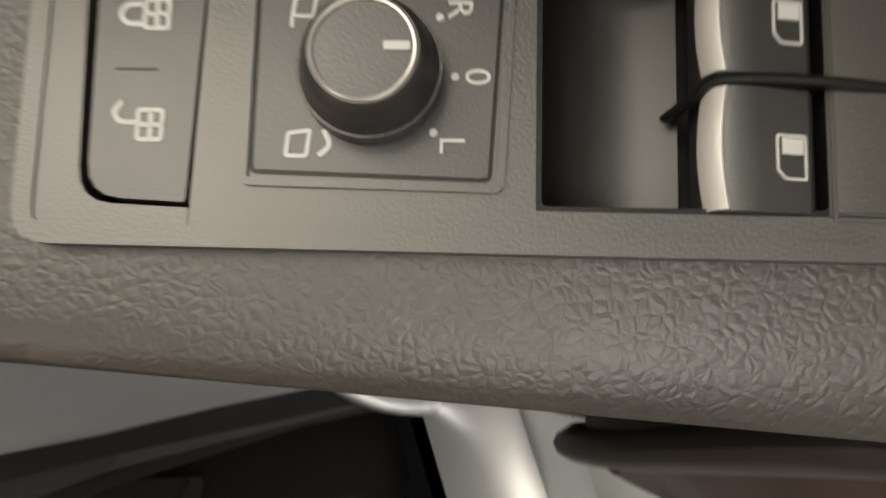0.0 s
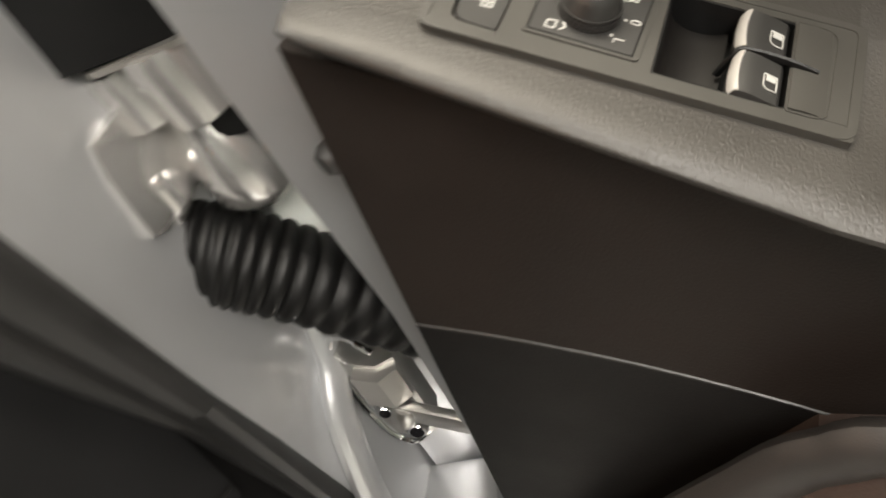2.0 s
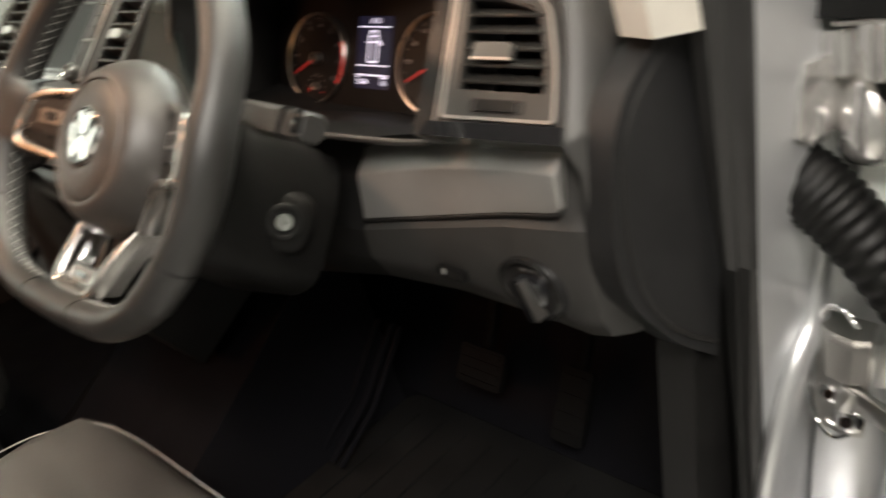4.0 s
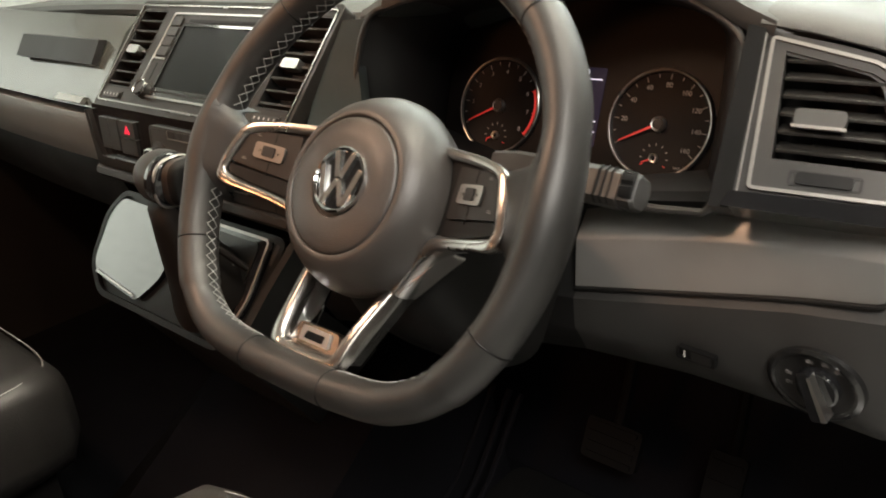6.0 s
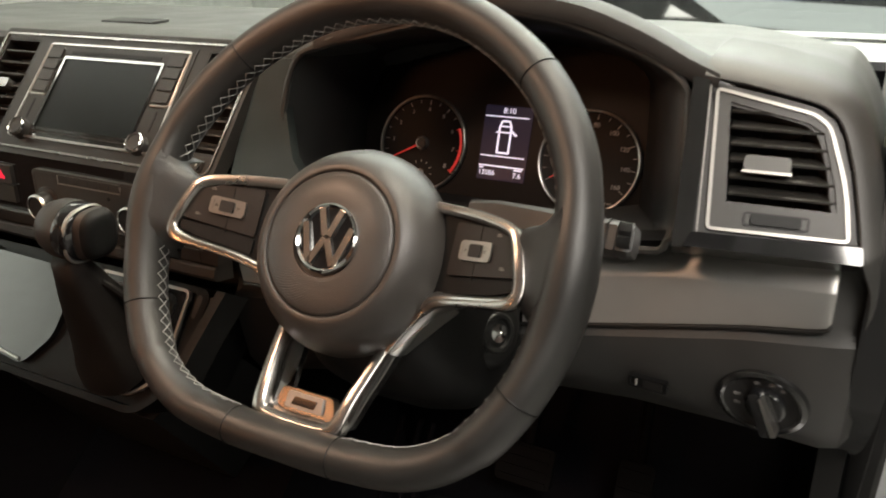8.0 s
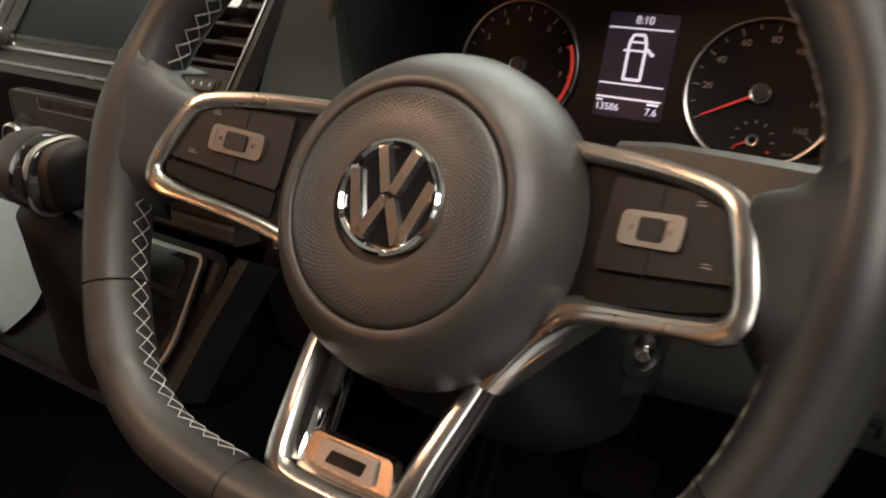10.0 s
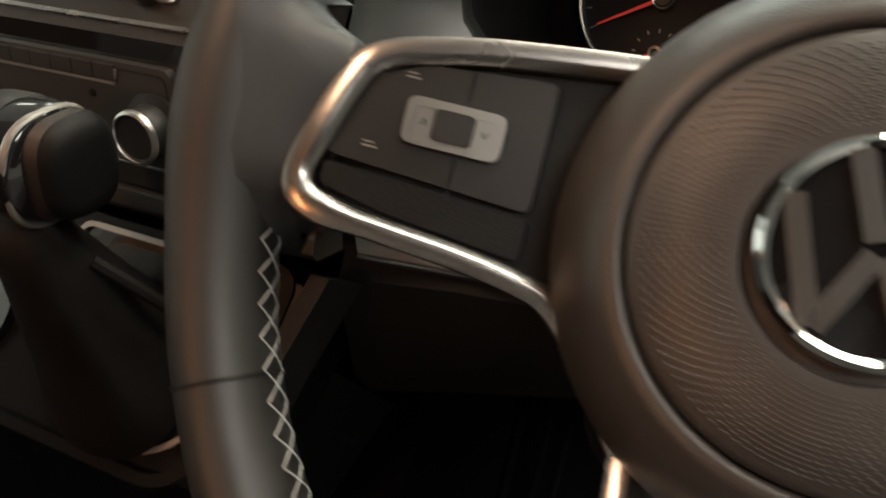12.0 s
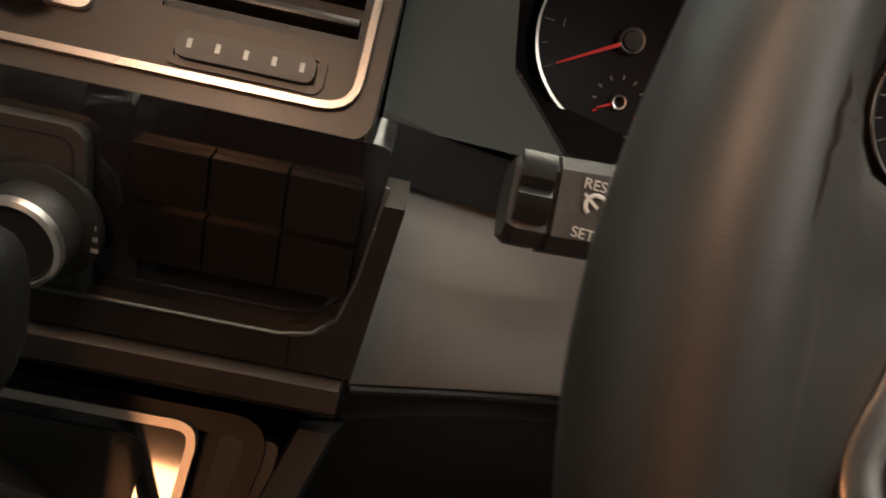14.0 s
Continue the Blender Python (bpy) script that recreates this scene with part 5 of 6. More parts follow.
part("lower_ledge", bevel(loft([[(u, -0.0245, 0.001), (u, -0.028, 0.006), (u, -0.036, 0.008), (u, -0.041, 0.004), (u, -0.045, -0.02), (u, -0.0245, -0.02)] for u in (-0.218, 0.2)]), 0.002), BEZEL, cli)

# ---- passenger side of the dash ----
glove = thing("glovebox", I4, "glossy glovebox lid, reflection tinted in, with thin chrome handle", "glovebox")
GX = [(-0.652, 0.0), (-0.80, 0.0), (-1.05, 0.01), (-1.34, 0.03)]
part("lid", bevel(loft([[(x, 0.140 + d, 1.205), (x, 0.150 + d, 1.235), (x, 0.200 + d, 1.300), (x, 0.225 + d, 1.318), (x, 0.26 + d, 1.300), (x, 0.20 + d, 1.20)] for x, d in GX]), 0.003), GLOVE, glove)
part("tray_recess", bevel(loft([[(x, 0.166, 1.258), (x, 0.158, 1.262), (x, 0.178, 1.292), (x, 0.190, 1.290)] for x in (-0.69, -0.80, -0.94)]), 0.003), DARK, glove)
part("handle", bevel(loft([[(x, 0.137, 1.208), (x, 0.132, 1.212), (x, 0.140, 1.219), (x, 0.146, 1.215)] for x in (-0.70, -0.78)]), 0.0015), CHROME, glove, "thin chrome handle")
part("passenger_strip", bevel(loft([[(x, 0.135 + d, 1.196), (x, 0.128 + d, 1.160), (x, 0.140 + d, 1.125), (x, 0.20 + d, 1.12), (x, 0.20 + d, 1.196)] for x, d in GX]), 0.003), TRIM_GREY, dash, "satin grey metal-look trim strip")
part("passenger_lower", bevel(loft([[(x, 0.150 + d, 1.120), (x, 0.145 + d, 1.095), (x, 0.17 + d, 1.03), (x, 0.26 + d, 0.98), (x, 0.45, 0.98), (x, 0.45, 1.12)] for x, d in [(-0.655, 0.0)] + GX[1:]]), 0.006), DARK, dash)
part("stack_body", bevel(loft([[(x, 0.250, 1.312), (x, 0.176, 1.232), (x, 0.165, 1.120), (x, 0.170, 1.08), (x, 0.44, 1.0), (x, 0.44, 1.300)] for x in (-0.648, -0.236)]), 0.004), DARK, dash)

# ---- gear console ----
CON = upright((-0.44, 0.055, 1.0), 35)
con = thing("gear_console", CON, "gloss black gear console with chrome outlines and storage flap", "gear console")
CO = [(-0.150, -0.026), (-0.195, 0.012), (-0.198, 0.085), (-0.170, 0.122), (0.190, 0.122), (0.178, 0.06), (0.165, 0.005), (0.130, -0.026)]
part("body", bevel(prism(fillet(CO[::-1], 0.02), -0.09, -0.004), 0.01, 3, 50), DULL_BLACK, con)
part("rim", frame_of([CO[0], *CO[:0:-1]], 0.018, 0.008, -0.02, 0.002, 0.002), DULL_BLACK, con)
FL = [(-0.165, 0.0), (-0.055, -0.012), (-0.018, 0.028), (-0.010, 0.088), (-0.038, 0.108), (-0.162, 0.110), (-0.182, 0.085), (-0.183, 0.018)]
part("flap", slab(FL, [0.012, 0.012, 0.015, 0.01, 0.01, 0.01, 0.015, 0.012], -0.006, 0.0035, 0.0015), PIANO, con, "gloss black storage flap")
part("flap_edge", tube([(-0.166, 0.0035, 0.0045), (-0.060, -0.0075, 0.0045)], 0.0022, 0.0016, seg=8), CHROME, con)
GP = [(0.055, -0.0120), (0.118, -0.0090), (0.146, 0.012), (0.158, 0.040), (0.163, 0.1165), (0.030, 0.1165), (0.014, 0.080), (0.018, 0.020)]
part("gear_plate", slab(GP, 0.012, -0.006, 0.0015, 0.0006), PIANO, con)
part("gear_outline", frame_of(GP, [0.016, 0.016, 0.014, 0.02, 0.010, 0.008, 0.02, 0.02], 0.0034, -0.001, 0.0044, 0.0012), SATIN, con, "satin chrome outline")
part("gear_well", slab([(0.052, 0.006), (0.114, 0.006), (0.136, 0.03), (0.146, 0.108), (0.050, 0.108), (0.042, 0.03)], 0.012, -0.01, 0.0028, 0.001), BEZEL, con)
for k, (u, v) in enumerate(((0.0300, 0.052), (0.0285, 0.0375), (0.0290, 0.022))):
    writing("gear_letter", "RDS"[k], 0.0075, flat(u, v, 0.0018), DIMPRINT, con)
part("side_tray", slab([(0.168, 0.088), (0.190, 0.088), (0.192, 0.114), (0.170, 0.114)], 0.004, -0.012, 0.000, 0.002), DARK, con)
part("side_wall", bevel(loft([[(u0, v, -0.01), (u0 + 0.002, v, 0.006), (u0 + 0.014, v, 0.006), (u0 + 0.017, v, -0.028)] for u0, v in ((0.160, 0.0), (0.176, 0.06), (0.196, 0.122))]), 0.003), TRIM_BLACK, con)
# console underside takes the same shaded black
part("under_body", bevel(loft([[(-0.19, 0.06, -0.08), (-0.13, -0.03, -0.03), (0.13, -0.03, -0.03), (0.17, 0.06, -0.08)], [(-0.19, 0.02, -0.22), (-0.13, -0.10, -0.20), (0.13, -0.10, -0.20), (0.17, 0.02, -0.22)]]), 0.02), SHADED_BLACK, con)

lev = thing("gear_lever", I4, "automatic gear lever with leather knob and chrome band", "gear lever")
part("gaiter", loft([[Vector((-0.352, 0.070, 1.045)) + Vector((rx * math.cos(a) * (1 + 0.07 * math.sin(5 * a) + 0.03 * math.sin(9 * a + h * 60)), ry * math.sin(a) * 0.8 - h * 0.30, ry * math.sin(a) * 0.6 + h)) for a in [k * math.pi / 20 for k in range(40)]] for rx, ry, h in ((0.054, 0.052, -0.016), (0.052, 0.050, -0.004), (0.044, 0.043, 0.014), (0.038, 0.036, 0.034), (0.034, 0.030, 0.056), (0.028, 0.024, 0.078), (0.022, 0.019, 0.096), (0.016, 0.015, 0.112))]), GAITER, lev, "black leather gaiter", angle=80)
part("gaiter_fold", tube([(-0.325, 0.052, 1.128), (-0.305, 0.072, 1.095), (-0.290, 0.090, 1.070)], 0.004, seg=8, ref=(0, 1, 0.4)), GAITER, lev)


def knob_loop(x, r, lean=0.0, ry=1.0, y=0.050):
    x, r = -0.346 + (x + 0.347) * 0.88, r * 0.88
    return [(x + lean * math.sin(a), y + r * ry * math.cos(a), 1.182 + r * math.sin(a)) for a in [k * 2 * math.pi / 32 for k in range(32)]]


part("knob", loft([knob_loop(x - 0.004, r) for x, r in ((-0.389, 0.005), (-0.387, 0.013), (-0.381, 0.0225), (-0.371, 0.0300), (-0.358, 0.0340), (-0.346, 0.0345), (-0.338, 0.0335))]), RIM_LEATHER, lev, "dark leather knob", angle=70)
part("knob_inlay", loft([knob_loop(x - 0.004, r, 0.004) for x, r in ((-0.340, 0.0338), (-0.334, 0.0342), (-0.323, 0.0325), (-0.319, 0.0300))]), PIANO, lev, angle=70)
def knob_box(x, r, ry, lean, y=0.050, p=0.55):
    """A rounded box section of the knob, standing across the van."""
    loop = []
    for k in range(32):
        a = k * 2 * math.pi / 32
        c, q = math.cos(a), math.sin(a)
        c, q = math.copysign(abs(c) ** p, c), math.copysign(abs(q) ** p, q)
        loop.append((x + lean * q, y + r * ry * c, 1.181 + r * q))
    return loop


part("knob_band", tube([Vector(p) for p in knob_box(-0.3290, 0.0280, 0.90, 0.005, 0.049, 0.75)], 0.0016, 0.0024, closed=True, seg=8, ref=(1, 0, 0)), SATIN, lev, "satin metal band")
part("knob_cap", bevel(loft([knob_box(x, r, ry, l, y, 0.72) for x, r, ry, l, y in ((-0.334, 0.0266, 0.86, 0.005, 0.051), (-0.322, 0.0262, 0.84, 0.004, 0.053), (-0.3180, 0.0256, 0.83, 0.003, 0.054))]), 0.001), KNOB_CAP, lev, "brown-black leather thumb cap", angle=40)
# end face split off and blackened, as if shaded from the doorway
part("knob_end", loft([knob_box(x, r, ry, l, y, 0.72) for x, r, ry, l, y in ((-0.3185, 0.0255, 0.83, 0.003, 0.054), (-0.3150, 0.0247, 0.81, 0.003, 0.054), (-0.3118, 0.0228, 0.79, 0.002, 0.054), (-0.3098, 0.0195, 0.77, 0.002, 0.054), (-0.3090, 0.0140, 0.74, 0.002, 0.054))]), SHROUD_BLACK, lev, "end of the knob, coloured dark as in shade", angle=60)

# ---- steering column ----
WHEEL = face((0, 0, 1.25), 22)
col = thing("steering_column", WHEEL, "dark steering column shroud with ignition lock and stalks", "steering column")
SHR = []
for n, a, top, low in ((-0.055, 0.050, 0.040, -0.060), (-0.075, 0.062, 0.048, -0.080), (-0.110, 0.070, 0.050, -0.100), (-0.160, 0.074, 0.048, -0.110), (-0.225, 0.070, 0.040, -0.110)):
    SHR.append([(p.x, p.y, n) for p in fillet([(-a, low * 0.8), (-a * 0.55, low), (a * 0.55, low), (a, low * 0.8), (a * 1.02, 0.0), (a * 0.8, top), (-a * 0.8, top), (-a * 1.02, 0.0)], 0.02, 3)])
part("shroud", loft(SHR), SHROUD_BLACK, col, angle=50)
part("lock_boss", moved(loft([[(p.x, p.y, n) for p in fillet([(-r, -r), (r, -r), (r, r), (-r, r)], r * 0.9, 5)] for r, n in ((0.034, -0.04), (0.032, 0.004), (0.028, 0.012), (0.022, 0.015))]), Matrix.Translation((0.064, -0.034, -0.166)) @ Matrix.Rotation(radians(62), 4, "Y")), SHROUD_BLACK, col, angle=50)
ign = part("ignition_lock", moved(lathe([(0.0175, 0.012), (0.0175, 0.018), (0.0160, 0.0195), (0.0130, 0.0195), (0.0115, 0.017), (0, 0.017)], 32), Matrix.Translation((0.064, -0.034, -0.166)) @ Matrix.Rotation(radians(62), 4, "Y")), RUBBER, col)
part("key_slot", moved(join(lathe([(0.0085, 0.016), (0.0080, 0.0195), (0.0025, 0.0200), (0.0018, 0.018), (0, 0.018)], 24)), Matrix.Translation((0.064, -0.034, -0.166)) @ Matrix.Rotation(radians(62), 4, "Y")), BRIGHT, ign)
STALK_N = -0.096


def stalk(side, lift=0.0, lean=0.0):
    """A column stalk: arm, rounded head and end rocker; lean brings the head nearer to the driver."""
    sec = [(-0.5, -0.85), (0.6, -0.9), (1, -0.62), (1, 0.66), (0.7, 0.95), (-0.6, 0.95), (-1, 0.4), (-1, -0.3)]

    def near(u):
        return STALK_N + lean * max(0.0, min(1.0, (u - 0.06) / 0.10))
    rows = []
    for u, h, d, dv in ((0.06, 0.010, 0.010, 0.006), (0.085, 0.0105, 0.010, 0.007), (0.110, 0.012, 0.012, 0.004), (0.140, 0.0138, 0.014, 0.0), (0.184, 0.0135, 0.014, -0.002)):
        rows.append([(side * u, 0.034 + lift + dv + h * b, near(u) + d * a) for a, b in sec])
    s = part("stalk", bevel(loft(rows), 0.0025, 3, 25), MID, col)
    tip = []
    for u, h, d in ((0.184, 0.0125, 0.012), (0.186, 0.0130, 0.0130), (0.193, 0.0130, 0.0126), (0.1955, 0.0110, 0.0110)):
        tip.append([(side * u, 0.032 + lift + h * b, near(u) + d * a) for a, b in sec])
    part("stalk_tip", bevel(loft(tip), 0.002, 2, 25), MID, s)
    part("rocker", bevel(loft([[(side * u, 0.034 + lift + v, near(u) + 0.0115 + k) for v, k in ((-0.008, 0), (-0.008, 0.0030), (-0.0045, 0.0050), (-0.0015, 0.0052), (0.0005, 0.0034), (0.003, 0.0050), (0.007, 0.0045), (0.010, 0.0025), (0.010, 0))] for u in (0.1858, 0.1945)]), 0.0008), GLOSS_GREY, s)
    return s


left_stalk = stalk(-1)
right_stalk = stalk(1, 0.011, 0.022)
for k in range(3):
    part("stalk_groove", bevel(loft([[(u, 0.044 + 0.0138 * b, STALK_N + 0.022 + 0.0142 * a) for a, b in ((-0.5, -0.85), (0.6, -0.9), (1, -0.62), (1, 0.66), (0.7, 0.95), (-0.6, 0.95), (-1, 0.4), (-1, -0.3))] for u in (0.1665 + 0.005 * k, 0.1677 + 0.005 * k)]), 0.0003), RUBBER, right_stalk)
writing("stalk_writing", "RES/+", 0.0039, flat(-0.1735, 0.0382, STALK_N + 0.0146, -4), PRINT, left_stalk)
writing("stalk_writing", "SET/-", 0.0039, flat(-0.1750, 0.0255, STALK_N + 0.0146, -4), PRINT, left_stalk)
part("cruise_mark", join(tube([(-0.1742 + 0.0027 * math.cos(a), 0.0332 + 0.0027 * math.sin(a), STALK_N + 0.0147) for a in [radians(-50 + 280 * k / 18) for k in range(19)]], 0.0006, 0.0003, seg=6), moved(prism(rect(-0.0004, 0.0004, 0, 0.0050), 0, 0.0004), flat(-0.1737, 0.0326, STALK_N + 0.0145, 50))), PRINT, left_stalk)

# ---- steering wheel ----
sw = thing("steering_wheel", WHEEL, "dark leather flat-bottomed steering wheel with satin metal spokes", "steering wheel")
half = [(0.0, 0.184), (0.065, 0.1725), (0.1250, 0.1335), (0.1635, 0.0765), (0.1755, 0.016), (0.1715, -0.034), (0.1580, -0.076), (0.1335, -0.1130), (0.097, -0.1355), (0.050, -0.1425)]
pathpts = half + [(0.0, -0.1435)] + [(-u, v) for u, v in half[:0:-1]]


def rim_n(v):
    """The rim stands a little proud at the spokes."""
    return -0.010 + 0.0065 * math.exp(-((v - 0.03) / 0.05) ** 2)


rim_path = spline([(u, v, rim_n(v)) for u, v in pathpts], 8, True)
wid, dep = [], []
for p in rim_path:
    grip = 1.0 if p.y > -0.11 else 0.93
    thumb = -0.0016 * math.exp(-((p.y - 0.055) / 0.022) ** 2) + 0.0022 * math.exp(-((p.y - 0.004) / 0.055) ** 2)
    wid.append((0.0150 + thumb) * grip)
    dep.append((0.0178 + thumb * 0.5) * grip)
part("rim", tube(rim_path, wid, dep, closed=True, seg=24), RIM_LEATHER, sw, "dark leather rim", angle=80)


def rim_frame(k):
    p = rim_path[k % len(rim_path)]
    t = (rim_path[(k + 1) % len(rim_path)] - rim_path[k - 1]).normalized()
    side = t.cross(Vector((0, 0, 1))).normalized()
    return p, t, side


def nearest(u, v):
    return min(range(len(rim_path)), key=lambda k: (rim_path[k].x - u) ** 2 + (rim_path[k].y - v) ** 2)


for u, v in ((0.128, 0.132), (-0.128, 0.132), (0.160, -0.080), (-0.160, -0.080), (0.046, -0.1425), (-0.046, -0.1425)):
    k = nearest(u, v)
    p, t, side = rim_frame(k)
    part("leather_seam", tube([p + side * (wid[k] + 0.00005) * math.cos(a) + Vector((0, 0, 1)) * (dep[k] + 0.00005) * math.sin(a) for a in [i * 2 * math.pi / 24 for i in range(24)]], 0.0007, 0.0007, closed=True, seg=6, ref=t), RUBBER, sw)
# crossed stitching along the inner side of the rim
cum = [0.0]
for a, b in zip(rim_path, rim_path[1:]):
    cum.append(cum[-1] + (b - a).length)
total = cum[-1] + (rim_path[0] - rim_path[-1]).length


def rim_at(s):
    s %= total
    k = max(i for i in range(len(cum)) if cum[i] <= s)
    seg_len = (cum[k + 1] if k + 1 < len(cum) else total) - cum[k]
    f = (s - cum[k]) / seg_len
    p, t, side = rim_frame(k)
    p2, t2, side2 = rim_frame((k + 1) % len(rim_path))
    return p.lerp(p2, f), t.lerp(t2, f).normalized(), side.lerp(side2, f).normalized(), wid[k] * (1 - f) + wid[(k + 1) % len(wid)] * f, dep[k] * (1 - f) + dep[(k + 1) % len(dep)] * f


def on_rim(s, ang):
    p, t, side, a, b = rim_at(s)
    inward = side if (p + side * 0.01).length < p.length else -side
    return p + inward * (a + 0.0003) * math.cos(ang) + Vector((0, 0, 1)) * (b + 0.0003) * math.sin(ang)


def thread(s0, a0, s1, a1):
    pts = [on_rim(s0 + (s1 - s0) * k / 3, a0 + (a1 - a0) * k / 3) for k in range(4)]
    return tube(pts, 0.00030, seg=5, ref=(0.3, 0.2, 1))


A0, A1 = radians(-24), radians(12)
pitch = 0.0105
for name_, lo, hi in (("upper", (0.150, 0.045), (-0.150, 0.045)), ("left", (-0.160, -0.025), (-0.052, -0.1425)), ("right", (0.160, -0.025), (0.052, -0.1425))):
    ka, kb = sorted((cum[nearest(*lo)], cum[nearest(*hi)]))
    if name_ == "upper":
        spans = [(kb, total + ka)]
    else:
        spans = [(ka, kb)]
    for s0, s1 in spans:
        if s1 - s0 > 0.62:
            s0, s1 = s1, s0 + total
        s = s0
        th = []
        while s < s1:
            mid_ = (A0 + A1) / 2
            th += [thread(s, A0, s + pitch * 0.5, mid_), thread(s + pitch * 0.5, mid_, s, A1), thread(s + pitch * 0.5, mid_, s + pitch, A0), thread(s + pitch * 0.5, mid_, s + pitch, A1), thread(s + pitch * 0.4, mid_, s + pitch * 0.6, mid_)]
            s += pitch
        if th:
            tagged(part("stitching", join(*th), THREAD, sw, "grey crossed stitching"), kind="stuff")

# airbag pad
HC = (0.001, 0.0)
PC = (-0.0006, -0.0022)
part("airbag_rim", lathe([(0.0526, -0.0038), (0.0531, -0.0018), (0.0546, -0.0010), (0.0580, -0.0022), (0.0636, -0.0062), (0.0688, -0.0125), (0.0738, -0.0210), (0.0776, -0.0310), (0.0784, -0.0390), (0.0750, -0.0500), (0.0600, -0.0580), (0, -0.0560)], 72, PC), PAD, sw, "dark padded airbag cover", angle=60)
part("airbag_face", lathe([(0.0524, -0.0038), (0.0517, -0.0017), (0.0500, -0.0006), (0.0390, 0.0018), (0.0290, 0.0026), (0.0264, 0.0022), (0.0262, -0.001), (0, -0.001)], 72, PC), PAD, sw, angle=60)
dots = []
for r_ in range(16):
    rr = 0.0296 + 0.00122 * r_
    cnt = 96
    for k in range(cnt):
        a = 2 * math.pi * (k + 0.5 * (r_ % 2)) / cnt + 0.0
        if rr < 0.0485:
            h = 0.0026 - 0.0022 * max(0, (rr - 0.029) / 0.019) ** 1.6
            c = Vector((PC[0] + rr * math.cos(a), PC[1] + rr * math.sin(a), h))
            rad, tan = Vector((math.cos(a), math.sin(a), 0)) * 0.00038, Vector((-math.sin(a), math.cos(a), 0)) * (0.00075 * rr / 0.04)
            dots.append((c, rad, tan))
verts, faces = [], []
for c, rad, tan in dots:
    i = len(verts)
    verts += [tuple(c + rad), tuple(c + tan), tuple(c - rad), tuple(c - tan), tuple(c + Vector((0, 0, 0.00026)))]
    faces += [(i, i + 1, i + 4), (i + 1, i + 2, i + 4), (i + 2, i + 3, i + 4), (i + 3, i, i + 4)]
dm = bpy.data.meshes.new("grain_dots")
dm.from_pydata(verts, [], faces)
dm.materials.append(PAD)
gd = new("grain_dots", dm)
gd.parent = sw
tagged(gd, "fine raised grain of the airbag cover", kind="stuff")
for sx in (-1, 1):
    part("horn_mark", join(prism(rect(sx * 0.0595 - 0.0026, sx * 0.0595 + 0.0026, 0.0006, 0.0010), -0.0054, -0.0046), prism(rect(sx * 0.0595 - 0.0026, sx * 0.0595 + 0.0020, -0.0010, -0.0006), -0.0054, -0.0046)), RUBBER, sw, smooth=False)
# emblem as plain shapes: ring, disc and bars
em = part("emblem", lathe([(0, 0.0024), (0.0225, 0.0024), (0.0258, 0.0018), (0.0258, -0.002)], 56, HC), PIANO, sw)
part("emblem_ring", lathe([(0.0218, 0.0022), (0.0222, 0.0044), (0.0236, 0.0056), (0.0250, 0.0048), (0.0258, 0.0018)], 64, HC), BRIGHT, em, "bright chrome ring")


def bar(p, q, w_=0.0044):
    """An emblem bar with broad bright chamfers."""
    p, q = Vector(p) + Vector(HC), Vector(q) + Vector(HC)
    d = (q - p).normalized()
    s = Vector((-d.y, d.x)) * w_ / 2
    return bevel(prism([tuple(c) for c in (p - s, q - s, q + s, p + s)], 0.0020, 0.0048), 0.0020, 1)


for sx in (-1, 1):
    for p, q in (((0.0015 * sx, 0.0018), (0.0085 * sx, 0.0205)), ((0.0195 * sx, 0.0090), (0.0105 * sx, -0.0185)), ((0.0098 * sx, -0.0185), (0.0012 * sx, -0.0008))):
        part("emblem_bar", bar(p, q, 0.0048), EMBLEM_CHROME, em, angle=10)


def band(pts, half, high, ref=(0, 0, 1)):
    """Sweeps a flat-faced bar with chamfered edges over a path."""
    pts = [Vector(p) for p in pts]
    ref = Vector(ref)
    loops = []
    for i, p in enumerate(pts):
        t = (pts[min(i + 1, len(pts) - 1)] - pts[max(i - 1, 0)]).normalized()
        side = t.cross(ref).normalized()
        up = side.cross(t).normalized()
        loops.append([p + side * half[i] * a + up * high * b for a, b in ((-1, -1), (-1, 0.55), (-0.88, 0.86), (-0.70, 0.97), (0.28, 1.0), (0.40, 0.95), (0.93, 0.25), (1, 0.0), (1, -1))])
    return bevel(loft(loops), 0.0003, 2, 20)


def spoke_n(u):
    return -0.004 - 0.37 * max(0.0, 0.143 - abs(u))


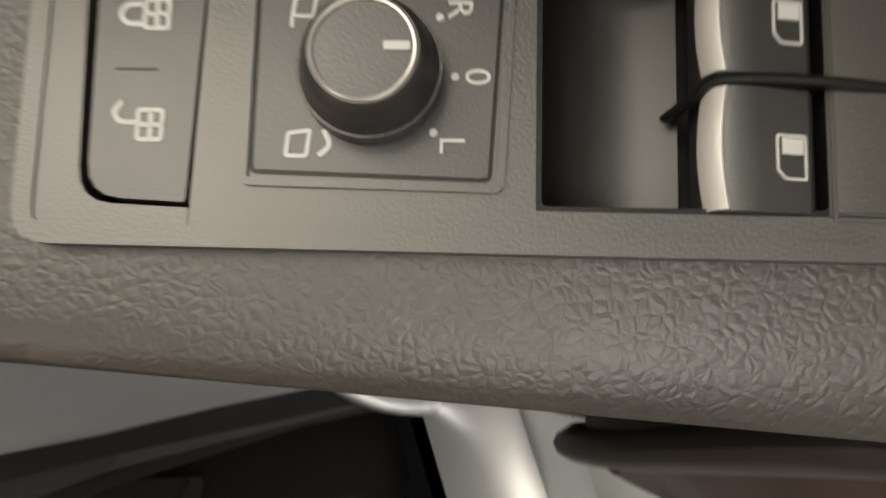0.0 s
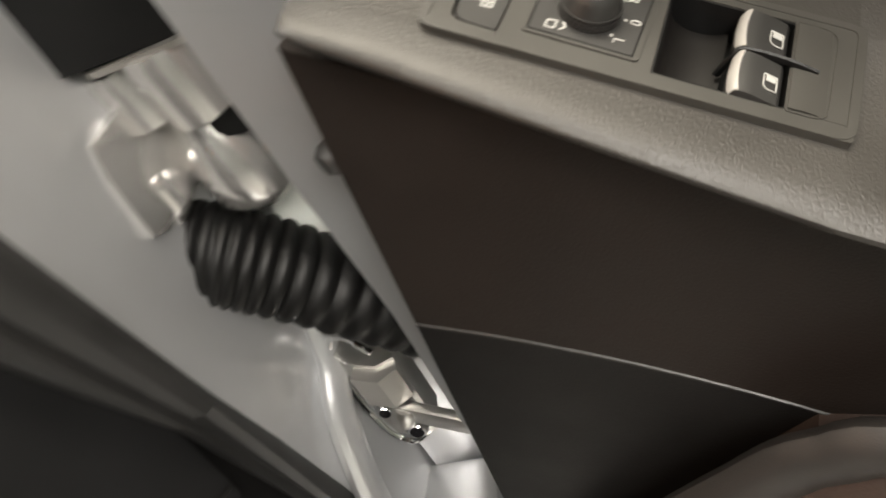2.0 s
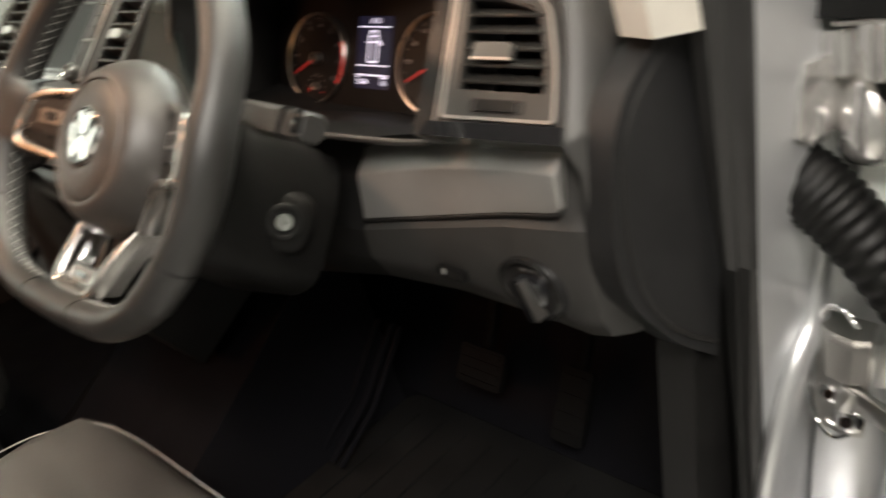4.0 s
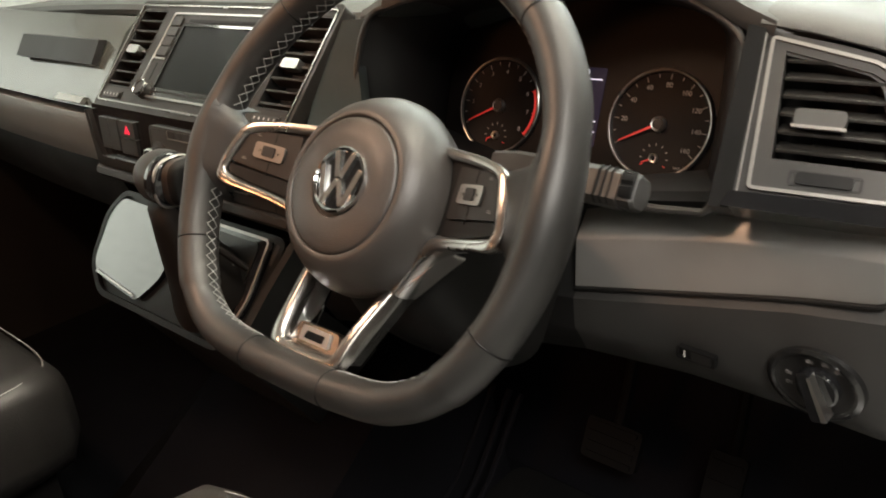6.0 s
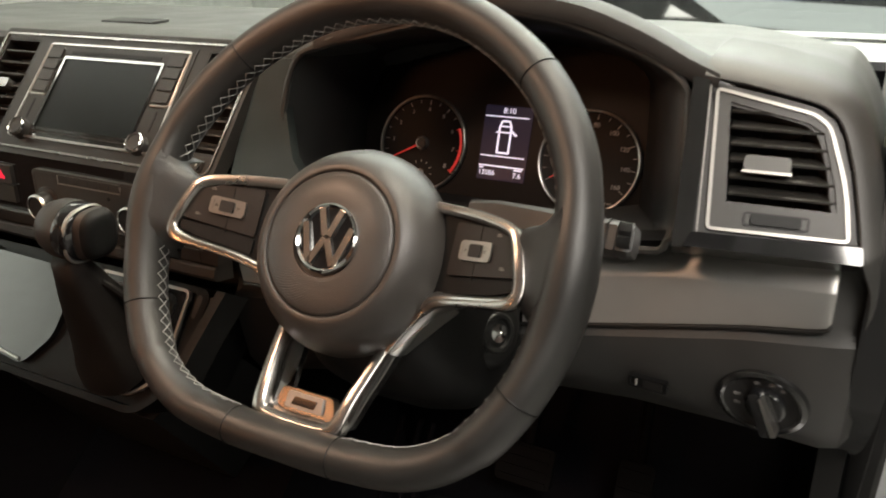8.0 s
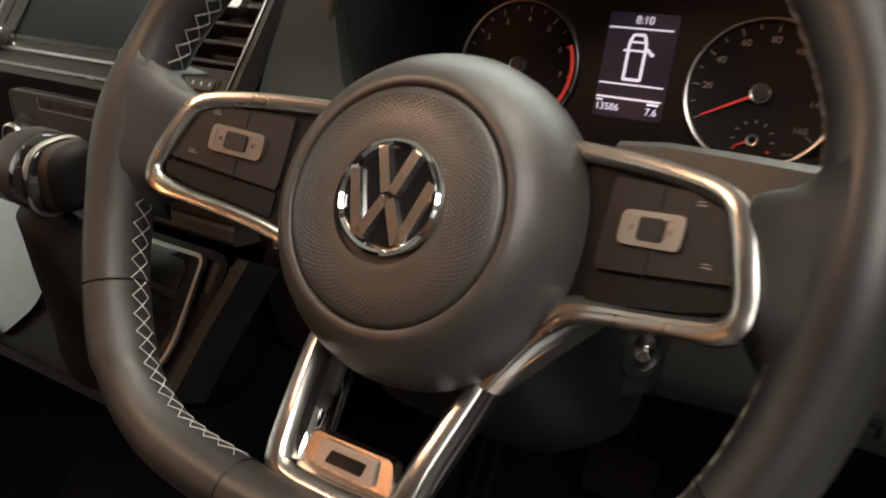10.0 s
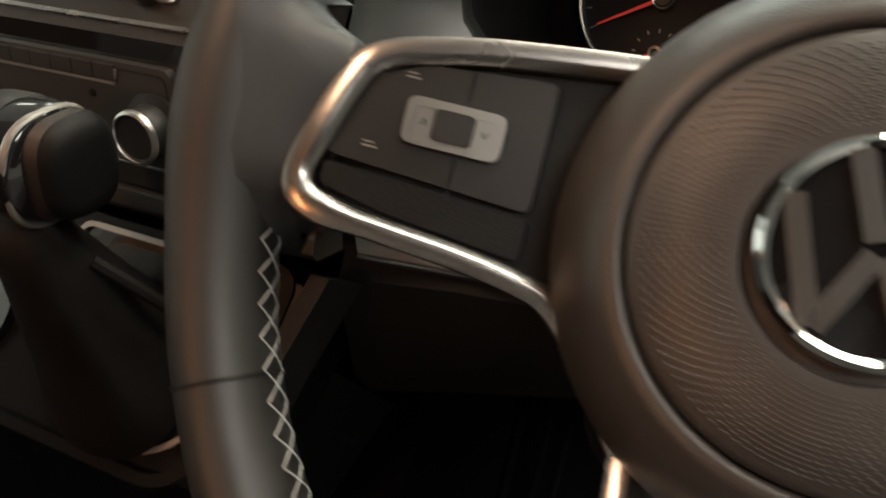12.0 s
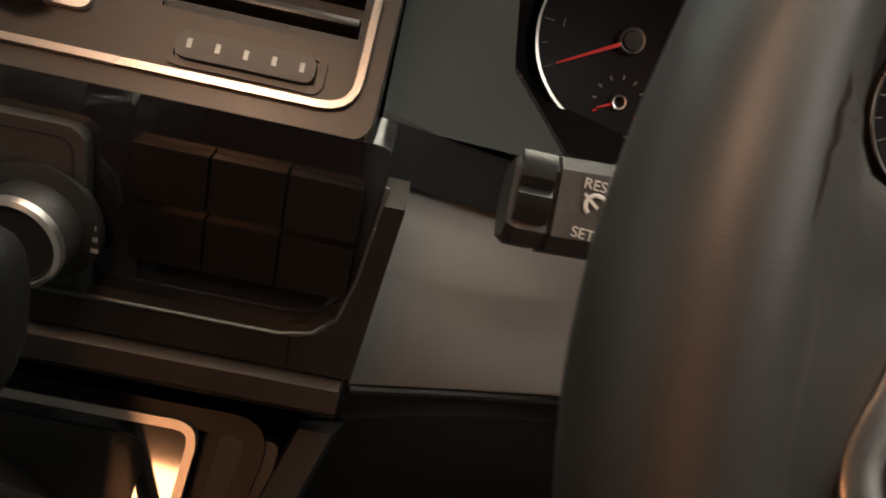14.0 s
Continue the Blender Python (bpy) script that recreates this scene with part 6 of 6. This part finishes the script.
def spoke(sx):
    out = [(-0.050, 0.041), (-0.119, 0.0335), (-0.140, 0.0260), (-0.150, -0.003), (-0.144, -0.0150), (-0.124, -0.0195), (-0.056, -0.030)]
    pts = [Vector((u * -sx, v, spoke_n(u))) for u, v in out]
    body = bmesh.new()
    f1 = [body.verts.new((p.x, p.y, p.z - 0.0015)) for p in pts]
    f0 = [body.verts.new((p.x, p.y, p.z - 0.022)) for p in pts]
    body.faces.new(f1)
    body.faces.new(f0[::-1])
    for i in range(len(pts)):
        body.faces.new((f1[i - 1], f1[i], f0[i], f0[i - 1]))
    sp = part("spoke", body, SHROUD_BLACK, sw, "black recessed spoke panel")

    def tilt(bm):
        for v in bm.verts:
            v.co.z += spoke_n(v.co.x)
        return bm
    up = [(sx * u, v) for u, v in ((0.084, -0.0066), (0.1400, -0.0028), (0.1415, 0.0020), (0.1330, 0.0215), (0.1180, 0.0280), (0.084, 0.0312))]
    lo = [(sx * u, v) for u, v in ((0.084, -0.0205), (0.122, -0.0160), (0.1405, -0.0120), (0.1410, -0.0050), (0.084, -0.0082))]
    if sx < 0:
        up, lo = up[::-1], lo[::-1]
    part("key_panel", tilt(bevel(prism(fillet(up, 0.003), -0.004, 0.0012), 0.0008, 2, 60)), SPOKE_KEY, sp, "brown-black key panel")
    part("lower_key", tilt(bevel(prism(fillet(lo, 0.002), -0.004, 0.0006), 0.0008, 2, 60)), SHROUD_BLACK, sp)
    part("panel_split", tilt(join(prism(rect(sx * 0.1065 - 0.0003, sx * 0.1065 + 0.0003, 0.0200, 0.0290), 0.0, 0.0016), prism(rect(sx * 0.1065 - 0.0003, sx * 0.1065 + 0.0003, -0.0085, 0.0055), 0.0, 0.0016))), RUBBER, sp, smooth=False)
    a, b = sorted((sx * (0.0920 if sx > 0 else 0.0945), sx * (0.1185 if sx > 0 else 0.1213)))
    part("rocker_frame", tilt(frame_of(rect(a, b, 0.0048, 0.0184), 0.0032, 0.0026, 0.0, 0.0034, 0.0010)), ROCKER, sp, "satin metal rocker frame")
    for e0 in (a + 0.002, b - 0.0085):
        part("rocker_end", tilt(slab(rect(e0, e0 + 0.0065, 0.0064, 0.0168), 0.001, 0.0, 0.0030, 0.0004)), ROCKER, sp)
    part("rocker_middle", tilt(slab(rect(a + 0.0082, b - 0.0082, 0.0072, 0.0160), 0.0014, 0.0, 0.0044, 0.0008)), DARK, sp)
    for e0, turn in ((a + 0.0052, 1), (b - 0.0052, -1)):
        part("rocker_mark", tilt(join(*[prism([(e0 - 0.0011, 0.0116 + turn * (0.0010 * j)), (e0 - 0.0008, 0.0116 + turn * (0.0010 * j)), (e0, 0.0116 + turn * (0.0010 * j + 0.0016)), (e0 + 0.0008, 0.0116 + turn * (0.0010 * j)), (e0 + 0.0011, 0.0116 + turn * (0.0010 * j)), (e0, 0.0116 + turn * (0.0010 * j + 0.0021))][::turn], 0.0028, 0.0033) for j in (-1,)])), RUBBER, sp, smooth=False)
    for u, v in ((0.1295, 0.0015), (0.1222, 0.0234)):
        part("key_mark", tilt(join(prism(rect(sx * u - 0.0020, sx * u + 0.0020, v - 0.0003, v + 0.0003), 0.0012, 0.0015), prism(rect(sx * u - 0.0020, sx * u + 0.0010, v + 0.0010, v + 0.0015), 0.0012, 0.0015))), DIMPRINT, sp, smooth=False)
    # leather between rim and spoke
    web = []
    for v, ui, drop in ((0.0480, 0.1640, 0.030), (0.0410, 0.1585, 0.009), (0.0385, 0.1560, 0.006), (0.0362, 0.1525, 0.005), (0.0342, 0.1485, 0.004), (0.0322, 0.1440, 0.0025), (0.0295, 0.1392, 0.001), (0.024, 0.1378, 0.0), (0.015, 0.1400, 0.0), (0.004, 0.1435, 0.0), (-0.008, 0.1465, 0.0), (-0.016, 0.1455, 0.002), (-0.022, 0.1475, 0.007), (-0.028, 0.1515, 0.014), (-0.036, 0.1600, 0.030)):
        uo = abs(rim_path[nearest(sx * 0.166, v)].x)
        u3 = uo - 0.018
        up = rim_n(v) + 0.010
        web.append([(sx * uo, v, -0.002), (sx * (uo - 0.006), v, 0.0071 + up - 0.1 * drop), (sx * (uo - 0.012), v, 0.0046 + 0.85 * up - 0.5 * drop), (sx * max(u3, ui), v, 0.0014 + 0.4 * up - 0.8 * drop), (sx * (0.35 * min(u3, ui + 0.004) + 0.65 * ui), v, -0.0018 - drop), (sx * ui, v, -0.0050 - drop), (sx * ui, v, -0.024 if v < 0.028 else -0.0145), (sx * uo, v, -0.026)])
    part("grip_web", loft(web), RIM_LEATHER, sw, angle=80)
    # metal trim: round the spoke, then down the lower leg
    line = [(0.048, 0.0418), (0.070, 0.0395), (0.100, 0.0355), (0.117, 0.0320), (0.1275, 0.0290), (0.1345, 0.0245), (0.1385, 0.0165), (0.1430, 0.0030), (0.1455, -0.0095), (0.1430, -0.0180), (0.1300, -0.0212), (0.1000, -0.0240), (0.0850, -0.0262), (0.0770, -0.0295), (0.0690, -0.0370), (0.0590, -0.0490), (0.0470, -0.0665)]
    if sx < 0:
        line = line[:8] + [(0.1468, -0.0085), (0.1445, -0.0160), (0.1360, -0.0195), (0.1200, -0.0213), (0.1000, -0.0233), (0.0850, -0.0258), (0.0742, -0.0292), (0.0655, -0.0385), (0.0558, -0.0520), (0.0455, -0.0680)]
    path = [Vector((sx * u, v, spoke_n(u) + 0.001)) for u, v in line]
    path = [Vector((p.x, p.y, max(p.z, -0.0440))) for p in path]
    run = spline(path, 5)
    widths = []
    for p in run:
        side_ = max(0.0, min(1.0, (abs(p.x) - 0.128) / 0.010))
        thin_ = 0.0039 if p.y > 0 else max(0.0022, (0.0033 if sx > 0 else 0.0037) - 0.10 * max(0.0, -0.030 - p.y))
        widths.append(sx * (thin_ * (1 - side_) + 0.0047 * side_))
    part("spoke_trim", band(run, widths, 0.0034), FLAT_CHROME, sp, "satin metal trim")
    back_ = [Vector((p.x * 0.985, p.y + (0.002 if p.y < 0 else -0.002), p.z - 0.009)) for p in path[7:]]
    part("spoke_back", tube(spline(back_, 5), [0.0038 + (0.004 * max(0, min(1, (i - 18) / 8)) if sx > 0 else -0.00004 * i) for i in range(len(spline(back_, 5)))], 0.0110 if sx > 0 else 0.0070, seg=10), ALLOY, sp)
    return sp


spoke(1)
spoke(-1)


def leg_n(v):
    return -0.0420 + 0.0225 * min(1.0, max(0.0, -0.066 - v) / 0.055)


low = part("lower_spoke", band(spline([(0.0440, -0.0640, -0.0430), (0.0410, -0.0800, -0.0350), (0.0360, -0.1050, -0.0245), (0.0330, -0.1230, -0.0195), (0.0270, -0.1300, -0.0180), (0.0120, -0.1318, -0.0175), (-0.0120, -0.1318, -0.0175), (-0.0270, -0.1300, -0.0180), (-0.0330, -0.1230, -0.0195), (-0.0360, -0.1050, -0.0245), (-0.0410, -0.0800, -0.0350), (-0.0440, -0.0640, -0.0430)], 5), [0.0052 + 0.0018 * math.sin(math.pi * i / 55) for i in range(56)], 0.0058), FLAT_CHROME, sw, "satin metal lower spoke", angle=40)
for sx in (-1, 1):
    wall = [[(sx * (0.0425 - 0.19 * (-0.066 - v)), v, leg_n(v)), (sx * (0.0350 - 0.20 * (-0.066 - v)), v, leg_n(v) - 0.006), (sx * (0.0315 - 0.20 * (-0.066 - v)), v, leg_n(v) - 0.018), (sx * (0.0400 - 0.19 * (-0.066 - v)), v, leg_n(v) - 0.018)] for v in (-0.066, -0.085, -0.105, -0.122)]
    part("spoke_wall", bevel(loft(wall), 0.002), BRIGHT, low)
part("spoke_foot", bevel(prism(fillet([(-0.028, -0.128), (0.028, -0.128), (0.0215, -0.1080), (-0.0215, -0.1080)], 0.003), -0.032, -0.0236), 0.002), FLAT_CHROME, low)
for sx in (-1, 1):
    side = [[(sx * (0.0465 - 0.20 * (-0.066 - v)), v, leg_n(v) - 0.001), (sx * (0.0500 - 0.20 * (-0.066 - v)), v, leg_n(v) - 0.008), (sx * (0.0480 - 0.22 * (-0.066 - v)), v, leg_n(v) - 0.022), (sx * (0.0400 - 0.20 * (-0.066 - v)), v, leg_n(v) - 0.022)] for v in (-0.062, -0.085, -0.105, -0.126)]
    part("spoke_side", bevel(loft(side), 0.002, 2), FLAT_CHROME, low)
    if sx < 0:
        continue
    gus = [(sx * u, v) for u, v in ((0.0860, -0.0270), (0.0790, -0.0345), (0.0690, -0.0455), (0.0590, -0.0575), (0.0490, -0.0690), (0.0420, -0.0640), (0.0540, -0.0480), (0.0660, -0.0290))]
    part("gusset", bevel(prism(fillet(gus[::-1] if sx > 0 else gus, 0.006), -0.060, -0.0385), 0.004, 3, 50), CHROME, low)
part("badge", slab([(-0.0160, -0.1215), (0.0160, -0.1215), (0.0150, -0.1100), (-0.0150, -0.1100)], 0.0015, -0.024, -0.0214, 0.0005), TRIM_GREY, low, "small satin metal badge")
part("badge_shape", slab([(-0.0105, -0.1190), (0.0095, -0.1190), (0.0110, -0.1130), (-0.0080, -0.1130)], 0.001, -0.0217, -0.0207, 0.0002), PIANO, low)
part("hub_column", lathe([(0.050, -0.05), (0.052, -0.075), (0.048, -0.10)], 40), DARK, sw)

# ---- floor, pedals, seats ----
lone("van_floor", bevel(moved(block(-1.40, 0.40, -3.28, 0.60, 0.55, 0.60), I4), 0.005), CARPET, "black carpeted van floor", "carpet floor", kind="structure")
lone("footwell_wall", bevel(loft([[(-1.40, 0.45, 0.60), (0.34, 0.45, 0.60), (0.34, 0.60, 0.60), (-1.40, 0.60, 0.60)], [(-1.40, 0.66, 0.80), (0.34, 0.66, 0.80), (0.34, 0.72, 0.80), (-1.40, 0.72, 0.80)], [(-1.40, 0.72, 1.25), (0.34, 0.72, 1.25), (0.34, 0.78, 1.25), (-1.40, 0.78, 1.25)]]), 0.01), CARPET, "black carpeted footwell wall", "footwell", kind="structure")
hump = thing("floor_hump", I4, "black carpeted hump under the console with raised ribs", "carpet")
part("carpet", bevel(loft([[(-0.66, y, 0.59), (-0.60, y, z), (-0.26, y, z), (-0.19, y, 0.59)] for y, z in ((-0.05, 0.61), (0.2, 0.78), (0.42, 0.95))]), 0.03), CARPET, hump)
mat_ = thing("rubber_mat", Matrix.Translation((0.05, 0.22, 0.602)), "black ribbed rubber floor mat", "mat")
part("sheet", slab(rect(-0.24, 0.24, -0.24, 0.22), 0.03, 0, 0.006, 0.002), RUBBER, mat_)
for k in range(9):
    part("rib", block(-0.2 + 0.05 * k, -0.19 + 0.05 * k, -0.2, 0.18, 0.006, 0.009, 0.001), RUBBER, mat_)


def pedal(name, x, y, z, wdt, hgt, label):
    m = Matrix.Translation((x, y, z)) @ Matrix.Rotation(radians(-62), 4, "X")
    e = thing(name, Matrix.Translation((x, y, z)), label, "pedal")
    part("pad", moved(slab(rect(-wdt / 2, wdt / 2, -hgt / 2, hgt / 2), 0.008, -0.006, 0.006, 0.002), Matrix.Rotation(radians(62), 4, "X")), SHADED_PEDAL, e)
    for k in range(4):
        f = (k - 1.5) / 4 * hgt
        part("tread", moved(block(-wdt * 0.42, wdt * 0.42, f - 0.003, f + 0.003, 0.006, 0.009, 0.001), Matrix.Rotation(radians(62), 4, "X")), SHADED_PEDAL, e)
    part("arm", tube(spline([(0, 0.01, 0.0), (0, 0.05, 0.08), (0, 0.08, 0.20), (0, 0.10, 0.32)]), 0.009, 0.012, seg=8, ref=(0, 1, 0)), SHADED_PEDAL, e)


pedal("brake_pedal", -0.03, 0.45, 0.71, 0.085, 0.060, "black rubber brake pedal")
pedal("accelerator_pedal", 0.125, 0.46, 0.69, 0.050, 0.110, "black rubber accelerator pedal")
for x in (-0.215, -0.185, -0.165):
    part("rib", tube([(x + 0.010, 0.24, 0.615), (x + 0.005, 0.33, 0.665), (x, 0.42, 0.76)], 0.005, seg=8, ref=(0, 0, 1)), CARPET, hump, "raised rib")


def seat(x0, label, hide=SEAT_LEATHER):
    s = thing("front_seat", Matrix.Translation((x0, -0.26, 0.60)), label, "seat", "front seats")

    def sec(y, w_, lo_, hi_, r=0.05):
        pts = fillet([(-w_, lo_), (w_, lo_), (w_ * 1.02, hi_ - 0.01), (w_ * 0.62, hi_ - 0.014), (-w_ * 0.62, hi_ - 0.014), (-w_ * 1.02, hi_ - 0.01)], r, 4)
        return [(p.x, y, p.y) for p in pts]
    part("cushion", loft([sec(0.258, 0.20, 0.17, 0.225, 0.02), sec(0.250, 0.235, 0.13, 0.262), sec(0.225, 0.255, 0.10, 0.282), sec(0.17, 0.262, 0.10, 0.288), sec(0.0, 0.265, 0.10, 0.280), sec(-0.24, 0.262, 0.10, 0.275)]), hide, s, "grey-black leather cushion", angle=70)
    part("piping", tube(spline([(-0.255, -0.2, 0.262), (-0.258, 0.10, 0.272), (-0.238, 0.20, 0.268), (-0.18, 0.243, 0.262), (0.0, 0.250, 0.258), (0.18, 0.243, 0.262), (0.238, 0.20, 0.268), (0.258, 0.10, 0.272), (0.255, -0.2, 0.262)]), 0.0008, seg=6), THREAD, s)
    part("base", bevel(block(-0.22, 0.22, -0.22, 0.20, 0.0, 0.12, 0.01), 0.005), DARK, s)
    part("backrest", loft([[(p.x, -0.28 - 0.28 * (z - 0.24) - p.y, z) for p in fillet([(-w_, -0.05), (w_, -0.05), (w_, 0.07), (-w_, 0.07)], 0.04)] for z, w_ in ((0.24, 0.24), (0.45, 0.26), (0.7, 0.25), (0.84, 0.20), (0.88, 0.15))]), hide, s, angle=70)
    part("headrest", loft([[(p.x, -0.485 - p.y, z) for p in fillet([(-w_, -0.04), (w_, -0.04), (w_, 0.04), (-w_, 0.04)], 0.03)] for z, w_ in ((0.92, 0.10), (0.95, 0.13), (1.05, 0.13), (1.09, 0.10))]), hide, s, angle=70)
    return s


seat(-0.02, "grey-black leather driver's seat with stitched edge")
seat(-0.90, "black leather passenger seat with pale stitching", DARK_LEATHER)
dl = thing("dome_light", Matrix.Translation((-0.42, -0.28, 1.92)), "warm lit ceiling reading light", "light")
part("housing", frame_of(rect(-0.13, 0.13, -0.07, 0.07), 0.02, 0.02, -0.015, 0.014, 0.004), LINER, dl)
part("lens", slab(rect(-0.11, 0.11, -0.05, 0.05), 0.01, -0.006, 0.01, 0.002), DOME, dl)


def rear_cabin_light(x, y):
    """A warm roof light of the rear cabin, four small lenses in a frame."""
    e = thing("rear_cabin_light", Matrix.Translation((x, y, 1.932)), "warm lit roof light of the rear cabin", "light", "rear cabin lights")
    part("housing", frame_of(rect(-0.16, 0.16, -0.05, 0.05), 0.02, 0.016, -0.014, 0.002, 0.003), LINER, e)
    for k in range(4):
        part("lens", slab(rect(-0.135 + 0.07 * k, -0.075 + 0.07 * k, -0.028, 0.028), 0.008, -0.008, 0.0, 0.002), WARM_LENS, e)
    return e


for lx, ly in ((-1.05, -1.55), (-0.35, -1.75), (-1.05, -2.75), (-0.35, -2.75)):
    rear_cabin_light(lx, ly)
